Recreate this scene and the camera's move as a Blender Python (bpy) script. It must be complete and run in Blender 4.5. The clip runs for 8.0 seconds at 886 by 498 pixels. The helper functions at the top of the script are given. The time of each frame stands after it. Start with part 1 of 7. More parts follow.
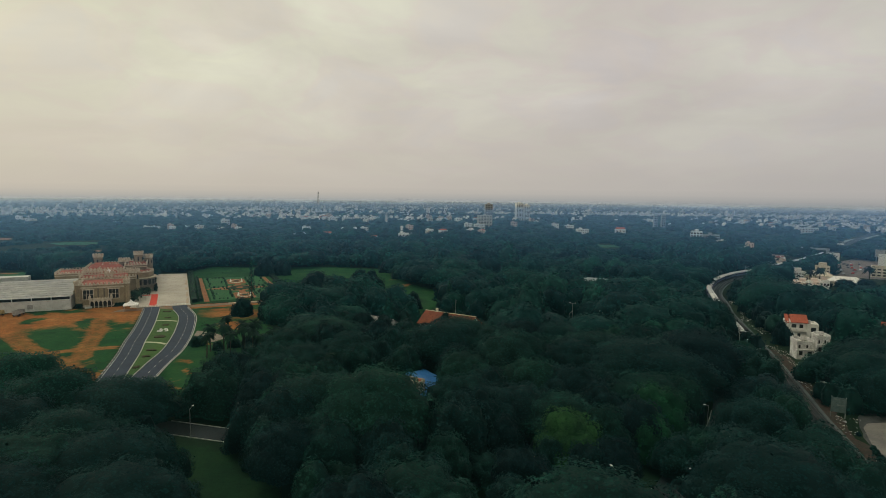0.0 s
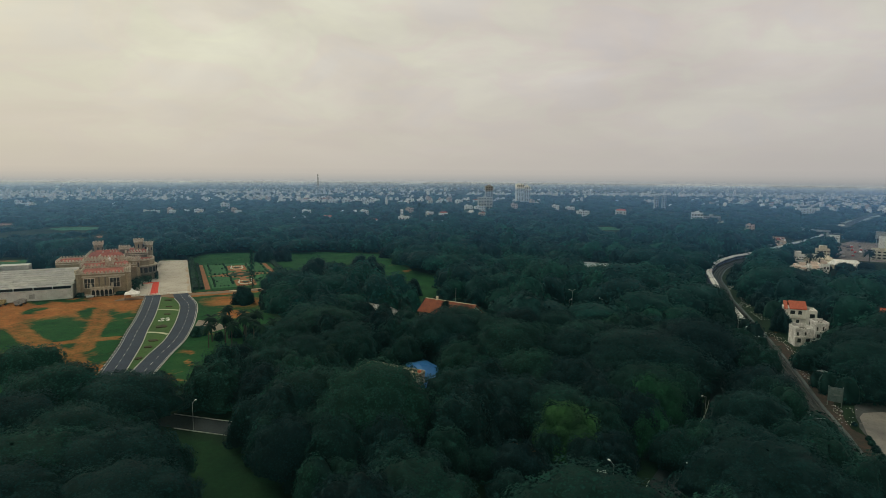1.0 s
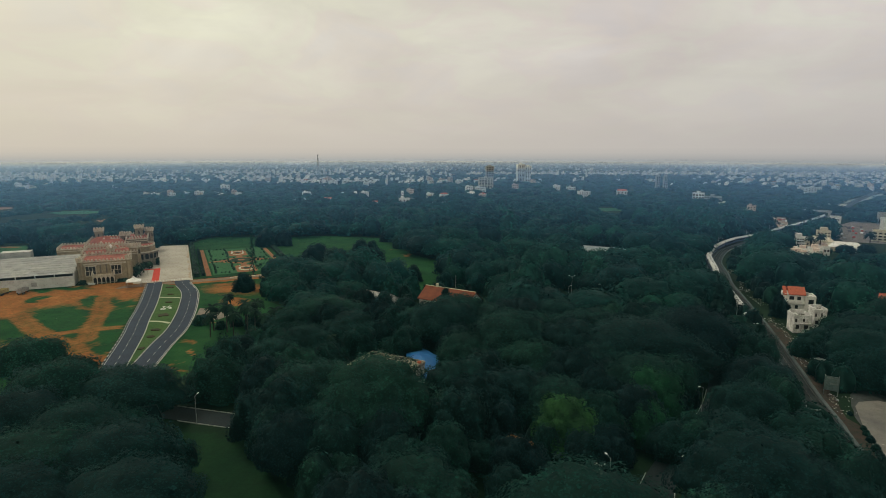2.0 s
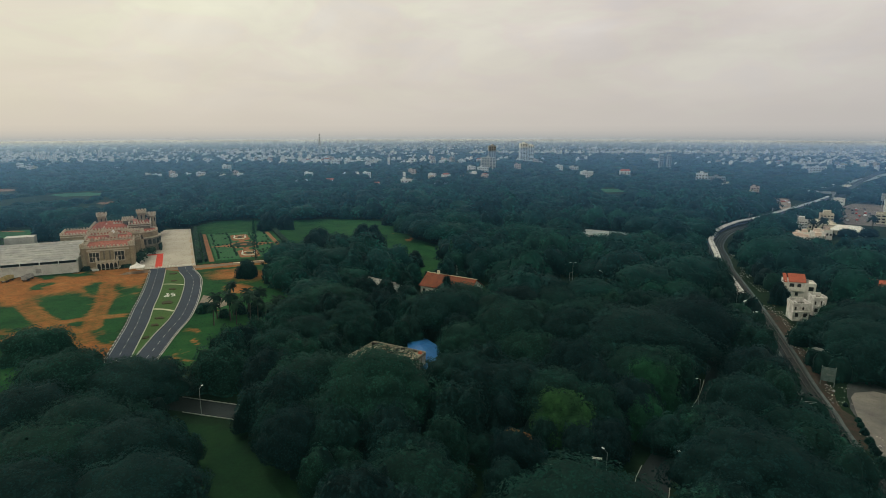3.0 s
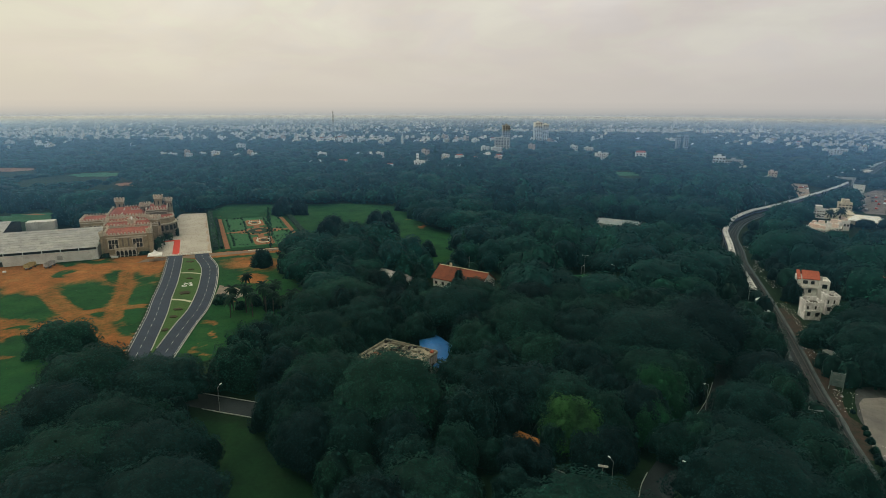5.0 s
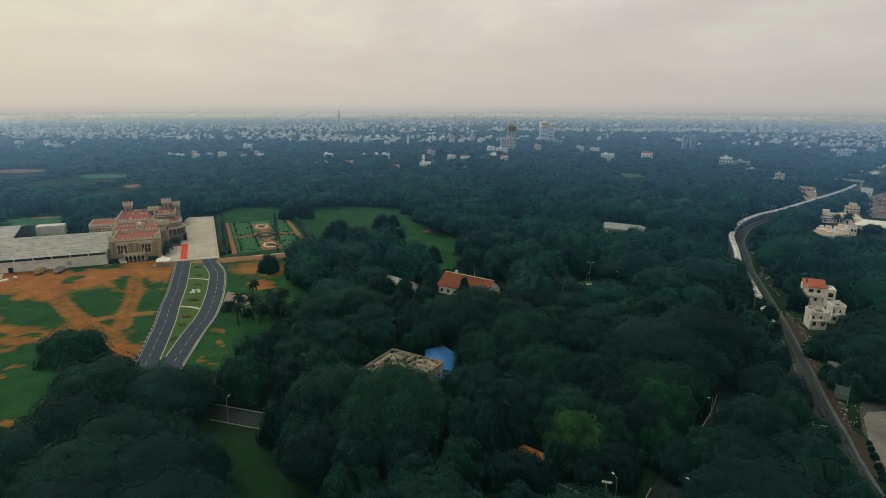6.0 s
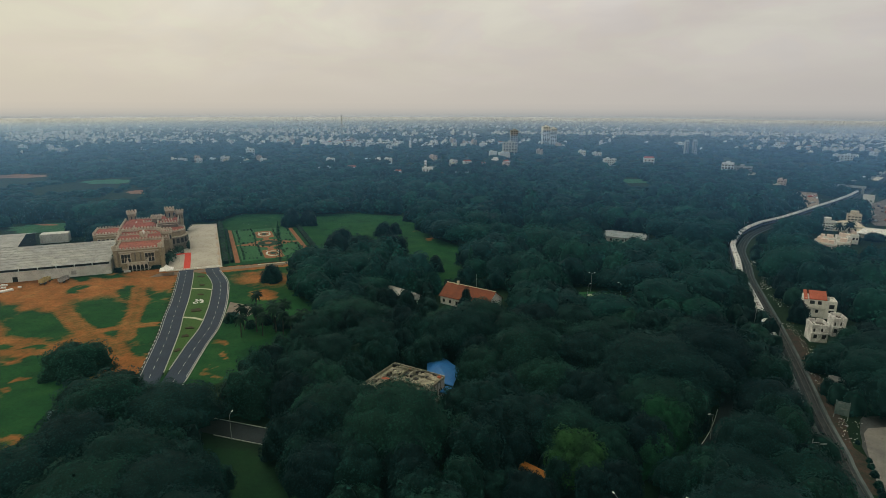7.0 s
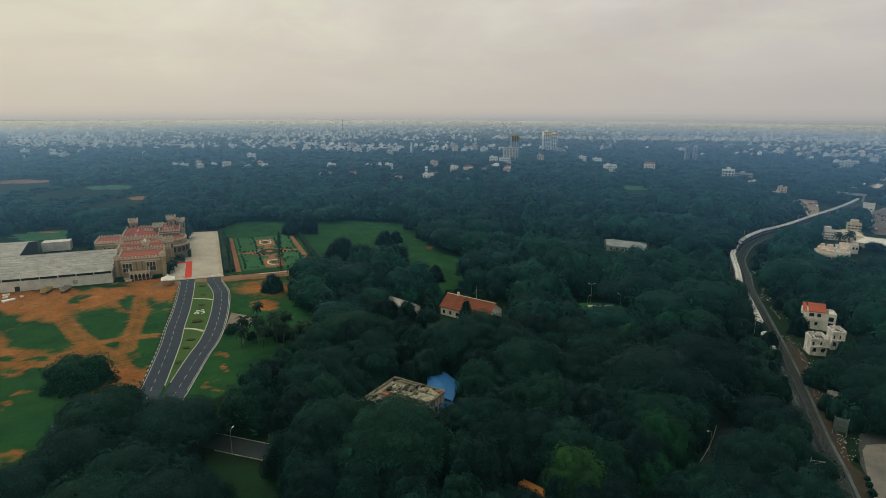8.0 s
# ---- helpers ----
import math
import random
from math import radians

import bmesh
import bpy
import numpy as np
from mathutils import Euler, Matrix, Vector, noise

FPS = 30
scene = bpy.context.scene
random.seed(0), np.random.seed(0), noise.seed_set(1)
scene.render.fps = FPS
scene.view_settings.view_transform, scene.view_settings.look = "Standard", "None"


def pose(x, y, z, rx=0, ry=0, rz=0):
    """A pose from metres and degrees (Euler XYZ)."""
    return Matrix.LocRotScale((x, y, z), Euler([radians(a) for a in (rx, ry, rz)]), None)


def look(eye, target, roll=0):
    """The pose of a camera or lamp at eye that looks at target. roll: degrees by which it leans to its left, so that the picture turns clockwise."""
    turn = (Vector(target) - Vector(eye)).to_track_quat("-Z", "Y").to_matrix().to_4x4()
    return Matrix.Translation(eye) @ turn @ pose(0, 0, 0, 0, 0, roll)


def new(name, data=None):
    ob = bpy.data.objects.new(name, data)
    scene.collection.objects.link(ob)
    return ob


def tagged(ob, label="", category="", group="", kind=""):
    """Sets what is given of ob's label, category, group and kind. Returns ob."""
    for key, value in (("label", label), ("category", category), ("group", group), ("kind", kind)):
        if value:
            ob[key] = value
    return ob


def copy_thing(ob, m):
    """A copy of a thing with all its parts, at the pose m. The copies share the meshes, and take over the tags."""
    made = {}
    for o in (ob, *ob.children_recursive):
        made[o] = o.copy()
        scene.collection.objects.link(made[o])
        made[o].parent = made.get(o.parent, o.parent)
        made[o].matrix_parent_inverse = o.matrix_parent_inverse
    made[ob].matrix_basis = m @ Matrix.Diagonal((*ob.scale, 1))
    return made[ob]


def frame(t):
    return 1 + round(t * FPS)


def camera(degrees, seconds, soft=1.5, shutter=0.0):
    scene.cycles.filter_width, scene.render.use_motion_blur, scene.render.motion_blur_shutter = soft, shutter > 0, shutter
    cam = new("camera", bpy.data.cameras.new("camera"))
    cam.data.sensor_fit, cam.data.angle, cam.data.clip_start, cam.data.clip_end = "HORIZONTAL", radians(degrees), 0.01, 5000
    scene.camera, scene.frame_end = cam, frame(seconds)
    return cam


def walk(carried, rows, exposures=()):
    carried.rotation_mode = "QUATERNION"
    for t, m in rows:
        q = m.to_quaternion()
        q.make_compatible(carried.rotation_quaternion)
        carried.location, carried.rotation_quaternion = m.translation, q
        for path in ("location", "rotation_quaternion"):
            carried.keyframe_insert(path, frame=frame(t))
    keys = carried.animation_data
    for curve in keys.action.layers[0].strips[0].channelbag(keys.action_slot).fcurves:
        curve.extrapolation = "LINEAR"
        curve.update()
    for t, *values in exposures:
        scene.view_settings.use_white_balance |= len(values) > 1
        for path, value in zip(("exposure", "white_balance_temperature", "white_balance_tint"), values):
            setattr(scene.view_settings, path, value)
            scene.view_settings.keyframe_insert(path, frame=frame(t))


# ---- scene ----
cam = camera(75.4, 8.0, soft=0.75)
PATH = [
    (0, (-0.791, 0.558, 61.5), (-0.837, 2.548, 61.31), 0.7),
    (0.5, (-0.678, 0.838, 63.235), (-0.724, 2.825, 63.011), 0.5),
    (1, (-0.498, 0.954, 65.044), (-0.545, 2.936, 64.786), 0.4),
    (1.5, (-0.263, 1.181, 66.816), (-0.31, 3.159, 66.523), 0.2),
    (3, (0.671, 1.433, 73.148), (0.612, 3.39, 72.741), -0.0),
    (3.5, (0.867, 1.451, 75.008), (0.801, 3.402, 74.571), 0.0),
    (4, (0.939, 1.409, 76.928), (0.862, 3.353, 76.467), 0.1),
    (4.5, (0.871, 1.398, 78.836), (0.781, 3.338, 78.358), 0.2),
    (6, (0.764, 1.086, 85.571), (0.642, 3.02, 85.075), 0.2),
    (6.5, (0.85, 1.06, 87.537), (0.723, 2.994, 87.046), 0.2),
    (7, (0.793, 0.998, 89.807), (0.664, 2.933, 89.318), 0.2),
    (7.5, (0.788, 1.09, 91.933), (0.658, 3.026, 91.449), 0.2),
    (8, (0.967, 1.04, 93.764), (0.835, 2.978, 93.285), 0.3),
]
walk(cam, [(t, look(eye, target, roll)) for t, eye, target, roll in PATH], [(0, -0.14), (1.5, -0.06), (3, 0.07), (4.5, 0.09), (6.5, 0.0), (8, -0.05)])

# ---- sky and light ----
SUN_AZ, SUN_EL = radians(-50), radians(48)   # sun behind cloud, ahead and to the west
world = bpy.data.worlds.new("overcast_sky")
scene.world = world
world.use_nodes = True
wt = world.node_tree
wt.nodes.clear()


def link(tree, a, b):
    tree.links.new(a, b)


def node(tree, kind, **inputs):
    n = tree.nodes.new(kind)
    for key, value in inputs.items():
        n.inputs[int(key[1:]) if key[0] == "i" and key[1:].isdigit() else key].default_value = value
    return n


def ramp(tree, fac, stops):
    r = tree.nodes.new("ShaderNodeValToRGB")
    r.color_ramp.elements[0].position, r.color_ramp.elements[0].color = stops[0][0], (*stops[0][1], 1)
    r.color_ramp.elements[1].position, r.color_ramp.elements[1].color = stops[-1][0], (*stops[-1][1], 1)
    for p, c in stops[1:-1]:
        e = r.color_ramp.elements.new(p)
        e.color = (*c, 1)
    link(tree, fac, r.inputs[0])
    return r.outputs[0]


def maths(tree, op, a, b=0.0, clamp=False):
    n = tree.nodes.new("ShaderNodeMath")
    n.operation, n.use_clamp = op, clamp
    for k, v in enumerate((a, b)):
        if isinstance(v, (int, float)):
            n.inputs[k].default_value = v
        else:
            link(tree, v, n.inputs[k])
    return n.outputs[0]


def mixed(tree, fac, a, b, blend="MIX"):
    n = tree.nodes.new("ShaderNodeMix")
    n.data_type, n.blend_type = "RGBA", blend
    for socket, v in ((n.inputs[0], fac), (n.inputs[6], a), (n.inputs[7], b)):
        if isinstance(v, (int, float)):
            socket.default_value = v
        elif isinstance(v, tuple):
            socket.default_value = (*v, 1)
        else:
            link(tree, v, socket)
    return n.outputs[2]


def build_sky():
    sky = wt.nodes.new("ShaderNodeTexSky")
    sky.sky_type, sky.sun_disc, sky.sun_elevation, sky.sun_rotation = "NISHITA", False, SUN_EL, SUN_AZ
    sky.air_density, sky.dust_density = 1.5, 4.0
    clear = node(wt, "ShaderNodeBackground", Strength=0.10)
    link(wt, sky.outputs[0], clear.inputs[0])
    co = wt.nodes.new("ShaderNodeTexCoord")
    sep = wt.nodes.new("ShaderNodeSeparateXYZ")
    link(wt, co.outputs["Generated"], sep.inputs[0])
    up = maths(wt, "ADD", maths(wt, "MAXIMUM", sep.outputs[2], 0.0), 0.30)
    flat = wt.nodes.new("ShaderNodeCombineXYZ")
    link(wt, maths(wt, "DIVIDE", sep.outputs[0], up), flat.inputs[0])
    link(wt, maths(wt, "DIVIDE", sep.outputs[1], up), flat.inputs[1])
    big = node(wt, "ShaderNodeTexNoise", Scale=1.3, Detail=5.0, Roughness=0.52, Distortion=0.5)
    link(wt, flat.outputs[0], big.inputs["Vector"])
    cloud = ramp(wt, big.outputs[0], [(0.32, (0.61, 0.575, 0.545)), (0.5, (0.69, 0.655, 0.615)), (0.66, (0.78, 0.755, 0.70))])
    fine = node(wt, "ShaderNodeTexNoise", Scale=3.4, Detail=4.0, Roughness=0.55, Distortion=0.8)
    link(wt, flat.outputs[0], fine.inputs["Vector"])
    cloud = mixed(wt, 1.0, cloud, ramp(wt, fine.outputs[0], [(0.34, (0.965, 0.95, 0.985)), (0.47, (1.0, 0.965, 0.965)), (0.56, (1.0, 1.01, 0.975)), (0.66, (1.03, 1.045, 0.985))]), "MULTIPLY")
    # brighter and warmer towards the hidden sun
    side = maths(wt, "ADD", maths(wt, "MULTIPLY", sep.outputs[0], -0.5), maths(wt, "MULTIPLY", sep.outputs[2], 0.8))
    glow = ramp(wt, maths(wt, "ADD", side, 0.38, True), [(0.0, (0.85, 0.85, 0.87)), (0.45, (0.98, 0.965, 0.935)), (0.8, (1.10, 1.11, 0.96)), (1.0, (1.24, 1.26, 0.96))])
    cloud = mixed(wt, 1.0, cloud, glow, "MULTIPLY")
    low = ramp(wt, sep.outputs[2], [(0.0, (1.0, 1.0, 1.0)), (0.03, (0.8, 0.8, 0.8)), (0.2, (0.0, 0.0, 0.0))])
    warm = ramp(wt, maths(wt, "ADD", maths(wt, "MULTIPLY", sep.outputs[0], -0.7), 0.5, True), [(0.0, (0.50, 0.48, 0.465)), (0.6, (0.60, 0.555, 0.49)), (1.0, (0.66, 0.60, 0.50))])
    cloud = mixed(wt, low, cloud, warm)
    grey = node(wt, "ShaderNodeBackground", Strength=1.0)
    link(wt, cloud, grey.inputs[0])
    mix = node(wt, "ShaderNodeMixShader", i0=0.93)
    link(wt, clear.outputs[0], mix.inputs[1])
    link(wt, grey.outputs[0], mix.inputs[2])
    out = wt.nodes.new("ShaderNodeOutputWorld")
    link(wt, mix.outputs[0], out.inputs[0])


build_sky()
sun = new("sun", bpy.data.lights.new("sun", "SUN"))
sun.data.energy, sun.data.angle, sun.data.color = 0.7, radians(25), (1.0, 0.96, 0.88)
sun.matrix_world = look((0, 0, 0), (-math.sin(SUN_AZ) * math.cos(SUN_EL), -math.cos(SUN_AZ) * math.cos(SUN_EL), -math.sin(SUN_EL)))


# ---- materials ----
def pbr(name, col, rough=0.8, col2=None, scale=0.5, fine=6.0, var=0.18, bump=0.15, metal=0.0, rnd=0.0, island=0.0, spec=0.3):
    """A grained, stained surface: broad stains between col and col2, fine grain, some relief."""
    m = bpy.data.materials.new(name)
    m.use_nodes = True
    t = m.node_tree
    b = t.nodes["Principled BSDF"]
    pos = t.nodes.new("ShaderNodeTexCoord").outputs["Object"]
    n1 = node(t, "ShaderNodeTexNoise", Scale=scale, Detail=5.0, Roughness=0.6)
    n2 = node(t, "ShaderNodeTexNoise", Scale=fine, Detail=3.0, Roughness=0.7)
    link(t, pos, n1.inputs["Vector"])
    link(t, pos, n2.inputs["Vector"])
    col2 = col2 or tuple(c * 0.7 for c in col)
    broad = ramp(t, n1.outputs[0], [(0.35, col), (0.68, col2)])
    grain = ramp(t, n2.outputs[0], [(0.3, (1 - var,) * 3), (0.7, (1 + var,) * 3)])
    c = mixed(t, 1.0, broad, grain, "MULTIPLY")
    if rnd:
        r = t.nodes.new("ShaderNodeObjectInfo").outputs["Random"]
        c = mixed(t, 1.0, c, ramp(t, r, [(0.0, (1 - rnd, 1 - rnd, 1 - rnd * 0.8)), (1.0, (1 + rnd, 1 + rnd * 0.8, 1 + rnd * 0.5))]), "MULTIPLY")
    if island:
        r = t.nodes.new("ShaderNodeNewGeometry").outputs["Random Per Island"]
        c = mixed(t, 1.0, c, ramp(t, r, [(0.0, (1 - island, 1 - island, 1 - island * 0.8)), (1.0, (1 + island, 1 + island * 0.8, 1 + island * 0.5))]), "MULTIPLY")
    link(t, c, b.inputs["Base Color"])
    b.inputs["Roughness"].default_value, b.inputs["Metallic"].default_value = rough, metal
    b.inputs["Specular IOR Level"].default_value = spec
    if bump:
        bp = node(t, "ShaderNodeBump", Strength=bump, Distance=0.05)
        link(t, n2.outputs[0], bp.inputs["Height"])
        link(t, bp.outputs[0], b.inputs["Normal"])
    return m


def foliage(name, dark, light, island=0.5, rnd=0.3):
    """Leaf clumps: each clump and each tree has its own green."""
    m = bpy.data.materials.new(name)
    m.use_nodes = True
    t = m.node_tree
    b = t.nodes["Principled BSDF"]
    geo = t.nodes.new("ShaderNodeNewGeometry")
    c = ramp(t, geo.outputs["Random Per Island"], [(0.0, dark), (0.7, light), (1.0, tuple(x * 1.25 for x in light))])
    pos = t.nodes.new("ShaderNodeTexCoord").outputs["Object"]
    n = node(t, "ShaderNodeTexNoise", Scale=0.16, Detail=3.0)
    link(t, pos, n.inputs["Vector"])
    c = mixed(t, 1.0, c, ramp(t, n.outputs[0], [(0.3, (1 - island, 1 - island * 0.9, 1 - island * 0.7)), (0.7, (1 + island * 0.8, 1 + island * 0.7, 1 + island * 0.3))]), "MULTIPLY")
    own = t.nodes.new("ShaderNodeAttribute")
    own.attribute_name = "tint"
    r = maths(t, "FRACT", maths(t, "ADD", t.nodes.new("ShaderNodeObjectInfo").outputs["Random"], own.outputs["Fac"]))
    c = mixed(t, 1.0, c, ramp(t, r, [(0.0, (1 - rnd, 1 - rnd * 0.9, 1 - rnd * 0.5)), (0.45, (0.95, 0.95, 1.0)), (0.85, (1.1, 1.1, 0.95)), (1.0, (1 + rnd * 1.7, 1 + rnd * 1.1, 1 + rnd * 0.4))]), "MULTIPLY")
    link(t, c, b.inputs["Base Color"])
    b.inputs["Roughness"].default_value = 0.75
    b.inputs["Specular IOR Level"].default_value = 0.06
    return m


LEAF = foliage("leaf_green", (0.0028, 0.0195, 0.0190), (0.0054, 0.0365, 0.0345), island=0.26, rnd=0.50)
LEAF_YELLOW = foliage("leaf_yellow_green", (0.0105, 0.046, 0.016), (0.0215, 0.076, 0.024), rnd=0.1)
LEAF_BRIGHT = foliage("leaf_fresh_green", (0.0046, 0.038, 0.019), (0.0090, 0.062, 0.029), rnd=0.1)
# far and mid woods: haze put into the leaf colour, bluer and lighter
LEAF_FAR_HAZED = foliage("leaf_far_hazed", (0.0027, 0.0310, 0.0315), (0.0061, 0.0525, 0.0525), island=0.25, rnd=0.36)
LEAF_MID_HAZED = foliage("leaf_mid_hazed", (0.0022, 0.0260, 0.0245), (0.0050, 0.0450, 0.0420), island=0.25, rnd=0.40)
PALM_LEAF = foliage("palm_leaf", (0.006, 0.024, 0.018), (0.017, 0.050, 0.032))
# darker copies of the leaf greens, the shade inside crowns in their colour
CROWN_SHADE = foliage("crown_inner_shaded", (0.0030, 0.0183, 0.0172), (0.0034, 0.0206, 0.0195), island=0.2, rnd=0.50)
# the far copy also takes the haze tint
CROWN_SHADE_FAR = foliage("crown_inner_far_shaded", (0.0032, 0.0280, 0.0275), (0.0036, 0.0315, 0.0310), island=0.2, rnd=0.38)
BARK = pbr("bark", (0.055, 0.045, 0.038), 0.9, scale=2, fine=14, bump=0.5)
STONE = pbr("palace_stone", (0.31, 0.245, 0.155), 0.85, (0.20, 0.158, 0.105), scale=0.25, fine=2.5, var=0.22, bump=0.3)
STONE_TRIM = pbr("palace_trim_stone", (0.56, 0.49, 0.38), 0.8, (0.38, 0.32, 0.24), scale=0.6, fine=4)
STONE_DARK = pbr("palace_dark_stone", (0.20, 0.165, 0.125), 0.9, (0.13, 0.11, 0.085), scale=0.4, fine=3, var=0.25)
ROOF_RED = pbr("terracotta_terrace", (0.29, 0.072, 0.042), 0.8, (0.19, 0.052, 0.034), scale=0.3, fine=5)
GLASS = pbr("window_glass", (0.035, 0.042, 0.045), 0.12, scale=1, bump=0, spec=0.6)
IVY = foliage("ivy_leaf", (0.008, 0.026, 0.022), (0.020, 0.054, 0.036))
SHEET = pbr("weathered_sheet_roof", (0.32, 0.32, 0.305), 0.6, (0.21, 0.21, 0.20), scale=0.22, fine=1.2, var=0.14, bump=0.1, rnd=0.14)
WHITEWALL = pbr("white_cladding", (0.62, 0.62, 0.58), 0.7, (0.46, 0.46, 0.42), scale=0.3, fine=3, var=0.06)
# near-black stand-in for the shade in gaps and openings; also dark roof clutter
DARKGAP = pbr("shade_and_clutter_black", (0.03, 0.03, 0.03), 0.9, bump=0)
ASPHALT = pbr("asphalt", (0.026, 0.041, 0.069), 0.9, (0.020, 0.031, 0.053), scale=0.12, fine=3, var=0.15, bump=0.1)
OLDROAD = pbr("worn_asphalt", (0.017, 0.026, 0.032), 0.9, (0.011, 0.017, 0.021), scale=0.15, fine=2, var=0.2)
PAINT = pbr("road_paint", (0.42, 0.42, 0.41), 0.6, (0.28, 0.28, 0.275), scale=1.2, fine=8)
KERB = pbr("painted_kerb", (0.42, 0.41, 0.38), 0.8, (0.26, 0.26, 0.24), scale=0.8, fine=4)
BLACKPAINT = pbr("black_kerb_paint", (0.04, 0.04, 0.04), 0.7)
COURT = pbr("court_concrete", (0.46, 0.425, 0.365), 0.85, (0.35, 0.315, 0.265), scale=0.07, fine=0.9, var=0.07, bump=0.05)
CARPET = pbr("red_carpet", (0.60, 0.055, 0.03), 0.9, (0.48, 0.04, 0.025), scale=0.5, fine=5)
GRASS = pbr("lawn_grass", (0.007, 0.076, 0.022), 0.9, (0.013, 0.096, 0.026), scale=0.12, fine=1.8, var=0.3, bump=0.4)
SOIL = pbr("red_soil", (0.26, 0.105, 0.042), 0.95, (0.18, 0.08, 0.036), scale=0.10, fine=1.2, var=0.14, bump=0.2)
PALEPATH = pbr("pale_path", (0.50, 0.50, 0.36), 0.9, (0.40, 0.38, 0.28), scale=0.4, fine=3)
WHITE = pbr("white_paint", (0.80, 0.79, 0.76), 0.6, (0.66, 0.65, 0.62), scale=0.6, fine=4, var=0.06)
CREAM = pbr("cream_plaster", (0.64, 0.56, 0.42), 0.8, (0.50, 0.44, 0.34), scale=0.4, fine=3)
PINK = pbr("pinkish_plaster", (0.60, 0.46, 0.38), 0.8, (0.48, 0.37, 0.31), scale=0.4, fine=3)
PALEPINK = pbr("pale_pink_plaster", (0.78, 0.64, 0.56), 0.8, (0.60, 0.47, 0.41), scale=0.4, fine=3)
GREYWALL = pbr("grey_plaster", (0.40, 0.39, 0.37), 0.8, (0.27, 0.26, 0.25), scale=0.3, fine=3)
TILE_RED = pbr("red_tile_roof", (0.42, 0.10, 0.055), 0.8, (0.30, 0.08, 0.045), scale=0.5, fine=5)
TILE_ORANGE = pbr("orange_tile_roof", (0.20, 0.056, 0.027), 0.85, (0.13, 0.040, 0.022), scale=0.35, fine=4)
TARP = pbr("blue_tarpaulin", (0.012, 0.125, 0.36), 0.55, (0.010, 0.095, 0.29), scale=0.3, fine=2, var=0.08)
BALLAST = pbr("track_ballast", (0.028, 0.040, 0.047), 0.95, (0.020, 0.028, 0.033), scale=0.3, fine=5, var=0.3, bump=0.5)
SLEEPER = pbr("concrete_sleeper", (0.062, 0.070, 0.076), 0.9, rnd=0.2)
RAIL = pbr("rail_steel", (0.078, 0.078, 0.080), 0.6, metal=0.3, bump=0)
COACH_ROOF = pbr("coach_roof", (0.60, 0.61, 0.62), 0.6, (0.46, 0.47, 0.48), scale=0.4, fine=2, rnd=0.12, var=0.08)
COACH_SIDE = pbr("coach_side", (0.10, 0.13, 0.22), 0.5, (0.08, 0.10, 0.18), scale=0.5)
METAL = pbr("grey_metal", (0.33, 0.34, 0.35), 0.5, metal=0.4)
DIRTTRACK = pbr("dusty_track", (0.095, 0.118, 0.125), 0.95, (0.045, 0.056, 0.060), scale=0.2, fine=2)


# ---- building helpers ----
def part(name, bm, material, parent=None, label=""):
    """Links a bmesh as one mesh object under a thing or a part."""
    me = bpy.data.meshes.new(name)
    if len(bm.faces):
        bmesh.ops.recalc_face_normals(bm, faces=bm.faces)
    bm.to_mesh(me)
    bm.free()
    me.materials.append(material)
    ob = new(name, me)
    ob.parent = parent
    if label:
        ob["label"] = label
    return ob


def share(ob, name, parent, m=None):
    """One more object on the same mesh."""
    o = new(name, ob.data)
    o.parent = parent
    if m is not None:
        o.matrix_local = m
    return o


def thing(name, label, category, m=None, group="", kind=""):
    e = new(name)
    e.empty_display_size = 0.5
    if m is not None:
        e.matrix_world = m
    return tagged(e, label, category, group, kind)


def raw(name, verts, faces, material, parent=None, inner=None, ways=None, body=None):
    """A mesh object from arrays of points and equal-sized faces; inner marks the faces of the crown body, shade-dark
    unless a body is given, ways are the soft normals of the crown.
    """
    me = bpy.data.meshes.new(name)
    verts, faces = np.asarray(verts, np.float32), np.asarray(faces, np.int32)
    k = faces.shape[1]
    me.vertices.add(len(verts))
    me.vertices.foreach_set("co", verts.ravel())
    me.loops.add(faces.size)
    me.loops.foreach_set("vertex_index", faces.ravel())
    me.polygons.add(len(faces))
    me.polygons.foreach_set("loop_start", np.arange(0, faces.size, k, dtype=np.int32))
    if ways is not None:
        me.polygons.foreach_set("use_smooth", np.ones(len(faces), bool))
    me.update(calc_edges=True)
    if ways is not None:
        me.normals_split_custom_set_from_vertices(np.asarray(ways, np.float32))
    me.materials.append(material)
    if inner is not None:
        me.materials.append(body or CROWN_SHADE)
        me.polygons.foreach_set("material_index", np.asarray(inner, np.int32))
    ob = new(name, me)
    ob.parent = parent
    return ob


def box(bm, x0, x1, y0, y1, z0, z1):
    v = [bm.verts.new((x, y, z)) for z in (z0, z1) for x, y in ((x0, y0), (x1, y0), (x1, y1), (x0, y1))]
    for f in ((3, 2, 1, 0), (4, 5, 6, 7), (0, 1, 5, 4), (1, 2, 6, 5), (2, 3, 7, 6), (3, 0, 4, 7)):
        bm.faces.new([v[i] for i in f])


def prism(bm, pts, z0, z1):
    """An upright prism over the outline pts; z0 and z1 may be one height or one for each point."""
    n = len(pts)
    z0 = [z0] * n if isinstance(z0, (int, float)) else z0
    z1 = [z1] * n if isinstance(z1, (int, float)) else z1
    a = [bm.verts.new((p[0], p[1], z)) for p, z in zip(pts, z0)]
    b = [bm.verts.new((p[0], p[1], z)) for p, z in zip(pts, z1)]
    bm.faces.new(a[::-1])
    bm.faces.new(b)
    for i in range(n):
        j = (i + 1) % n
        bm.faces.new((a[i], a[j], b[j], b[i]))


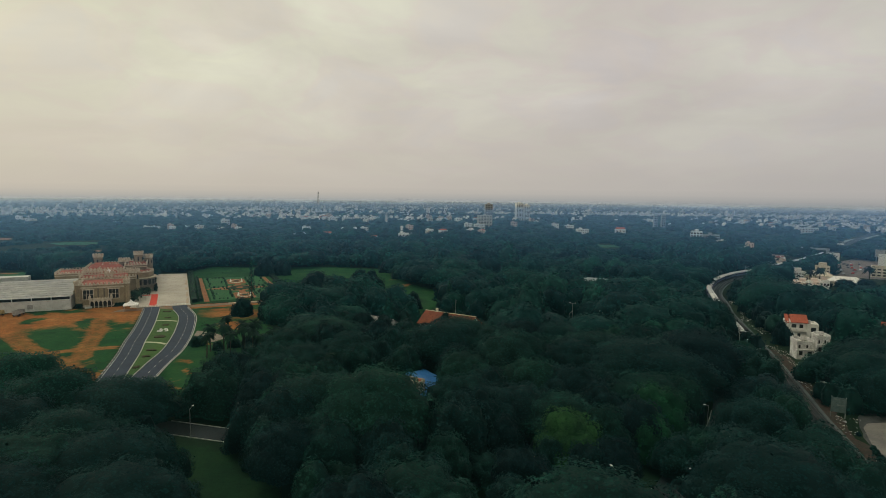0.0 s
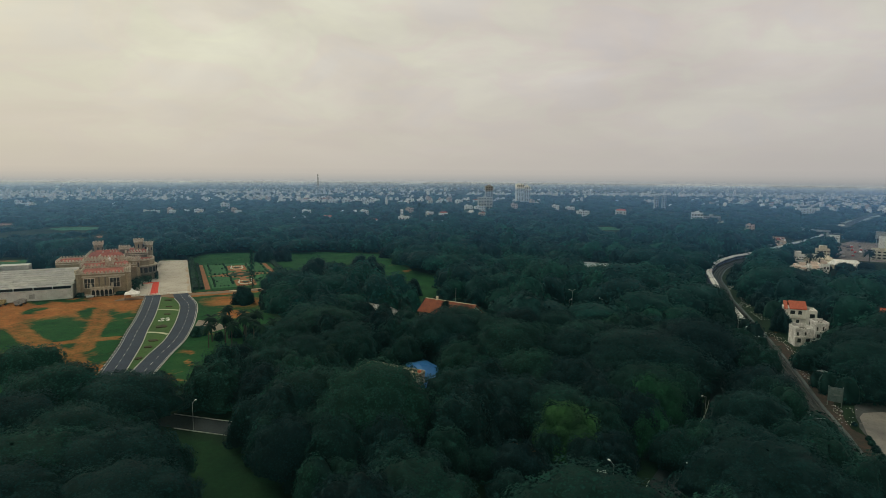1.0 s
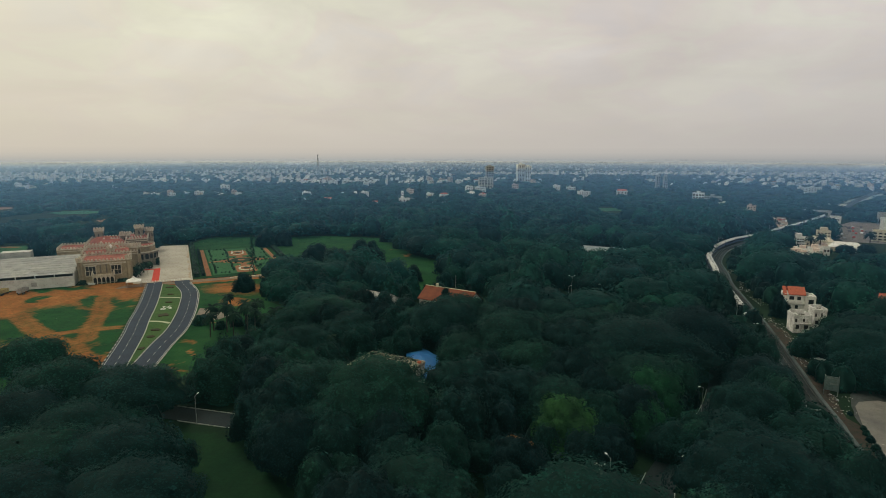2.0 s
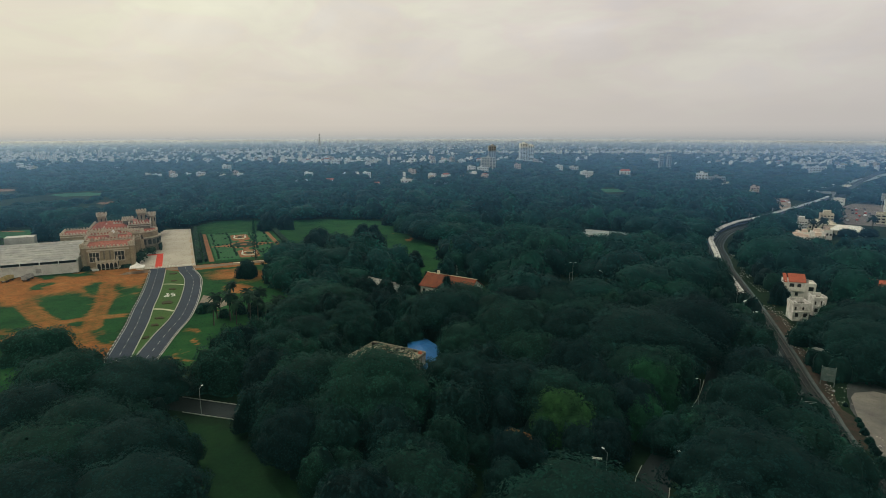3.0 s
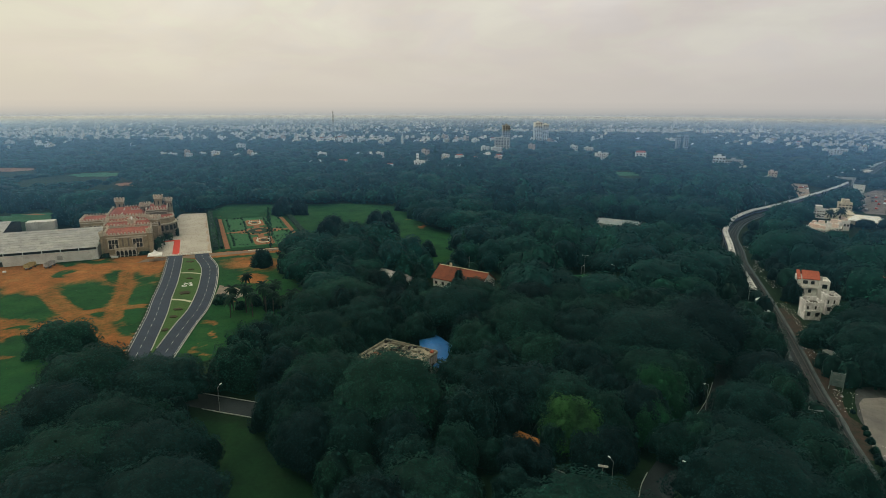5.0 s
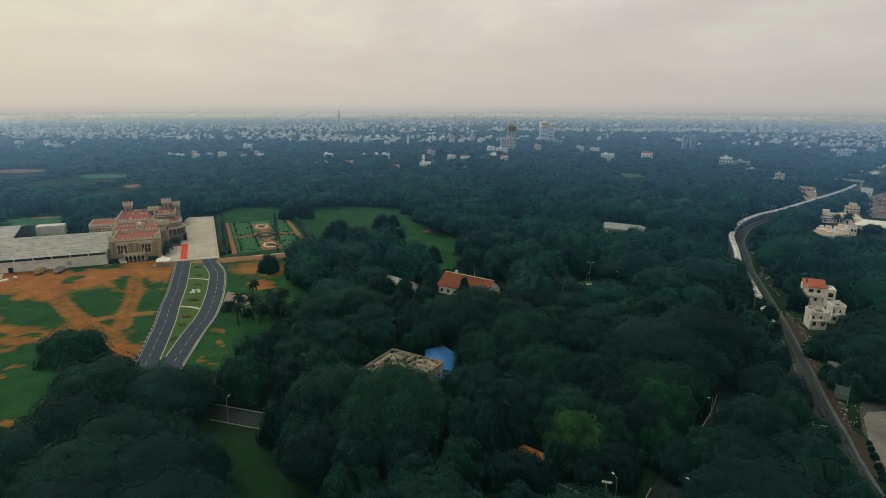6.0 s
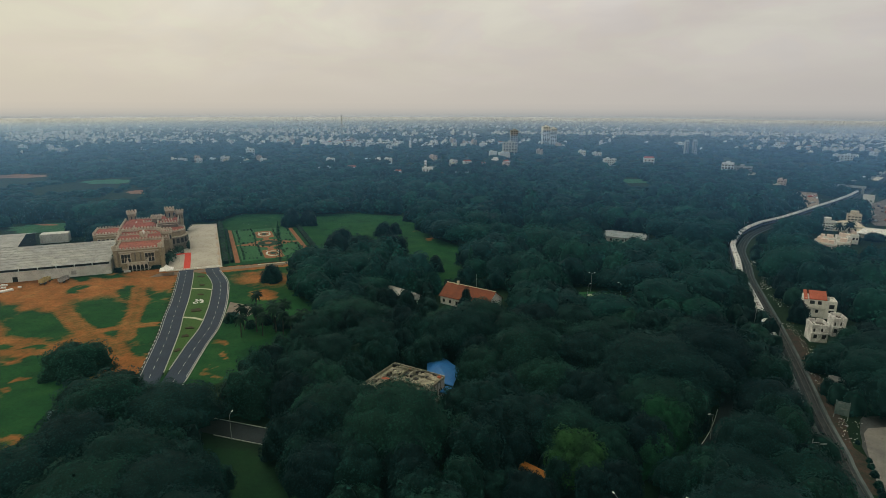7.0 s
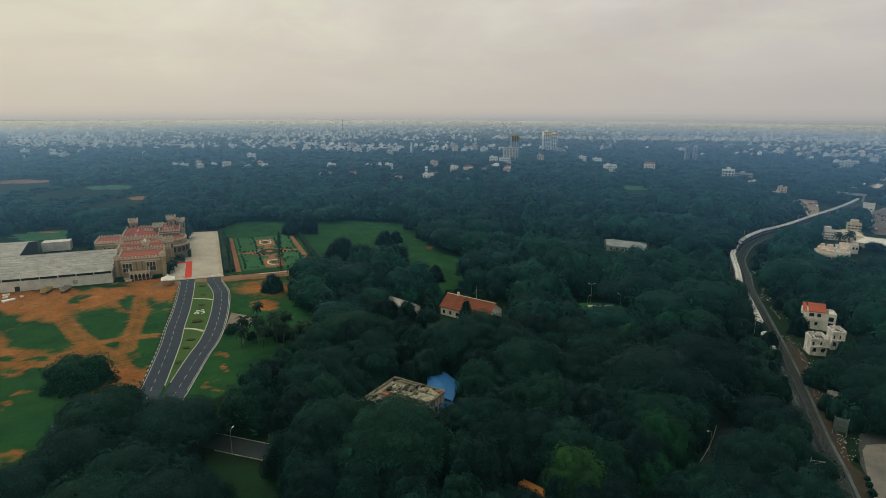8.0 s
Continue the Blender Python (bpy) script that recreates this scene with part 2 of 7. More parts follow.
def ring(cx, cy, r, n, ry=None, start=0.0, end=2 * math.pi):
    step = (end - start) / (n if end - start > 6.28 else n - 1)
    return [(cx + r * math.cos(start + i * step), cy + (ry or r) * math.sin(start + i * step)) for i in range(n)]


def tube(bm, p, q, r0, r1, n=6):
    """A tapered round bar from p to q."""
    p, q = Vector(p), Vector(q)
    w = (q - p).normalized()
    a = w.orthogonal().normalized()
    b = w.cross(a)
    lo = [bm.verts.new(p + r0 * (math.cos(6.2832 * i / n) * a + math.sin(6.2832 * i / n) * b)) for i in range(n)]
    hi = [bm.verts.new(q + r1 * (math.cos(6.2832 * i / n) * a + math.sin(6.2832 * i / n) * b)) for i in range(n)]
    for i in range(n):
        bm.faces.new((lo[i], lo[(i + 1) % n], hi[(i + 1) % n], hi[i]))
    bm.faces.new(lo[::-1])
    bm.faces.new(hi)


def smooth_line(pts, step=4.0):
    """Points at even steps along a curve through pts (Catmull-Rom)."""
    p = [np.array(q, float) for q in pts]
    p = [2 * p[0] - p[1]] + p + [2 * p[-1] - p[-2]]
    out = []
    for i in range(1, len(p) - 2):
        n = max(2, int(np.linalg.norm(p[i + 1] - p[i]) / step))
        for k in range(n):
            t = k / n
            out.append(0.5 * (2 * p[i] + (p[i + 1] - p[i - 1]) * t + (2 * p[i - 1] - 5 * p[i] + 4 * p[i + 1] - p[i + 2]) * t * t + (3 * p[i] - p[i - 1] - 3 * p[i + 1] + p[i + 2]) * t ** 3))
    out.append(p[-2])
    return np.array(out)


def offset(line, d):
    """The line moved d metres to its left."""
    g = np.gradient(line, axis=0)
    g /= np.linalg.norm(g, axis=1)[:, None]
    return line + d * np.stack((-g[:, 1], g[:, 0]), 1)


def strip(bm, left, right, z0, z1):
    """A slab between two lines of equal count, from z0 up to z1."""
    rows = []
    for l, r in zip(left, right):
        rows.append([bm.verts.new((l[0], l[1], z0)), bm.verts.new((l[0], l[1], z1)), bm.verts.new((r[0], r[1], z1)), bm.verts.new((r[0], r[1], z0))])
    for a, b in zip(rows, rows[1:]):
        for i in range(3):
            bm.faces.new((a[i], a[i + 1], b[i + 1], b[i]))
    bm.faces.new(rows[0])
    bm.faces.new(rows[-1][::-1])


def inside(poly, x, y):
    """Which of the points lie in the outline."""
    x, y = np.asarray(x, float), np.asarray(y, float)
    hit = np.zeros(x.shape, bool)
    for (x0, y0), (x1, y1) in zip(poly, poly[1:] + poly[:1]):
        hit ^= ((y0 > y) != (y1 > y)) & (x < (x1 - x0) * (y - y0) / (y1 - y0 + 1e-12) + x0)
    return hit


def near_line(line, x, y):
    """Distance of points to a line of points."""
    d = np.full(np.shape(x), 1e9)
    for p, q in zip(line, line[1:]):
        w = np.subtract(q, p)
        t = np.clip(((x - p[0]) * w[0] + (y - p[1]) * w[1]) / (w @ w), 0, 1)
        d = np.minimum(d, np.hypot(x - p[0] - t * w[0], y - p[1] - t * w[1]))
    return d


def lumps(x, y, size, seed=0):
    """Smooth uneven field, about -1 to 1, of the given size in metres."""
    out = np.zeros(np.shape(x))
    g = np.random.default_rng(seed)
    for k in range(14):
        a, f, ph = g.uniform(0, 6.283), g.uniform(0.5, 2.2) / size, g.uniform(0, 6.283)
        out += np.sin((x * math.cos(a) + y * math.sin(a)) * f * 3.14 + ph + 1.3 * np.sin((x * math.sin(a) - y * math.cos(a)) * f * 2 + ph))
    return out / 5


# ---- plan ----
PAL_X, PAL_Y, PAL_TURN = -177.0, 300.0, 26.0          # foot of the palace front's corner; u along the front, v behind it
PRECINCT = pose(PAL_X, PAL_Y, 0, 0, 0, PAL_TURN)


def spot(u, v):
    p = PRECINCT @ Vector((u, v, 0))
    return p.x, p.y


DRIVE_WEST = smooth_line([(-163, 299), (-160, 293), (-148.5, 268), (-139, 246), (-131.5, 227), (-124, 209.5), (-117, 191), (-111.5, 176), (-105, 158), (-97, 146)])
DRIVE_EAST = smooth_line([(-150, 303), (-145, 294), (-133, 276), (-122.5, 252), (-115.5, 233), (-110, 215), (-107, 199), (-103, 181), (-100.5, 170), (-98, 158), (-93, 147)])
PARK_ROAD = smooth_line([(-97, 148), (-82, 145), (-65, 141), (-45, 136), (-15, 126), (14, 117), (26, 108), (40, 92)])
SIDE_ROAD = smooth_line([(33, 84), (38.5, 102), (42, 112), (50, 124), (58.5, 134), (66.8, 144.7), (72.3, 153.3), (78.3, 164.8), (86, 182), (95, 205), (101, 230), (107, 250)])
TRACK_EAST = smooth_line([(76, 40), (85, 95), (94, 133), (97, 142), (102, 160), (112, 191), (125, 234), (136, 273), (145, 305), (154, 329.5), (162.7, 356.3), (168.5, 371), (179.3, 391.5), (192, 412), (204.8, 427.7), (219.4, 443.3), (240.3, 460.3), (265.5, 484.4), (294.5, 513.5), (324.5, 542.5), (362.6, 581.6), (386.6, 608.6), (420, 648), (501, 752), (589, 860), (760, 1060)], 5.0)
TRACK_WEST = offset(TRACK_EAST, 5.0)
FIELD = [(-164, 294), (-146, 251), (-131, 215), (-117, 181), (-108, 158), (-110, 144), (-106, 132), (-109, 116), (-120, 96), (-260, 150), (-420, 230), (-330, 250), (-262, 262), (-198, 288), (-170, 297)]
VERGE = [(-150, 303), (-118, 314), (-94, 325), (-90, 302), (-96, 272), (-84, 255), (-68, 240), (-62, 222), (-64, 200), (-76, 182), (-86, 168), (-104, 160), (-110, 215)]
LAWN = [spot(32, 128), spot(34, 90), spot(88, 90), (-122, 390), (-108, 352), (-94, 322), (-62, 316), (-46, 322), (-32, 308), (-27, 290), (-24, 279), (-10, 276), (-6, 304), (-5, 340), (-12, 362), (-30, 386), (-41, 412), (-50, 440), (-62, 462), (-100, 474), (-145, 466), (-200, 462)]
GLADE = [(-73, 134), (-54, 131), (-47, 119), (-36, 116), (-31, 106), (-29, 84), (-54, 84), (-54, 102), (-60, 118)]
YARD = [spot(-135, -22), spot(-150, 104), spot(-58, 104), spot(-46, 66), spot(-30, 90), spot(8, 92), spot(8, 127), spot(33, 127), spot(35, 92), spot(92, 92), spot(92, -22)]
GRASS_PATCHES = [
    (-166, 227, 11.6, 1.1, -9.5, 15.0), (-168, 257, 6.0, 0.5, -4.4, 7.2), (-151, 253, 3.8, 0.3, -3.5, 6.2), (-140, 228, 6.4, 0.5, -8.8, 15.4),
    (-181, 215, 13.2, 1.1, -9.1, 11.7), (-144, 203, 8.0, 0.6, -4.4, 6.8), (-133, 208, 5.9, 0.5, -4.8, 8.2), (-128, 192, 5.5, 0.4, -2.3, 3.8),
    (-141, 156, 16.3, 1.0, -19.6, 24.3), (-215, 281, 22.6, 1.9, -3.0, 4.2), (-171, 191, 10.6, 0.9, -1.6, 1.9), (-199, 260, 3.3, 0.3, -2.9, 4.1),
    (-230, 225, 22, 1, -8, 10), (-200, 165, 20, 1, -8, 12)]
SOIL_PATCHES = [
    (-166, 181, 7.3, 0.6, -2.1, 2.6), (-153, 168, 3.0, 0.2, -2.2, 2.7), (-150, 157, 3.2, 0.3, -3.4, 4.0), (-129, 132, 4.2, 0.4, -1.8, 2.2),
    (-98, 200, 3.7, 0.3, -1.8, 4.0), (-92, 190, 2.9, 0.2, -1.6, 3.7), (-90, 176, 2.5, 0.2, -3.0, 6.4), (-112, 285, 20.8, 1.8, -5.7, 15.2),
    (-103, 259, 7.1, 0.6, -3.0, 8.0), (-100, 226, 3.5, 0.4, -2.9, 4.2), (-45, 412, 3, 8, -1, 2), (-34, 385, 2, 8, -2, 3)]


TRACKS = [[(-214, 250), (-194, 239), (-166, 214), (-150, 202), (-138, 195), (-121, 178)], [(-158, 206), (-149, 212), (-140, 216), (-132, 219)], [(-196, 186), (-177, 186), (-160, 188), (-141, 188)], [(-170, 265), (-153, 235), (-145, 216), (-138, 203)]]


def patch(blobs, x, y):
    """How deep inside the nearest patch a point lies: 1 at a middle, 0 on a rim."""
    best = np.full(np.shape(x), -9.0)
    x, y = x + 2.6 * lumps(x, y, 9, 21) + 0.9 * lumps(x, y, 3, 22), y + 3.6 * lumps(x, y, 11, 23) + 1.2 * lumps(x, y, 4, 24)
    for cx, cy, ax, ay, bx, by in blobs:
        det = ax * by - ay * bx
        p = ((x - cx) * by - (y - cy) * bx) / det
        q = ((y - cy) * ax - (x - cx) * ay) / det
        best = np.maximum(best, 1 - np.hypot(p, q) ** 0.8)
    return best


# ---- ground ----
def ground_material():
    m = bpy.data.materials.new("park_ground")
    m.use_nodes = True
    t = m.node_tree
    b = t.nodes["Principled BSDF"]
    pos = t.nodes.new("ShaderNodeNewGeometry").outputs["Position"]
    n1 = node(t, "ShaderNodeTexNoise", Scale=0.09, Detail=6.0, Roughness=0.65)
    n2 = node(t, "ShaderNodeTexNoise", Scale=0.9, Detail=5.0, Roughness=0.7)
    n3 = node(t, "ShaderNodeTexNoise", Scale=0.28, Detail=6.0, Roughness=0.7, Distortion=0.8)
    for n in (n1, n2, n3):
        link(t, pos, n.inputs["Vector"])
    rough_mask = maths(t, "ADD", maths(t, "MULTIPLY", maths(t, "SUBTRACT", n2.outputs[0], 0.5), 0.4), maths(t, "MULTIPLY", maths(t, "SUBTRACT", n3.outputs[0], 0.5), 1.1))
    # undergrowth tone holds the shade below the trees in its colour
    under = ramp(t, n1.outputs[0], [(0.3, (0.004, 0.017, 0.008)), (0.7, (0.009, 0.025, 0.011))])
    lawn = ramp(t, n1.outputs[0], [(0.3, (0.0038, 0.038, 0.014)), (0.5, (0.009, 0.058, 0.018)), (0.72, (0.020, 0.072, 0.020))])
    grain = ramp(t, n2.outputs[0], [(0.3, (0.84,) * 3), (0.7, (1.16,) * 3)])
    soil = ramp(t, n1.outputs[0], [(0.3, (0.23, 0.080, 0.022)), (0.52, (0.31, 0.110, 0.032)), (0.75, (0.38, 0.165, 0.060))])
    a1 = t.nodes.new("ShaderNodeAttribute")
    a1.attribute_name = "lawn"
    a2 = t.nodes.new("ShaderNodeAttribute")
    a2.attribute_name = "soil"
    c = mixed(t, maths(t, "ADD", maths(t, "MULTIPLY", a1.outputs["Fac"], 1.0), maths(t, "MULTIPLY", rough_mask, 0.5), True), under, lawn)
    edge = maths(t, "MULTIPLY", maths(t, "ADD", maths(t, "SUBTRACT", a2.outputs["Fac"], 0.42), maths(t, "MULTIPLY", rough_mask, 0.9)), 1.35, True)
    c = mixed(t, edge, c, soil)
    c = mixed(t, 1.0, c, grain, "MULTIPLY")
    link(t, c, b.inputs["Base Color"])
    b.inputs["Roughness"].default_value = 0.95
    b.inputs["Specular IOR Level"].default_value = 0.1
    bp = node(t, "ShaderNodeBump", Strength=0.3, Distance=0.15)
    link(t, n2.outputs[0], bp.inputs["Height"])
    link(t, bp.outputs[0], b.inputs["Normal"])
    return m


def build_ground():
    xs = np.concatenate((-np.geomspace(3600, 350, 22)[:-1], np.arange(-348, 150, 1.8), np.geomspace(152, 3600, 24)))
    ys = np.concatenate((-np.geomspace(1500, 20, 8), np.arange(0, 92, 12.0), np.arange(94, 475, 1.8), np.geomspace(478, 3600, 26)))
    X, Y = np.meshgrid(xs, ys)
    nx, ny = len(xs), len(ys)
    i = np.arange(nx * ny).reshape(ny, nx)
    quads = np.stack((i[:-1, :-1], i[:-1, 1:], i[1:, 1:], i[1:, :-1]), -1).reshape(-1, 4)
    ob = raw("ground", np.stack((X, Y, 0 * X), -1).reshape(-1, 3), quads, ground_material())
    x, y = X.ravel(), Y.ravel()
    field = inside(FIELD, x, y)
    lawn = inside(VERGE, x, y) | inside(LAWN, x, y) | inside(GLADE, x, y)
    grassy = np.clip(0.80 + 1.5 * patch(GRASS_PATCHES, x, y), 0, 1.2)
    soil = np.where(field | inside([spot(-135, -22), spot(-135, -1), spot(1, -1), spot(1, -9.5), spot(92, -10.5), spot(92, -22)], x, y), np.clip(1.0 - grassy, -0.3, 1), -0.3)
    soil = np.maximum(soil, np.clip(0.42 + 1.3 * patch(SOIL_PATCHES, x, y), -0.3, 1))
    for track, w in ((TRACKS[0], 2.8), (TRACKS[1], 1.2), (TRACKS[2], 1.5), (TRACKS[3], 2.2)):
        soil = np.maximum(soil, np.where(field, 0.95 - 0.16 * np.maximum(near_line(track, x, y) - w, -1) ** 2, -0.3))
    behind = inside([spot(-46, 60), spot(-30, 90), spot(92, 92), spot(92, -9), spot(32, -9), spot(32, 60)], x, y)
    soil = np.where(behind, -0.3, soil)
    bank = np.abs(near_line(TRACK_EAST[::3].tolist(), x, y) - 9)
    soil = np.maximum(soil, np.where((x > 90) & (y < 300), 0.08 - 0.07 * bank + 0.36 * lumps(x, y, 7, 5), -0.3))
    # less lawn green in the glade: its tree shade is put into the mix
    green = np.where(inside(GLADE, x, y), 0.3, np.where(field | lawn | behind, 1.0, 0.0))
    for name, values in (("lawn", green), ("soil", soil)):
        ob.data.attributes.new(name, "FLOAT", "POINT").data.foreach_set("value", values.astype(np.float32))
    return tagged(ob, "park ground of grass, red soil and undergrowth painted shade-dark", "ground", kind="structure")


build_ground()


# ---- drives, kerbs and markings ----
def road(name, line, width, material, label, z=0.06):
    bm = bmesh.new()
    strip(bm, offset(line, width / 2), offset(line, -width / 2), -0.2, z)
    return tagged(part(name, bm, material), label, "road", kind="structure")


def stretch(line, s0, s1):
    """The part of a line between two lengths along it."""
    seg = np.linalg.norm(np.diff(line, axis=0), axis=1)
    s = np.concatenate(((0,), np.cumsum(seg)))
    q = np.concatenate(((s0,), s[(s > s0) & (s < s1)], (s1,)))
    return np.stack((np.interp(q, s, line[:, 0]), np.interp(q, s, line[:, 1])), 1)


def length(line):
    return float(np.linalg.norm(np.diff(line, axis=0), axis=1).sum())


def dashes(line, parent, on=3.0, off=3.6, w=0.08, z=0.075):
    s = 4.0
    while s + on < length(line):
        p = stretch(line, s, s + on)
        bm = bmesh.new()
        strip(bm, offset(p, w), offset(p, -w), 0.04, z)
        part("lane_mark", bm, PAINT, parent)
        s += on + off


def edge_line(line, d, parent, w=0.14, z=0.075):
    bm = bmesh.new()
    strip(bm, offset(line, d + w), offset(line, d - w), 0.04, z)
    part("edge_line", bm, PAINT, parent)


def kerb(line, d, parent, w=0.16, h=0.28, step=2.0, banded=True):
    """A kerb of single stones, black and white by turns."""
    total, s, k = length(line), 0.0, 0
    while s + step < total:
        p = offset(stretch(line, s, s + step - 0.06), d)
        bm = bmesh.new()
        strip(bm, offset(p, w), offset(p, -w), -0.1, h)
        part("kerb_stone", bm, BLACKPAINT if banded and k % 2 else KERB, parent)
        s, k = s + step, k + 1


drive_w = road("road_drive_west", DRIVE_WEST, 7.4, ASPHALT, "smooth dark asphalt drive with dashed white lane line")
drive_e = road("road_drive_east", DRIVE_EAST, 7.4, ASPHALT, "smooth dark asphalt drive curving beside the median", 0.064)
dashes(DRIVE_WEST, drive_w)
dashes(DRIVE_EAST, drive_e)
for d, line in ((-3.3, DRIVE_WEST),):
    edge_line(stretch(line, 6, length(line) - 24), d, drive_w, 0.1)
for d, line in ((3.3, DRIVE_EAST),):
    edge_line(stretch(line, 8, length(line) - 26), d, drive_e, 0.1)
kerb(stretch(DRIVE_WEST, 5, 142), -4.0, drive_w)
kerb(stretch(DRIVE_WEST, 10, 136), 3.95, drive_w, banded=False)
kerb(stretch(DRIVE_EAST, 13, 136), -3.95, drive_e, banded=False)
kerb(stretch(DRIVE_EAST, 8, 150), 3.95, drive_e, banded=False)


# ---- trees ----
def bumps(d, k, spread, g, low=-0.25):
    """How far each direction of d lies inside the nearest of k rounded lobes, and that lobe's direction."""
    i = np.arange(k) + 0.5
    z = 1 - (1 - low) * i / k + g.normal(scale=0.05, size=k)
    a = i * 2.399963 + g.normal(scale=0.35, size=k)
    z = np.clip(z, -0.95, 0.99)
    c = np.stack((np.sqrt(1 - z * z) * np.cos(a), np.sqrt(1 - z * z) * np.sin(a), z), 1)
    w = spread * math.sqrt(2 * (1 - low) / k) * g.uniform(0.75, 1.4, k)
    ang = np.arccos(np.clip(d @ c.T, -1, 1))
    b = (1 - (ang / w) ** 2) * np.clip(w / w.mean(), 0.7, 1.2)
    best = b.argmax(1)
    return np.clip(b.max(1), -0.4, 1.2), c[best]


def crown_surface(d, R, H, base, lobes, seed, deep):
    """Points and outward ways of an uneven crown of large and small lobes, in the directions d."""
    g = np.random.default_rng(seed)
    b1, c1 = bumps(d, lobes, 1.15, g)
    b2, c2 = bumps(d, lobes * 5, 1.15, g)
    wave = np.sin(d @ g.normal(scale=2.4, size=3) + g.uniform(0, 6)) + np.sin(d @ g.normal(scale=3.4, size=3) + g.uniform(0, 6))
    r = 1 - deep + deep * b1 + deep * 0.48 * b2 + 0.05 * wave
    up = np.where(d[:, 2] > 0, np.abs(d[:, 2]) ** 0.85 * (H - base), -np.abs(d[:, 2]) * base * 0.75)
    p = np.stack((R * d[:, 0] * r, R * d[:, 1] * r, base + up * (0.25 + 0.75 * r)), 1)
    way = d * (1 / R, 1 / R, 1 / max(H - base, 1)) * R + (d - c1) * 1.4 + (d - c2) * 1.2
    return p, way / np.linalg.norm(way, axis=1)[:, None]


SOFT = 1.1      # how far a leaf clump takes the crown's light instead of its own


def clumps(g, p, d, size):
    """A bent, ragged leaf clump (two triangles, folded) at each point."""
    n = len(p)
    nor = d + g.normal(scale=0.30, size=(n, 3)) + (0, 0, 0.5)
    nor /= np.linalg.norm(nor, axis=1)[:, None]
    t = np.cross(nor, g.normal(size=(n, 3)))
    t /= np.linalg.norm(t, axis=1)[:, None]
    b = np.cross(nor, t)
    s = size * g.uniform(0.5, 1.45, (n, 1))
    k = g.uniform(0.45, 1.05, (n, 4, 1))
    v = np.stack((p - t * s * k[:, 0], p - b * s * 0.75 * k[:, 1] - nor * s * 0.3, p + t * s * k[:, 2], p + b * s * 0.75 * k[:, 3] - nor * s * 0.3), 1).reshape(-1, 3)
    i = np.arange(n)[:, None] * 4
    f = np.concatenate((i + (0, 1, 2), i + (0, 2, 3)))
    soft = d * SOFT + nor
    return v, f, np.repeat(soft / np.linalg.norm(soft, axis=1)[:, None], 4, axis=0)


def crown_arrays(seed, n, R, H, lobes, size, flat=0.55, seg=16, rows=8, deep=0.24):
    """A crown standing on z = 0: leaf clumps in a loose shell round a lobed body, mostly coloured as shaded. The
    flatter, the higher its skirt.
    """
    g = np.random.default_rng(seed)
    base = H * (1 - flat) * 0.85
    d = g.normal(size=(n * 3, 3))
    d /= np.linalg.norm(d, axis=1)[:, None]
    d = d[d[:, 2] > -0.5][:n]
    p, way = crown_surface(d, R, H, base, lobes, seed, deep)
    mid = np.array((0, 0, base))
    p = mid + (p - mid) * (1.0 + g.normal(scale=0.022, size=(len(p), 1)))
    v1, f1, n1 = clumps(g, p, way, size)
    th, ph = np.linspace(0.02, 2.15, rows), np.arange(seg) * 6.2832 / seg
    A, B = np.meshgrid(th, ph, indexing="ij")
    dd = np.stack((np.sin(A) * np.cos(B), np.sin(A) * np.sin(B), np.cos(A)), -1).reshape(-1, 3)
    q, n2 = crown_surface(dd, R, H, base, lobes, seed, deep)
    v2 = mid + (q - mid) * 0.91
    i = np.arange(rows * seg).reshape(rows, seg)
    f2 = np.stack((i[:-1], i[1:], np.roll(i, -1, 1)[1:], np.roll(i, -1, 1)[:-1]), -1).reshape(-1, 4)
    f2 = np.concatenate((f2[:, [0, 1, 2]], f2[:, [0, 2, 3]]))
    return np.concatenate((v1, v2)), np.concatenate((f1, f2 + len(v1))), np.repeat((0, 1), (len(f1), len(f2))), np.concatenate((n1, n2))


def trunk_mesh(seed, R, H, z0):
    g = random.Random(seed)
    bm = bmesh.new()
    tube(bm, (0, 0, 0), (0, 0, z0 * 0.7), 0.055 * R, 0.04 * R, 7)
    for k in range(5):
        a = k * 1.256 + g.uniform(-0.4, 0.4)
        e = (R * 0.55 * math.cos(a), R * 0.55 * math.sin(a), z0 + g.uniform(0.1, 0.4) * (H - z0))
        tube(bm, (0, 0, z0 * 0.62), e, 0.03 * R, 0.01 * R, 5)
    return bm




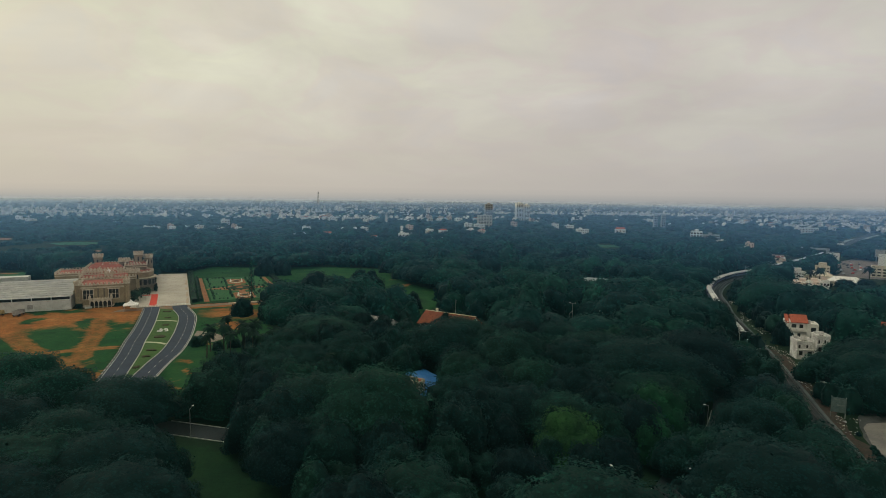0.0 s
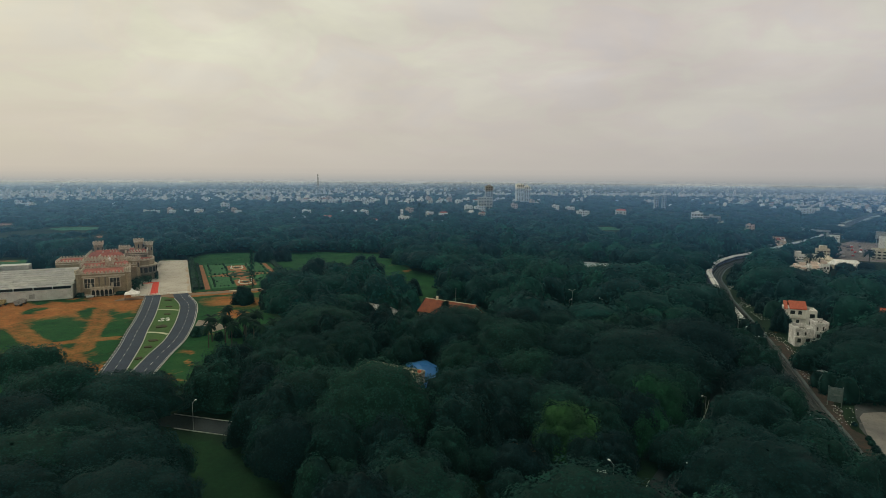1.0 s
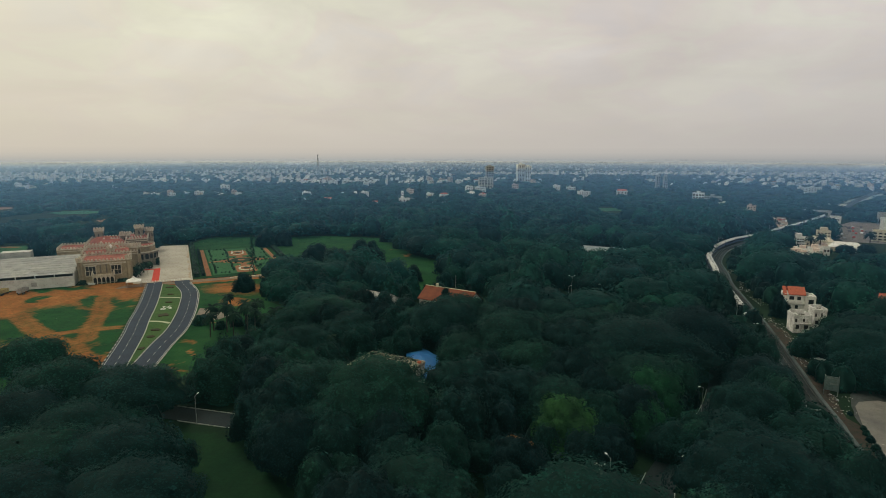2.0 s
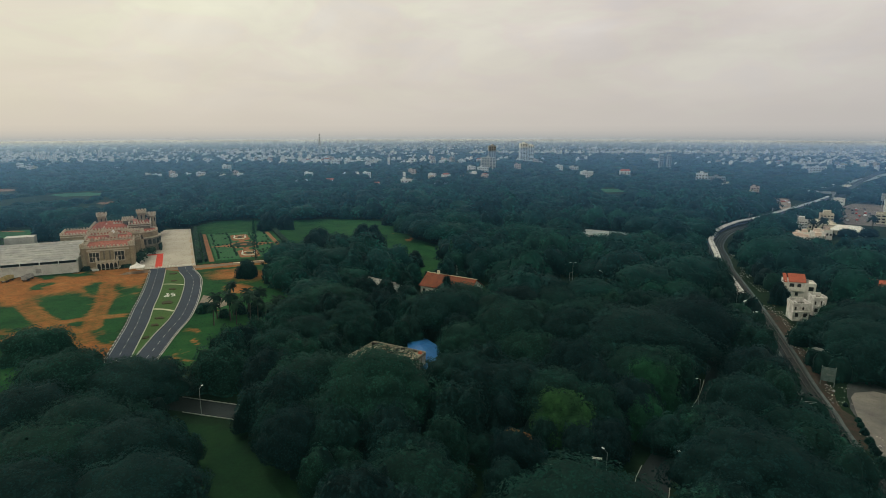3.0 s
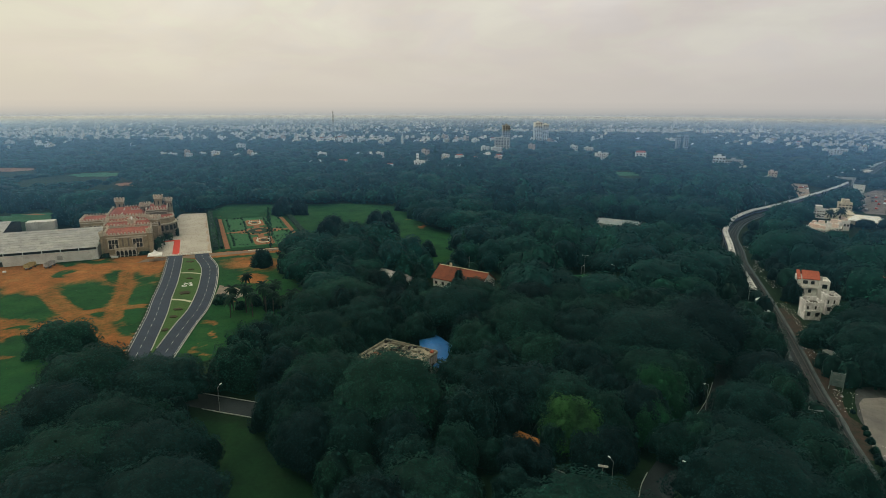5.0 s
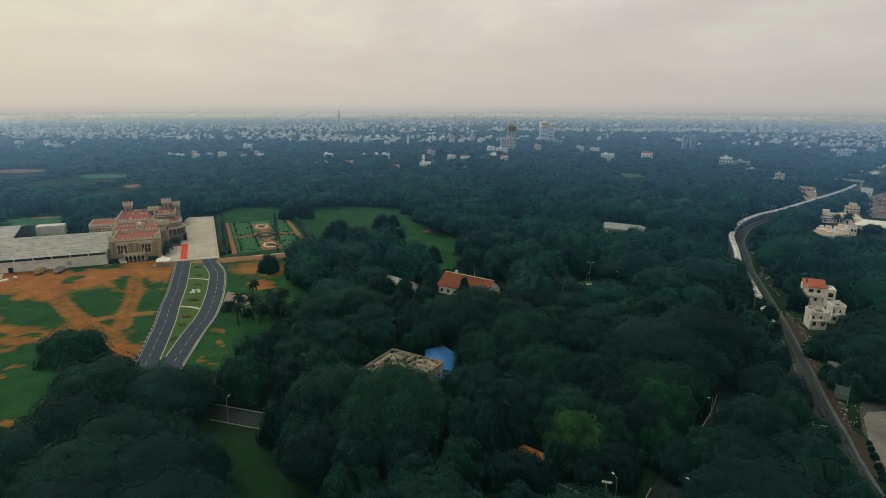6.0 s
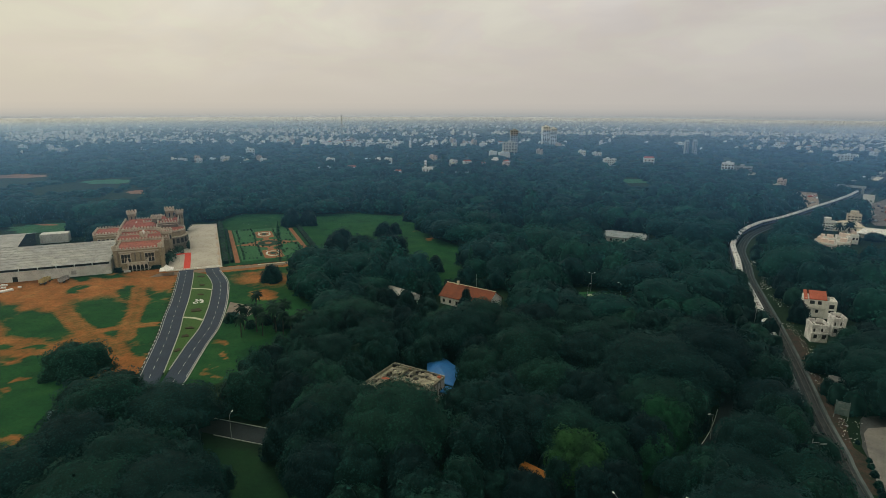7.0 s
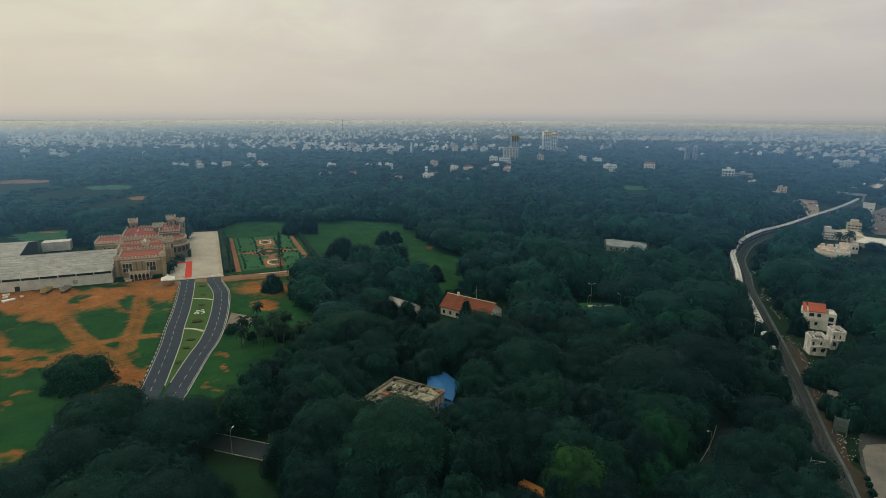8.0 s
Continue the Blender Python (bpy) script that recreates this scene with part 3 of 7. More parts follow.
def build_median():
    a = offset(stretch(DRIVE_WEST, 9, 136), 4.2)
    b = offset(stretch(DRIVE_EAST, 12, 140), -4.2)
    n = 60
    pick = lambda line: np.stack([np.interp(np.linspace(0, 1, n), np.linspace(0, 1, len(line)), line[:, k]) for k in (0, 1)], 1)
    a, b = pick(a), pick(b)
    keep = (b[:, 0] - a[:, 0]) > 0.5
    a, b = a[keep], b[keep]
    bm = bmesh.new()
    strip(bm, b, a, -0.1, 0.22)
    med = tagged(part("median_lawn", bm, pbr("median_grass", (0.022, 0.076, 0.011), 0.9, (0.040, 0.092, 0.013), scale=0.15, fine=2, var=0.3, bump=0.4)), "mown grass median between the two drives", "lawn", kind="structure")

    def across(k, w, name, material, z):
        """A path across the median at share k of its length."""
        i = int(k * (len(a) - 1))
        p, q = a[i], b[i]
        d = (q - p) / np.linalg.norm(q - p)
        line = np.array([p + (q - p) * s for s in np.linspace(0, 1, 7)])
        line += np.outer(np.sin(np.linspace(0, 3.14, 7)), (-d[1], d[0])) * 0.8
        bm = bmesh.new()
        strip(bm, offset(line, w), offset(line, -w), 0.1, z)
        part(name, bm, material, med)

    bed = pbr("planted_soil_bed", (0.050, 0.034, 0.016), 0.95, (0.026, 0.036, 0.014), scale=0.8, fine=4, var=0.35, bump=0.5)
    across(0.27, 0.55, "path", PALEPATH, 0.26)
    across(0.60, 0.75, "path", PALEPATH, 0.26)
    for k, r, ry in ((0.10, 1.7, 1.2), (0.22, 1.3, 0.8), (0.33, 1.5, 0.9), (0.52, 2.2, 2.0), (0.68, 1.7, 1.2), (0.76, 1.4, 1.2), (0.86, 1.0, 1.4)):
        i = int(k * (len(a) - 1))
        c = (a[i] + b[i]) / 2
        bm = bmesh.new()
        tilt = random.uniform(0, 3)
        pts = [(c[0] + x * (1 + 0.25 * math.sin(3 * j + tilt)), c[1] + y * (1 + 0.25 * math.sin(2 * j + tilt))) for j, (x, y) in enumerate(ring(0, 0, r, 14, ry))]
        prism(bm, pts, 0.1, 0.55)
        part("flower_bed", bm, bed, med)
    # white planted motif, drawn as plain bars
    c = (a[24] + b[24]) / 2
    motif = thing("planted_motif", "white planted ornament on the grass median", "ornament", pose(c[0], c[1], 0.22, 0, 0, 20))
    for r, x, y, s, e in ((1.0, -1.3, -0.9, 0.3, 6.0), (0.8, 1.2, -0.8, -2.2, 2.0), (0.75, 1.0, 0.9, -1.2, 3.0), (0.7, -0.8, 1.5, 0.6, 3.6), (0.5, -1.5, 2.9, -0.4, 2.6), (0.5, 0.8, 2.9, 0.4, 3.4)):
        line = np.array(ring(x, y, r, 12, start=s, end=e))
        bm = bmesh.new()
        strip(bm, offset(line, 0.2), offset(line, -0.2), 0, 0.12)
        part("motif_stroke", bm, WHITE, motif)


build_median()


# ---- courtyard, cross road, garden ----
def slab(name, pts, z0, z1, material, label, category="pavement", kind="structure"):
    bm = bmesh.new()
    prism(bm, pts, z0, z1)
    ob = part(name, bm, material)
    ob.matrix_world = PRECINCT
    return tagged(ob, label, category, kind=kind)


def hedge_row(name, u, v0, v1, half, high, seed, label):
    """A long hedge of leaf clumps over a low solid core."""
    g = np.random.default_rng(seed)
    n = int((v1 - v0) * 9)
    v = g.uniform(v0, v1, n)
    wave = 1 + 0.35 * np.sin(v * 0.9) * np.sin(v * 0.23)
    a = g.uniform(0, 3.1416, n)
    p = np.stack((u + half * np.cos(a), v, high * wave * np.sin(a)), 1)
    vv, f, _ = clumps(g, p, np.stack((np.cos(a), 0 * a, np.sin(a)), 1), 0.6)
    ob = raw(name, vv, f, IVY)
    ob.matrix_world = PRECINCT
    tagged(ob, label, "hedge")
    bm = bmesh.new()
    box(bm, u - half * 0.8, u + half * 0.8, v0, v1, 0, high * 0.6)
    part("core", bm, IVY, ob)


def build_court():
    court = slab("pavement_court", [(2, -9), (31, -10), (30.5, 121), (9, 124), (7.5, 60), (3, 30)], -0.2, 0.10, COURT, "pale concrete forecourt beside the palace")
    for v in (12, 30, 48, 66, 84, 102):
        bm = bmesh.new()
        box(bm, 11, 30.4, v, v + 0.25, 0.02, 0.112)
        part("joint", bm, PALEPATH, court)
    dust = pbr("court_dust", (0.43, 0.36, 0.28), 0.95, (0.36, 0.27, 0.19), scale=0.2, fine=1.2, var=0.2)
    for k, (v0, v1) in enumerate(((-6, 10), (18, 33), (42, 52), (62, 84))):
        bm = bmesh.new()
        prism(bm, [(30.3, v0 - 3), (30.3, v1 + 4), (29.4, v1), (28.9 + 0.5 * (k % 2), v1 - 6), (29.3, (v0 + v1) / 2), (28.7, v0 + 5), (29.5, v0)], 0.05, 0.106)
        part("dust_patch", bm, dust, court)
    carpet = slab("red_carpet", [(10.6, -7), (14.2, -7), (14.0, 31.5), (1.5, 31.5), (1.5, 28.2), (10.6, 28.2)], 0.10, 0.14, CARPET, "long red carpet laid on the forecourt", "carpet", "thing")
    fence = thing("low_fence", "low white picket fence along the forecourt edge", "fence", PRECINCT)
    for k in range(22):
        bm = bmesh.new()
        box(bm, 2 + k * 1.32, 2.12 + k * 1.32, -9.1, -8.98, 0.1, 1.1)
        part("fence_post", bm, WHITE, fence)
    bm = bmesh.new()
    box(bm, 2, 30, -9.08, -9.0, 0.75, 0.87)
    part("fence_rail", bm, WHITE, fence)
    hedge_row("court_hedge", 33.2, -4, 118, 1.8, 3.0, 31, "uneven dark green hedge between forecourt and garden")
    # banner stand
    stand = thing("banner_frame", "thin upright metal frame standing on the forecourt", "frame", PRECINCT @ pose(7, 10, 0.1))
    for x in (-1.2, 1.2):
        bm = bmesh.new()
        tube(bm, (x, 0, 0), (x, 0, 3.2), 0.06, 0.06)
        part("post", bm, METAL, stand)
    bm = bmesh.new()
    tube(bm, (-1.2, 0, 3.2), (1.2, 0, 3.2), 0.06, 0.06)
    part("rail", bm, METAL, stand)


build_court()
cross = slab("road_cross", [(-6, -17.5), (86, -17.5), (86, -13), (33, -11.2), (-2, -11.2)], -0.2, 0.05, pbr("reddish_road", (0.15, 0.115, 0.09), 0.95, (0.22, 0.135, 0.08), scale=0.15, fine=1.5), "dusty reddish road in front of the palace", "road")


def build_garden():
    g = slab("garden_lawn", [(42, -2), (84, -2), (82, 88), (41, 90)], -0.1, 0.08, GRASS, "formal garden lawn with red soil paths", "lawn")

    def path(name, pts, z=0.12, material=SOIL):
        bm = bmesh.new()
        prism(bm, pts, 0, z)
        return part(name, bm, material, g)

    path("path", [(38.2, -4), (40.9, -4), (40.0, 90), (37.4, 92)])
    path("path", [(80.8, -3), (83.6, -3), (82.2, 84), (79.6, 84)])
    path("path", [(41.5, 38.8), (47, 38.0), (51, 34.5), (53, 40), (51, 45.5), (47, 42.0), (41.3, 41.2)], 0.125)
    path("path", [(80, 38.0), (75, 37.6), (71, 34.0), (69, 40), (71, 45), (75, 41.6), (80, 40.6)], 0.125)
    path("path", [(50, -13.0), (87, -13.4), (87, -12.4), (50, -11.8)], 0.12, PALEPATH)
    path("path", ring(61, 40, 9.8, 32, 11.5), 0.13)
    path("bed", ring(61, 40, 6.8, 32, 8.4), 0.22, GRASS)
    path("bed", ring(61, 40, 6.2, 32, 7.6), 0.30, IVY)
    path("path", ring(61, 40, 2.2, 20, 2.8), 0.36)
    for v in (11, 68):
        path("path", [(55.2, v - 9), (56.6, v - 11), (65.4, v - 11), (66.8, v - 9), (66.8, v + 9), (65.4, v + 11), (56.6, v + 11), (55.2, v + 9)], 0.13)
        path("bed", ring(61, v, 4.4, 24, 6.6), 0.26, PALEPATH)
        path("bed", ring(61, v, 3.2, 20, 4.8), 0.34, SOIL)
        path("bed", ring(61, v, 1.8, 16, 2.8), 0.42, IVY)
        path("path", [(59.2, v + (11 if v < 40 else -17.5)), (62.8, v + (11 if v < 40 else -17.5)), (62.8, v + (17.5 if v < 40 else -11)), (59.2, v + (17.5 if v < 40 else -11))], 0.125)
    # clipped shrubs round the four lawns and the oval
    places = []
    for u0, u1, v0, v1 in ((43.5, 53.8, 2, 36), (43.5, 53.8, 44, 86), (68.2, 78.2, 2, 35.5), (68.2, 78.2, 44, 83)):
        n = int((v1 - v0) / 4.2)
        places += [(u, v0 + (v1 - v0) * k / n) for u in (u0, u1) for k in range(n + 1)]
        places += [(u0 + (u1 - u0) * k / 4, v) for v in (v0, v1, (v0 + v1) / 2) for k in (1, 2, 3)]
    places += [(61 + 8.6 * math.cos(k * 0.52), 40 + 10.2 * math.sin(k * 0.52)) for k in range(12)]
    shrub = None
    for u, v in places:
        if random.random() < 0.22:
            continue
        m = PRECINCT @ pose(u + random.uniform(-0.5, 0.5), v + random.uniform(-0.9, 0.9), 0.08, 0, 0, random.uniform(0, 360))
        s = random.uniform(0.6, 1.25)
        if shrub is None:
            bm = bmesh.new()
            bmesh.ops.create_icosphere(bm, subdivisions=2, radius=0.7)
            for w in bm.verts:
                w.co *= 1 + 0.18 * math.sin(w.co.x * 9 + w.co.y * 7) * math.cos(w.co.z * 8)
                w.co.z = w.co.z * 0.8 + 0.5
            shrub = tagged(part("clipped_shrub", bm, IVY), "small dark clipped shrub on the garden lawn", "shrub", "garden shrubs")
            shrub.matrix_world = m
        else:
            o = copy_thing(shrub, m)
            o.matrix_world = m @ Matrix.Diagonal((s, s, s, 1))
    # small white statues become plain plinth shapes
    for u, v in ((57.5, 11), (64.5, 11), (57.5, 68), (64.5, 68)):
        bm = bmesh.new()
        box(bm, -0.4, 0.4, -0.4, 0.4, 0, 0.8)
        tube(bm, (0, 0, 0.8), (0, 0, 1.9), 0.28, 0.14, 8)
        s = tagged(part("garden_urn", bm, WHITE), "small white stone garden urn on a plinth", "urn", "garden urns")
        s.matrix_world = PRECINCT @ pose(u, v, 0.2)
    hedge_row("garden_hedge", 87.0, -6, 86, 1.9, 2.8, 32, "long low hedge along the garden path")
    hedge_row("garden_hedge", 36.6, -2, 90, 1.0, 2.4, 33, "thin low hedge beside the garden path")


build_garden()


# ---- palace ----
def crenels(bm, pts, z, closed=True, w=0.85, gap=0.85, h=0.9, t=0.5, wall=0.5):
    """A parapet with merlons along an outline."""
    n = len(pts)
    for i in range(n if closed else n - 1):
        p, q = Vector((*pts[i], 0)), Vector((*pts[(i + 1) % n], 0))
        d = q - p
        ln = d.length
        d.normalize()
        s = Vector((-d.y, d.x, 0)) * t / 2

        def slabbed(a, b, z0, z1):
            c = [p + d * a - s, p + d * b - s, p + d * b + s, p + d * a + s]
            prism(bm, [(k.x, k.y) for k in c], z0, z1)

        slabbed(0, ln, z, z + wall)
        count = max(1, round(ln / (w + gap)))
        pitch = ln / count
        for k in range(count):
            slabbed(k * pitch + 0.02, k * pitch + pitch * w / (w + gap), z + wall, z + wall + h)


def tower(palace, u, v, r, z, n=8, turn=0.0, material=None, roof=ROOF_RED, name="tower", slits=True, z0=0):
    """A round or many-sided tower with a corbelled crown and merlons."""
    bm = bmesh.new()
    o = ring(u, v, r, n, start=turn, end=turn + 2 * math.pi)
    prism(bm, o, z0, z)
    ob = part(name, bm, material or STONE, palace)
    bm = bmesh.new()
    crown = ring(u, v, r * 1.14, n, start=turn, end=turn + 2 * math.pi)
    prism(bm, crown, z - 0.5, z + 0.4)
    crenels(bm, [((a - u) * 0.97 + u, (b - v) * 0.97 + v) for a, b in crown], z + 0.4, w=0.9, gap=0.7)
    part("crown", bm, STONE_TRIM, ob)
    bm = bmesh.new()
    prism(bm, ring(u, v, r * 0.98, n, start=turn, end=turn + 2 * math.pi), z + 0.3, z + 0.5)
    part("roof", bm, roof, ob)
    if slits:
        for k in range(3):
            a = -math.pi / 2 + (k - 1) * 0.8
            bm = bmesh.new()
            c, s = math.cos(a), math.sin(a)
            rr = r * 0.97
            prism(bm, [(u + rr * c - 0.35 * s, v + rr * s + 0.35 * c), (u + rr * c + 0.35 * s, v + rr * s - 0.35 * c), (u + (r + 0.05) * c + 0.35 * s, v + (r + 0.05) * s - 0.35 * c), (u + (r + 0.05) * c - 0.35 * s, v + (r + 0.05) * s + 0.35 * c)], z - 4.2, z - 1.8)
            part("window", bm, GLASS, ob)
    return ob


def window(palace, u, v, z0, w, h, lights=3, transoms=2, deep=0.3):
    """A stone window facing the front: frame, mullions, panes set back."""
    bm = bmesh.new()
    fr = 0.28
    box(bm, u - w / 2 - fr, u - w / 2, v - 0.18, v + deep, z0 - fr, z0 + h + fr)
    box(bm, u + w / 2, u + w / 2 + fr, v - 0.18, v + deep, z0 - fr, z0 + h + fr)
    box(bm, u - w / 2, u + w / 2, v - 0.18, v + deep, z0 + h, z0 + h + fr)
    box(bm, u - w / 2, u + w / 2, v - 0.28, v + deep, z0 - fr, z0)
    for k in range(1, lights):
        x = u - w / 2 + w * k / lights
        box(bm, x - 0.1, x + 0.1, v - 0.12, v + deep, z0, z0 + h)
    for k in range(1, transoms):
        z = z0 + h * k / transoms
        box(bm, u - w / 2, u + w / 2, v - 0.1, v + deep, z - 0.09, z + 0.09)
    ob = part("window", bm, STONE_TRIM, palace)
    for k in range(lights):
        bm = bmesh.new()
        box(bm, u - w / 2 + w * k / lights + 0.1, u - w / 2 + w * (k + 1) / lights - 0.1, v - 0.03, v + 0.04, z0, z0 + h)
        part("pane", bm, GLASS, ob)


def block(palace, pts, z, name="wing", material=None, roof=ROOF_RED, crown=STONE_TRIM, sunk=0.5):
    bm = bmesh.new()
    prism(bm, pts, -0.2, z)
    ob = part(name, bm, material or STONE, palace)
    cx, cy = sum(p[0] for p in pts) / len(pts), sum(p[1] for p in pts) / len(pts)
    shrink = lambda k: [(cx + (a - cx) * k, cy + (b - cy) * k) for a, b in pts]
    bm = bmesh.new()
    prism(bm, shrink(0.985), z - 0.1, z + 0.06)
    part("roof", bm, roof, ob)
    bm = bmesh.new()
    prism(bm, shrink(1.012), z - 1.1, z - 0.7)
    crenels(bm, shrink(0.99), z, wall=sunk)
    part("parapet", bm, crown, ob)
    return ob


def rect(u0, u1, v0, v1):
    return [(u0, v0), (u1, v0), (u1, v1), (u0, v1)]


def build_palace():
    p = thing("palace", "brown stone palace with crenellated towers and red terraces", "palace", PRECINCT)
    front = block(p, rect(-22.6, 0, 2, 24), 11.4, "front_wing")
    # corner turrets of the front
    for u in (-22.6, 0):
        tower(p, u, 2.4, 1.5, 12.2, 8, 0.39, name="corner_turret", slits=False)
        bm = bmesh.new()
        tube(bm, (u, 2.4, 12.6), (u, 2.4, 15.0), 0.9, 0.15, 8)
        part("pinnacle", bm, STONE_TRIM, p)
    # plinth, string course, buttress strips
    for z0, z1, d in ((0, 1.0, 0.35), (9.9, 10.4, 0.22)):
        bm = bmesh.new()
        box(bm, -22.7, 0.1, 2 - d, 2.1, z0, z1)
        part("string_course", bm, STONE_TRIM, p)
    for u in (-13.4, -10.6):
        bm = bmesh.new()
        box(bm, u - 0.35, u + 0.35, 1.7, 2.1, 5.2, 9.9)
        part("pilaster", bm, STONE_DARK, p)
    for u in (-18.0, -6.2):
        window(p, u, 1.95, 4.2, 4.6, 4.8)
        bm = bmesh.new()
        box(bm, u - 2.9, u + 2.9, 1.55, 2.0, 9.2, 9.6)
        part("label_mould", bm, STONE_TRIM, p)
    # arched porch with balcony
    bm = bmesh.new()
    box(bm, -17.2, -7.0, -1.4, 1.98, 4.0, 4.5)
    porch = part("porch", bm, STONE_TRIM, p)
    for k in range(6):
        u = -17.0 + k * 1.96
        bm = bmesh.new()
        box(bm, u - 0.2, u + 0.2, -1.3, -0.8, 0, 4.0)
        part("column", bm, STONE_TRIM, porch)
        if k < 5:
            bm = bmesh.new()
            pts = [(u + 0.2, 4.0), (u + 0.2, 2.6), (u + 0.5, 3.2), (u + 0.98, 3.65), (u + 1.46, 3.2), (u + 1.76, 2.6), (u + 1.76, 4.0)]
            fr = [bm.verts.new((a, -1.25, b)) for a, b in pts]
            bk = [bm.verts.new((a, -0.85, b)) for a, b in pts]
            bm.faces.new(fr)
            bm.faces.new(bk[::-1])
            for i in range(len(pts)):
                j = (i + 1) % len(pts)
                bm.faces.new((fr[i], bk[i], bk[j], fr[j]))
            part("arch", bm, STONE_TRIM, porch)
    # near-black panel: the shade behind the arches put into its colour
    bm = bmesh.new()
    box(bm, -17.2, -7.0, 1.6, 1.97, 0.2, 3.9)
    part("recess_shade", bm, DARKGAP, porch)
    bm = bmesh.new()
    crenels(bm, [(-17.1, 1.9), (-17.1, -1.3), (-7.1, -1.3), (-7.1, 1.9)], 4.5, closed=False, w=0.35, gap=0.35, h=0.5, t=0.25, wall=0.35)
    part("balustrade", bm, STONE_TRIM, porch)
    for u in (-17.0, -7.2):
        bm = bmesh.new()
        box(bm, u - 0.55, u + 0.55, -1.5, -0.4, 4.5, 6.0)
        tube(bm, (u, -0.95, 6.0), (u, -0.95, 7.2), 0.6, 0.05, 6)
        part("pinnacle", bm, STONE_TRIM, porch)
    # blind arcade under the front windows is dark ivy
    # body behind
    block(p, rect(-25, 3, 24, 50), 12.2, "middle_wing", crown=STONE_TRIM)
    block(p, rect(-26, -5, 50, 84), 13.6, "rear_wing")
    block(p, rect(-5, 7, 56, 84), 15.0, "rear_wing", STONE_DARK)
    block(p, rect(-39.5, -26, 44, 64), 12.6, "side_wing")
    for u in (-36.5, -34.2):
        window(p, u, 43.95, 7.2, 1.5, 2.6, 1, 2)
    for u in (-31.9, -29.4):
        window(p, u, 43.95, 7.2, 1.5, 2.6, 1, 2)
    # pale ridge walls across the terraces
    for u0, u1, v0, v1, z in ((-27, -4, 36, 37, 14.2), (-24, -2, 47, 48, 14.6), (-18, -17.2, 50, 80, 15.2), (-14, 4, 66, 67, 16.0)):
        bm = bmesh.new()
        crenels(bm, [(u0, v0), (u1, v1)] if u1 - u0 > 3 else [(u0, v0), (u0, v1)], z - 1.4, closed=False)
        part("terrace_wall", bm, STONE_TRIM, p)
    # pitched red roofs
    for u0, u1, v0, v1, z, h in ((-24, -6, 52, 64, 13.6, 2.4), (-16, -7, 39, 46, 12.2, 2.0), (-24, -9, 67, 79, 13.6, 2.2)):
        bm = bmesh.new()
        vm = (v0 + v1) / 2
        a = [bm.verts.new(c) for c in ((u0, v0, z), (u1, v0, z), (u1, v1, z), (u0, v1, z), (u0 + 1.5, vm, z + h), (u1 - 1.5, vm, z + h))]
        for f in ((0, 1, 5, 4), (1, 2, 5), (2, 3, 4, 5), (3, 0, 4), (3, 2, 1, 0)):
            bm.faces.new([a[i] for i in f])
        part("pitched_roof", bm, ROOF_RED, p)
    # round bay on the forecourt side
    bm = bmesh.new()
    prism(bm, ring(3, 50, 9.5, 28, 11), -0.2, 9.0)
    bay = part("round_bay", bm, STONE_DARK, p)
    bm = bmesh.new()
    prism(bm, ring(3, 50, 8.4, 28, 9.8), 9.0, 12.0)
    part("drum", bm, STONE, bay)
    bm = bmesh.new()
    prism(bm, ring(3, 50, 9.8, 28, 11.3), 8.6, 9.15)
    part("cornice", bm, STONE_TRIM, bay)
    bm = bmesh.new()
    prism(bm, ring(3, 50, 8.2, 28, 9.6), 12.0, 12.15)
    part("roof", bm, ROOF_RED, bay)
    bm = bmesh.new()
    crenels(bm, ring(3, 50, 8.2, 26, 9.6), 12.1, w=0.9, gap=0.8, h=0.5, wall=0.6)
    part("parapet", bm, STONE_TRIM, bay)
    for k in range(9):
        a = -1.45 + k * 0.3
        u, v = 3 + 9.55 * math.cos(a), 50 + 11.05 * math.sin(a)
        bm = bmesh.new()
        c, s = math.cos(a), math.sin(a)
        prism(bm, [(u - 0.9 * -s - 0.15 * c, v - 0.9 * c - 0.15 * s), (u + 0.9 * -s - 0.15 * c, v + 0.9 * c - 0.15 * s), (u + 0.9 * -s + 0.1 * c, v + 0.9 * c + 0.1 * s), (u - 0.9 * -s + 0.1 * c, v - 0.9 * c + 0.1 * s)], 4.8, 7.8)
        part("window", bm, GLASS, bay)
    tower(p, 1.5, 30, 3.1, 14.6, 8, 0.39)
    tower(p, -11, 32, 2.2, 13.6, 8, 0.39, STONE_TRIM)
    tower(p, -21.6, 80, 3.4, 19.0, 4, 0.785)
    tower(p, 1.6, 77, 3.5, 20.2, 4, 0.785)
    tower(p, 7.2, 78, 2.5, 18.0, 10)
    tower(p, -6, 68, 3.6, 17.0, 4, 0.785, STONE_DARK, STONE_DARK)
    bm = bmesh.new()
    tube(bm, (-11, 32, 13.8), (-11, 32, 16.6), 1.7, 0.1, 8)
    part("spire", bm, WHITE, p, "small white conical cap")


build_palace()


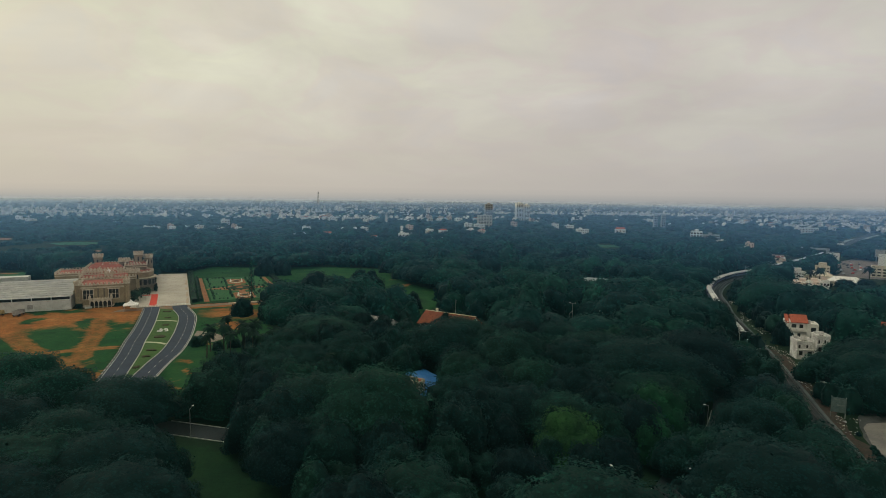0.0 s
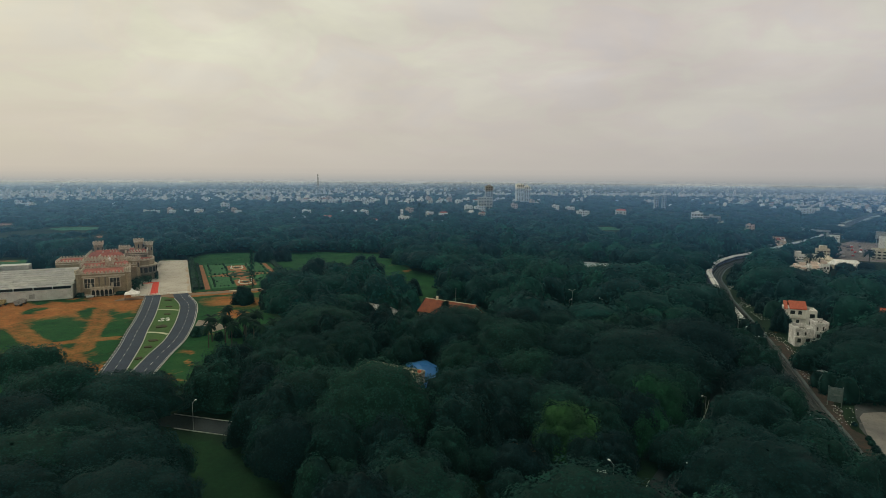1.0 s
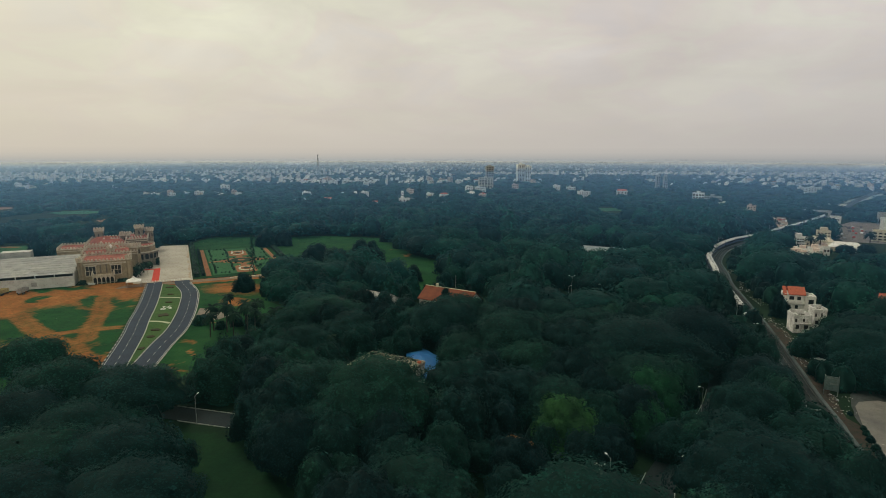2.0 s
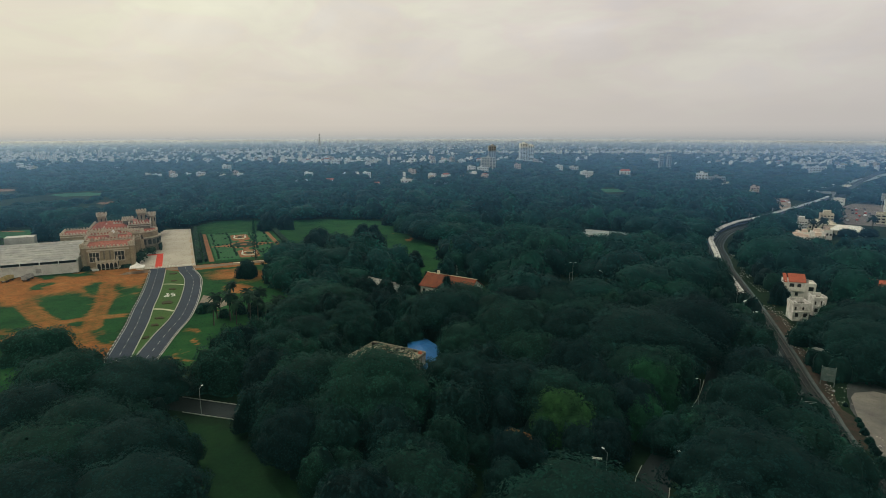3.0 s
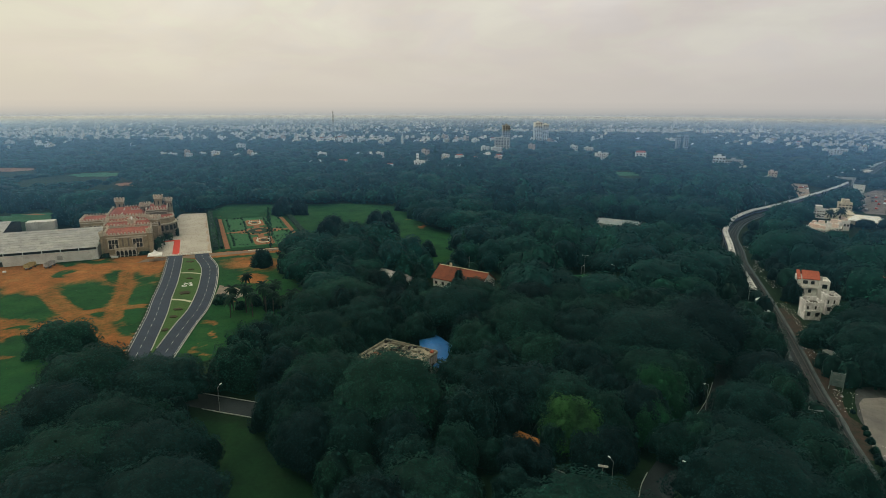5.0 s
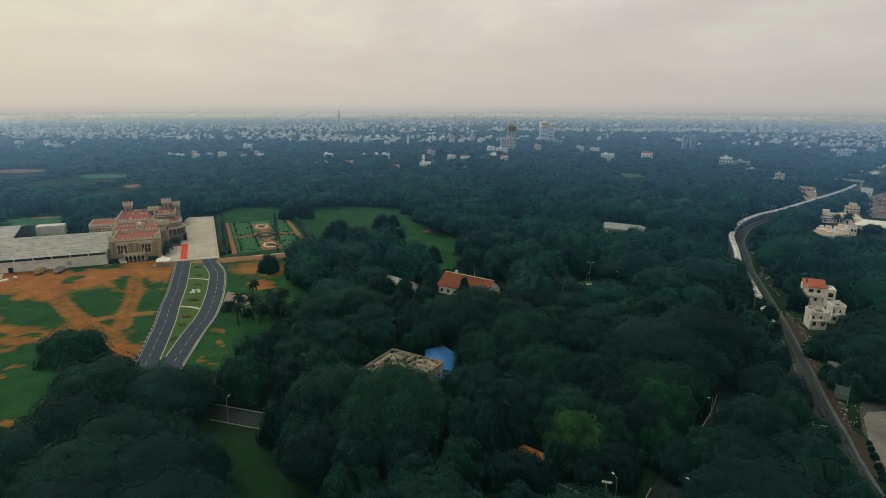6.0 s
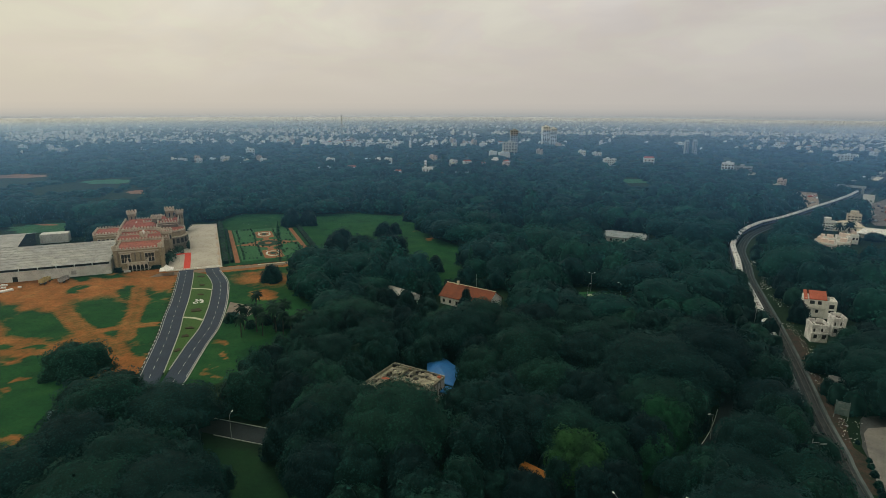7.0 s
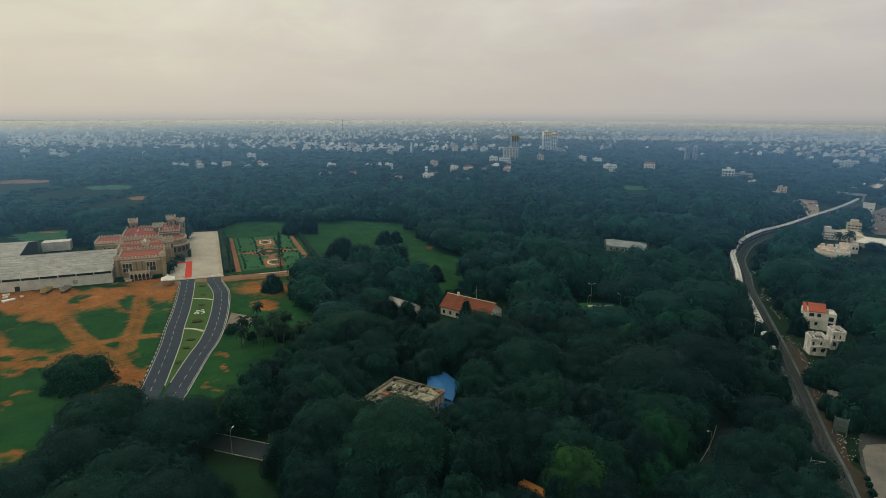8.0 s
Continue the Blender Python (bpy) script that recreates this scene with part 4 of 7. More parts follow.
# ---- exhibition halls ----
def build_hall():
    h = thing("exhibition_hall", "long white-walled hall under a weathered grey sheet roof", "hall", PRECINCT)
    bm = bmesh.new()
    box(bm, -125, -25.6, -1.2, -0.8, 0, 5.4)
    part("front_wall", bm, WHITEWALL, h)
    for u0, u1 in ((-125.2, -125), (-25.6, -25.3)):
        bm = bmesh.new()
        prism(bm, [(u0, -0.8), (u1, -0.8), (u1, 42), (u0, 42)], 0, 6.6)
        part("end_wall", bm, WHITEWALL, h)
    # near-black strip painted in for the shade below the eaves
    bm = bmesh.new()
    box(bm, -125, -25.6, -0.2, 0.1, 5.0, 6.9)
    part("eave_gap_shade", bm, DARKGAP, h)
    for k in range(13):
        bm = bmesh.new()
        u = -125 + k * 8.27
        box(bm, u, u + 0.3, -1.15, -0.6, 5.4, 7.0)
        part("post", bm, WHITE, h)
    # roof in long sheets
    rise = lambda v: 6.9 + 4.8 * (v + 2.2) / 33.2 if v <= 31 else 11.7 - 2.4 * (v - 31) / 12
    rows = [-2.2, 1.5, 5.2, 8.9, 12.6, 16.3, 20.0, 23.7, 27.4, 31.0, 37.0, 43.0]
    for i, (v0, v1) in enumerate(zip(rows, rows[1:])):
        for k in range(14):
            u0 = -126 + k * 7.2 + (1.2 if i % 2 else 0)
            u1 = min(u0 + 7.15, -24.8)
            bm = bmesh.new()
            lap = 0.10
            a = [bm.verts.new(c) for c in ((u0, v0 - 0.25, rise(v0) + lap), (u1, v0 - 0.25, rise(v0) + lap), (u1, v1, rise(v1)), (u0, v1, rise(v1)))]
            b = [bm.verts.new(w.co - Vector((0, 0, 0.1))) for w in a]
            bm.faces.new(a)
            bm.faces.new(b[::-1])
            for j in range(4):
                bm.faces.new((a[j], b[j], b[(j + 1) % 4], a[(j + 1) % 4]))
            part("roof_sheet", bm, SHEET, h)
    for u0, w, hgt, mat in ((-70, 2.2, 2.6, DARKGAP), (-44, 2.4, 2.4, GREYWALL)):
        bm = bmesh.new()
        box(bm, u0, u0 + w, -1.35, -1.15, 0.02 if mat is DARKGAP else 1.2, hgt + (0 if mat is DARKGAP else 1.0))
        part("door" if mat is DARKGAP else "vent", bm, mat, h)
    g = thing("exhibition_hall", "second sheet-roofed hall, its open gable painted near-black for shade", "hall", PRECINCT)
    prof = [(50, 7.0), (73, 11.0), (96, 7.0)]
    bm = bmesh.new()
    lo = [[bm.verts.new((u, v, z - 0.15)) for v, z in prof] for u in (-150, -80)]
    hi = [[bm.verts.new((u, v, z)) for v, z in prof] for u in (-150, -80)]
    for i in range(2):
        bm.faces.new((hi[0][i], hi[1][i], hi[1][i + 1], hi[0][i + 1]))
        bm.faces.new((lo[0][i + 1], lo[1][i + 1], lo[1][i], lo[0][i]))
    bm.faces.new((lo[0][0], lo[1][0], hi[1][0], hi[0][0]))
    part("roof", bm, SHEET, g)
    # closed body in near-black: the hall's inner shade put into its colour
    bm = bmesh.new()
    a = [bm.verts.new(c) for c in ((-81, 51, 0), (-81, 95, 0), (-81, 95, 6.7), (-81, 73, 10.6), (-81, 51, 6.7), (-149, 51, 0), (-149, 95, 0), (-149, 95, 6.7), (-149, 73, 10.6), (-149, 51, 6.7))]
    for f in ((0, 1, 2, 3, 4), (9, 8, 7, 6, 5), (0, 4, 9, 5), (1, 6, 7, 2)):
        bm.faces.new([a[i] for i in f])
    part("body", bm, DARKGAP, g)
    bm = bmesh.new()
    box(bm, -78, -62, 92, 100, 0, 6)
    tagged(part("white_annex", bm, WHITEWALL), "plain white flat-roofed annex beside the halls", "annex").matrix_world = PRECINCT


build_hall()


# ---- pavilion, trucks ----
def build_marquee():
    x, y = -168, 288
    m = thing("canopy_tent", "small white peaked canopy tent on red soil", "tent", pose(x, y, 0, 0, 0, PAL_TURN))
    bm = bmesh.new()
    base = [(-3.4, -3.4), (3.4, -3.4), (3.4, 3.4), (-3.4, 3.4)]
    rings = []
    for k, z in ((1.0, 2.8), (1.0, 3.1), (0.55, 3.7), (0.25, 4.5), (0.03, 5.6)):
        rings.append([bm.verts.new((a * k, b * k, z)) for a, b in base])
    for a, b in zip(rings, rings[1:]):
        for i in range(4):
            bm.faces.new((a[i], a[(i + 1) % 4], b[(i + 1) % 4], b[i]))
    part("canopy", bm, WHITE, m)
    for a, b in base:
        bm = bmesh.new()
        tube(bm, (a * 0.96, b * 0.96, 0), (a * 0.96, b * 0.96, 2.9), 0.06, 0.06)
        part("leg", bm, METAL, m)


build_marquee()


def truck(x, y, turn, body_mat, label):
    t = thing("tipper_truck", label, "truck", pose(x, y, 0, 0, 0, turn), "parked trucks")
    bm = bmesh.new()
    box(bm, -1.2, 1.2, -3.4, 1.8, 1.1, 1.35)
    box(bm, -1.2, -1.08, -3.4, 1.8, 1.35, 2.7)
    box(bm, 1.08, 1.2, -3.4, 1.8, 1.35, 2.7)
    box(bm, -1.2, 1.2, 1.68, 1.8, 1.35, 2.9)
    box(bm, -1.2, 1.2, -3.4, -3.28, 1.35, 2.5)
    part("tipper_body", bm, body_mat, t)
    bm = bmesh.new()
    box(bm, -1.15, 1.15, 2.0, 3.9, 0.7, 2.6)
    bmesh.ops.bevel(bm, geom=bm.edges[:], offset=0.15, segments=2, affect="EDGES")
    cab = part("cab", bm, body_mat, t)
    bm = bmesh.new()
    box(bm, -1.0, 1.0, 3.88, 3.94, 1.6, 2.4)
    part("windscreen", bm, GLASS, cab)
    bm = bmesh.new()
    box(bm, -0.5, 0.5, -3.3, 3.6, 0.7, 1.1)
    part("chassis", bm, METAL, t)
    for px in (-1.0, 1.0):
        for py in (-2.2, -0.9, 2.7):
            bm = bmesh.new()
            tube(bm, (px - 0.15, py, 0.5), (px + 0.15, py, 0.5), 0.5, 0.5, 12)
            part("wheel", bm, BLACKPAINT, t)


truck(-222, 268, 10, pbr("faded_yellow_paint", (0.45, 0.36, 0.16), 0.6), "faded yellow tipper truck parked on red soil")
truck(-214, 271, 12, GREYWALL, "grey tipper truck parked beside the hall")


# ---- railway ----
def build_railway():
    bm = bmesh.new()
    strip(bm, offset(TRACK_EAST, 7.2), offset(TRACK_EAST, -2.9), -0.2, 0.12)
    bed = tagged(part("railway_bed", bm, DIRTTRACK), "dusty formation of a double railway line", "railway", kind="structure")
    for line in (TRACK_EAST, TRACK_WEST):
        bm = bmesh.new()
        a, b, c, d = offset(line, 2.1), offset(line, 1.45), offset(line, -1.45), offset(line, -2.1)
        rows = [[bm.verts.new((*p, z)) for p, z in zip(q, (0.1, 0.5, 0.5, 0.1))] for q in zip(a, b, c, d)]
        for r, s in zip(rows, rows[1:]):
            for i in range(3):
                bm.faces.new((r[i], r[i + 1], s[i + 1], s[i]))
        part("ballast", bm, BALLAST, bed)
        for d in (0.84, -0.84):
            bm = bmesh.new()
            strip(bm, offset(line, d + 0.05), offset(line, d - 0.05), 0.5, 0.78)
            part("rail", bm, RAIL, bed)
    # sleepers of the nearest stretch
    ln = stretch(TRACK_EAST, 92, 250)
    seg = np.linalg.norm(np.diff(ln, axis=0), axis=1)
    s = np.concatenate(((0,), np.cumsum(seg)))
    first = None
    for q in np.arange(0.3, s[-1], 0.62):
        x, y = np.interp(q, s, ln[:, 0]), np.interp(q, s, ln[:, 1])
        x2, y2 = np.interp(q + 0.3, s, ln[:, 0]), np.interp(q + 0.3, s, ln[:, 1])
        m = pose(x, y, 0.5, 0, 0, math.degrees(math.atan2(y2 - y, x2 - x)))
        if first is None:
            bm = bmesh.new()
            box(bm, -0.13, 0.13, -1.37, 1.37, -0.1, 0.1)
            first = part("sleeper", bm, SLEEPER, bed)
            first.matrix_local = m
        else:
            share(first, "sleeper", bed, m)


build_railway()


def build_coach():
    c = thing("train_coach", "pale-roofed passenger coach of a standing train on the curve", "train coach", group="train coaches")
    half = [(-1.62, 0.9), (-1.62, 3.0), (-1.5, 3.45), (-1.15, 3.8), (-0.6, 4.0), (0.0, 4.08)]
    prof = half + [(-x, z) for x, z in half[-2::-1]]
    L = 11.0
    bm = bmesh.new()
    body = [(-1.62, 0.9), (-1.62, 3.1), (1.62, 3.1), (1.62, 0.9)]
    a = [bm.verts.new((-L, x, z)) for x, z in body]
    b = [bm.verts.new((L, x, z)) for x, z in body]
    for i in range(4):
        bm.faces.new((a[i], a[(i + 1) % 4], b[(i + 1) % 4], b[i]))
    bm.faces.new(a[::-1])
    bm.faces.new(b)
    side = part("body", bm, COACH_SIDE, c)
    bm = bmesh.new()
    roof = prof[1:-1]
    a = [bm.verts.new((-L, x, z + 0.02)) for x, z in roof]
    b = [bm.verts.new((L, x, z + 0.02)) for x, z in roof]
    for i in range(len(roof) - 1):
        bm.faces.new((a[i], a[i + 1], b[i + 1], b[i]))
    bm.faces.new(a[::-1])
    bm.faces.new(b)
    top = part("roof", bm, COACH_ROOF, c)
    for x in (-8, -4, 0, 4, 8):
        bm = bmesh.new()
        box(bm, x - 0.5, x + 0.5, -0.45, 0.45, 4.0, 4.25)
        part("roof_vent", bm, METAL, top)
    for s in (-1, 1):
        for k in range(8):
            bm = bmesh.new()
            x = -9.4 + k * 2.5
            box(bm, x, x + 1.3, s * 1.63 - 0.02, s * 1.63 + 0.02, 1.9, 2.7)
            part("window", bm, GLASS, side)
    for x in (-7.6, 7.6):
        bm = bmesh.new()
        box(bm, x - 1.6, x + 1.6, -1.1, 1.1, 0.25, 0.9)
        part("bogie", bm, BLACKPAINT, c)
    return c


def build_train():
    s = np.concatenate(((0,), np.cumsum(np.linalg.norm(np.diff(TRACK_WEST, axis=0), axis=1))))
    s0 = np.interp(216.0, TRACK_WEST[:, 1], s)
    at = lambda q: np.array((np.interp(q, s, TRACK_WEST[:, 0]), np.interp(q, s, TRACK_WEST[:, 1])))
    first = None
    for k in range(22):
        p, q = at(s0 + k * 22.9 + 3), at(s0 + k * 22.9 + 19)
        m = Matrix.Translation(((p[0] + q[0]) / 2, (p[1] + q[1]) / 2, 0.55)) @ pose(0, 0, 0, 0, 0, math.degrees(math.atan2(q[1] - p[1], q[0] - p[0])))
        if first is None:
            first = build_coach()
            first.matrix_world = m
        else:
            copy_thing(first, m)
    mast = None
    for k in range(9):
        q = s0 - 84 + k * 52
        p, d = at(q), at(q + 1) - at(q)
        left = np.array((-d[1], d[0])) / np.linalg.norm(d)
        pos = p + left * 3.4
        m = Matrix.Translation((*pos, 0)) @ pose(0, 0, 0, 0, 0, math.degrees(math.atan2(d[1], d[0])))
        if mast is None:
            mast = thing("catenary_mast", "slim grey catenary mast beside the railway", "mast", m, "catenary masts")
            bm = bmesh.new()
            tube(bm, (0, 0, 0), (0, 0, 7.6), 0.16, 0.11)
            part("pole", bm, METAL, mast)
            bm = bmesh.new()
            tube(bm, (0, 0, 6.6), (0, -3.2, 6.9), 0.06, 0.05)
            tube(bm, (0, 0, 5.6), (0, -3.2, 6.8), 0.05, 0.05)
            part("bracket", bm, METAL, mast)
        else:
            copy_thing(mast, m)


build_train()
road("road_park", PARK_ROAD, 7.0, OLDROAD, "worn grey park road under trees", 0.05)
road("road_side", SIDE_ROAD, 6.4, OLDROAD, "worn grey side road between trees", 0.056)


KINDS = []      # (tree, radius, height)


def tree_kind(seed, R, H, n, lobes, size, label, leaf=None, flat=0.55, deep=0.24):
    t = thing("tree", label, "tree", group="park trees")
    part("trunk", trunk_mesh(seed, R, H, H * 0.42), BARK, t)
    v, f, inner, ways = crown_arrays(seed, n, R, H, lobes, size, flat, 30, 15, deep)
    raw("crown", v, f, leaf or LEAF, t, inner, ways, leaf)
    KINDS.append((t, R, H))
    return t


RAIN = "broad spreading rain tree with a dense dark green crown"
ROUND = "dense rounded dark green park tree"
tree_kind(1, 13.5, 17.0, 12000, 38, 0.33, RAIN, flat=0.55, deep=0.20)
tree_kind(2, 11.0, 15.5, 8500, 30, 0.32, RAIN, flat=0.62, deep=0.22)
tree_kind(3, 8.0, 14.0, 5600, 20, 0.31, ROUND, flat=0.75, deep=0.26)
tree_kind(4, 6.5, 12.5, 3200, 15, 0.32, ROUND, flat=0.8, deep=0.28)
tree_kind(5, 7.2, 15.0, 4600, 18, 0.325, ROUND, flat=0.85, deep=0.28)
tree_kind(6, 4.5, 8.5, 1200, 10, 0.36, "small bushy dark green tree", flat=0.9, deep=0.3)
tree_kind(7, 8.5, 14.5, 6600, 20, 0.345, "yellowish-green leafy tree standing among darker trees", LEAF_YELLOW, 0.8, deep=0.28)
tree_kind(8, 9.6, 11.0, 6000, 24, 0.34, "dense dark tree with low skirts standing on the field", flat=0.97, deep=0.26)
tree_kind(9, 7.6, 14.5, 6000, 18, 0.30, "fresh green leafy tree standing among darker trees", LEAF_BRIGHT, 0.8, deep=0.28)
USED = [0] * len(KINDS)
TAKEN = []


def plant(kind, x, y, scale=1.0, high=None):
    """Plants a tree of a kind; the first one is the built one, the rest are copies."""
    t, R, H = KINDS[kind]
    zs = (high / H) if high else scale * random.uniform(0.9, 1.1)
    m = pose(x, y, 0, 0, 0, random.uniform(0, 360))
    o = t if USED[kind] == 0 else copy_thing(t, m)
    o.matrix_world = m @ Matrix.Diagonal((scale, scale, zs, 1))
    USED[kind] += 1
    TAKEN.append((x, y, R * scale))


# trees that stand out: by the field and the west road, round the walled house, by the side road, beyond
WEST_TREES = ((7, -137, 174, 1.12, 10.5), (7, -111, 148, 1.38, 12), (0, -84, 138, 1.05, 14.5), (0, -98, 118, 0.85, 16), (0, -80, 112, 0.83, 16), (0, -68, 105, 0.9, 15), (0, -82, 99, 1.04, 16), (0, -58, 92, 0.95, 14),
              (0, -76, 87, 0.96, 16), (4, -68, 153, 1.15, 13), (2, -70, 175, 0.86, 11), (2, -52, 151, 0.95, 13), (2, -41, 131, 1.05, 15), (1, -36, 116, 0.7, 14), (5, -25, 99, 0.7, 5))
MIDDLE_TREES = ((0, -20, 131.5, 1.08, 19.6), (1, -7, 97, 1.0, 13), (4, 0.5, 127, 1.05, 15), (1, 13, 142, 1.0, 14), (1, 21, 164, 1.02, 15), (1, 3, 171, 0.89, 14), (6, 26, 127, 1.0, 13), (2, 13.5, 114, 0.78, 9.8), (2, 6, 118.5, 0.6, 6.5), (3, 20.5, 122, 0.52, 8.5), (3, 9.5, 121.5, 0.36, 6), (8, 51.5, 143, 1.0, 14), (8, 45, 131, 0.75, 10.5), (2, 49.3, 122.8, 0.72, 9), (2, 57.2, 128.2, 0.7, 9),
                (2, 43, 135, 0.94, 13), (2, 36, 145, 0.89, 13), (2, 34, 119, 0.7, 10), (2, 11, 105, 0.65, 8), (2, -2, 115, 0.7, 12), (1, -38, 194, 1.05, 14), (1, -57, 206, 0.95, 14), (3, -18, 186, 1.1, 11), (0, -49, 214, 1.1, 14))
EAST_TREES = ((0, 57, 102, 1.05, 16), (1, 65, 124, 0.9, 10), (2, 79, 125, 1.05, 11), (3, 54, 124, 0.7, 9), (1, 68, 97, 0.78, 13), (2, 87, 160, 1.2, 11), (4, 92, 187, 1.35, 13), (0, 59, 175, 1.5, 17), (1, 43, 197, 1.03, 15),
              (1, 80, 206, 1.05, 13), (0, 129, 176, 1.0, 14), (0, 131, 152, 0.85, 14), (2, 125, 192, 1.0, 10), (0, 142, 193, 1.1, 14), (1, 46, 167, 0.9, 15), (1, 31, 157, 0.85, 15), (4, 141, 212, 0.8, 9), (2, 150, 216, 0.8, 9.5))
FAR_TREES = ((0, 424, 656, 1.0, 12), (1, 438, 644, 1.0, 11), (1, 352, 600, 0.7, 9), (1, 430, 620, 0.8, 10), (7, -71, 336, 1.0, 13), (7, -53, 341, 1.05, 13), (1, -60, 326, 0.9, 13),
             (3, -22, 236, 0.9, 8), (3, -5, 240, 0.4, 11.5), (3, -40, 239, 0.9, 10.5), (3, -32, 241, 0.85, 9.5), (2, 268, 399, 0.75, 6.5), (2, 283, 400, 0.75, 6.5), (2, 254, 399, 0.6, 6), (2, -49, 244, 0.95, 10.5), (2, -70, 300, 1.0, 13), (2, -56, 290, 1.0, 13), (5, -104, 222, 0.5, 4), (5, -88, 221, 0.6, 4), (5, -80, 217, 0.8, 5), (5, -93, 217, 0.5, 3.5), (3, -73, 217, 0.6, 6), (5, -84, 224, 0.55, 4), (2, 116, 250, 0.85, 12.5), (2, 120, 263, 0.82, 13), (2, 126, 277, 0.75, 12), (2, 131, 290, 0.62, 9.5), (5, 137, 241, 0.9, 10))
for kind, x, y, s, h in WEST_TREES + MIDDLE_TREES + EAST_TREES + FAR_TREES:
    plant(kind, x, y, s, h)

MEDIAN = [(-172, 296), (-146, 240), (-118, 170), (-106, 150), (-92, 150), (-94, 180), (-104, 240), (-140, 306)]
OPEN = [FIELD, VERGE, LAWN, GLADE, YARD, MEDIAN, [(-44, 148), (-26, 184), (-4, 190), (2, 160), (-10, 148)], [(-19, 224), (-19, 272), (16, 272), (19, 222)], [(-47, 242), (-44, 264), (-26, 262), (-22, 242)],
        [(78, 350), (72, 392), (90, 424), (124, 402), (118, 352)], [(262, 445), (300, 470), (345, 440), (345, 400), (300, 385)], [(274, 500), (280, 550), (300, 545), (295, 505)], [(13, 94), (14, 110), (20, 118), (34, 112), (30, 94)], [(-100, 148), (-96, 182), (-80, 184), (-76, 158), (-60, 156), (-52, 142), (-56, 126), (-74, 132)], [(46, 246), (44, 278), (74, 278), (72, 246)], [(122, 206), (124, 262), (162, 262), (160, 206)], [(200, 338), (208, 385), (260, 445), (300, 445), (300, 385), (240, 340)],
        [(292, 520), (300, 640), (355, 640), (350, 560), (310, 520)], [(60, 140), (70, 158), (80, 172), (88, 172), (84, 160), (78, 150), (70, 140)], [(15, 113), (29, 114), (38, 125), (48, 124), (48, 108), (40, 99), (20, 104)],
        [(94, 100), (101, 140), (107, 158), (112, 164), (122, 161), (130, 150), (128, 100)],
        [(-48, 217), (-47, 246), (-20, 246), (-18, 217)],
        [(176, 236), (178, 262), (198, 262), (196, 236)],
        [(5, 120), (5, 128), (22, 129), (22, 117), (14, 113)],
        [(1, 122), (17, 115), (23, 105), (16, 88), (1, 90)],
        [(300, 462), (330, 520), (400, 600), (440, 560), (400, 440), (320, 440)]]
FIELDS_FAR = [(-568, 640, 64, 80), (-438, 612, 42, 78), (-352, 538, 26, 66), (-318, 386, 36, 36), (183, 690, 20, 50)]


def blocked(x, y, r):
    """Where no tree of crown radius r may stand."""
    bad = np.zeros(np.shape(x), bool)
    for poly in OPEN:
        bad |= inside(poly, x, y)
        if np.ndim(r) or r > 0:
            bad |= near_line(poly + poly[:1], x, y) < 0.55 * r
    d = near_line(TRACK_EAST[::2].tolist(), x, y)
    east = x > np.interp(y, TRACK_EAST[:, 1], TRACK_EAST[:, 0])
    bad |= d < np.where(east, np.where(y < 262, 4.6 + 0.62 * r, np.where(y < 395, 6.0 + 0.6 * r, np.where(y < 460, 11.0 + 0.6 * r, 17.0 + 0.6 * r))), np.where(y < 258, 4.2 + 0.85 * r, 13.0 + 0.4 * r))
    bad |= near_line(PARK_ROAD[::2].tolist(), x, y) < 4.8 + 0.25 * r
    bad |= near_line(SIDE_ROAD[::2].tolist(), x, y) < 5.0 + 0.25 * r
    for cx, cy, rx, ry in FIELDS_FAR:
        bad |= ((x - cx) / rx) ** 2 + ((y - cy) / ry) ** 2 < 1
    return bad


def scatter(y0, y1, count, gap, seed, side=0.86, pad=35, r=4.0, tries=8):
    """Uneven, non-crowding places in the wedge ahead."""
    g = np.random.default_rng(seed)
    y = np.sqrt(g.uniform(y0 ** 2, y1 ** 2, count * tries))
    x = g.uniform(-1, 1, count * tries) * (side * y + pad)
    ok = ~blocked(x, y, r)
    x, y = x[ok], y[ok]
    cell, out = {}, []
    for k in range(len(x)):
        i, j = int(x[k] // gap), int(y[k] // gap)
        if any((x[k] - a) ** 2 + (y[k] - b) ** 2 < gap * gap for di in (-1, 0, 1) for dj in (-1, 0, 1) for a, b in cell.get((i + di, j + dj), ())):
            continue
        cell.setdefault((i, j), []).append((x[k], y[k]))
        out.append((x[k], y[k]))
        if len(out) == count:
            break
    return np.array(out)


NEAR_EDGE = 218
# large crowns first, then smaller ones in the gaps
for gap, kinds, s0, s1, n, seed in ((15.0, (0, 0, 1), 0.75, 1.15, 120, 3), (8.0, (2, 4, 3, 2, 1), 0.75, 1.05, 150, 13), (5.5, (3, 3, 5), 0.65, 0.95, 60, 23)):
    for x, y in scatter(84, NEAR_EDGE, 400, gap, seed, r=KINDS[kinds[0]][1] * 0.85, tries=16):
        if n == 0:
            break
        k = random.choice(kinds)
        s = random.uniform(s0, s1)
        rad = KINDS[k][1] * s
        if near_line(TRACK_EAST[::2].tolist(), np.array([x]), np.array([y]))[0] < rad + (8.0 if y > 175 else 4.0):
            continue
        if any((x - a) ** 2 + (y - b) ** 2 < (0.52 * (r + rad)) ** 2 for a, b, r in TAKEN):
            continue
        plant(k, x, y, s)
        n -= 1


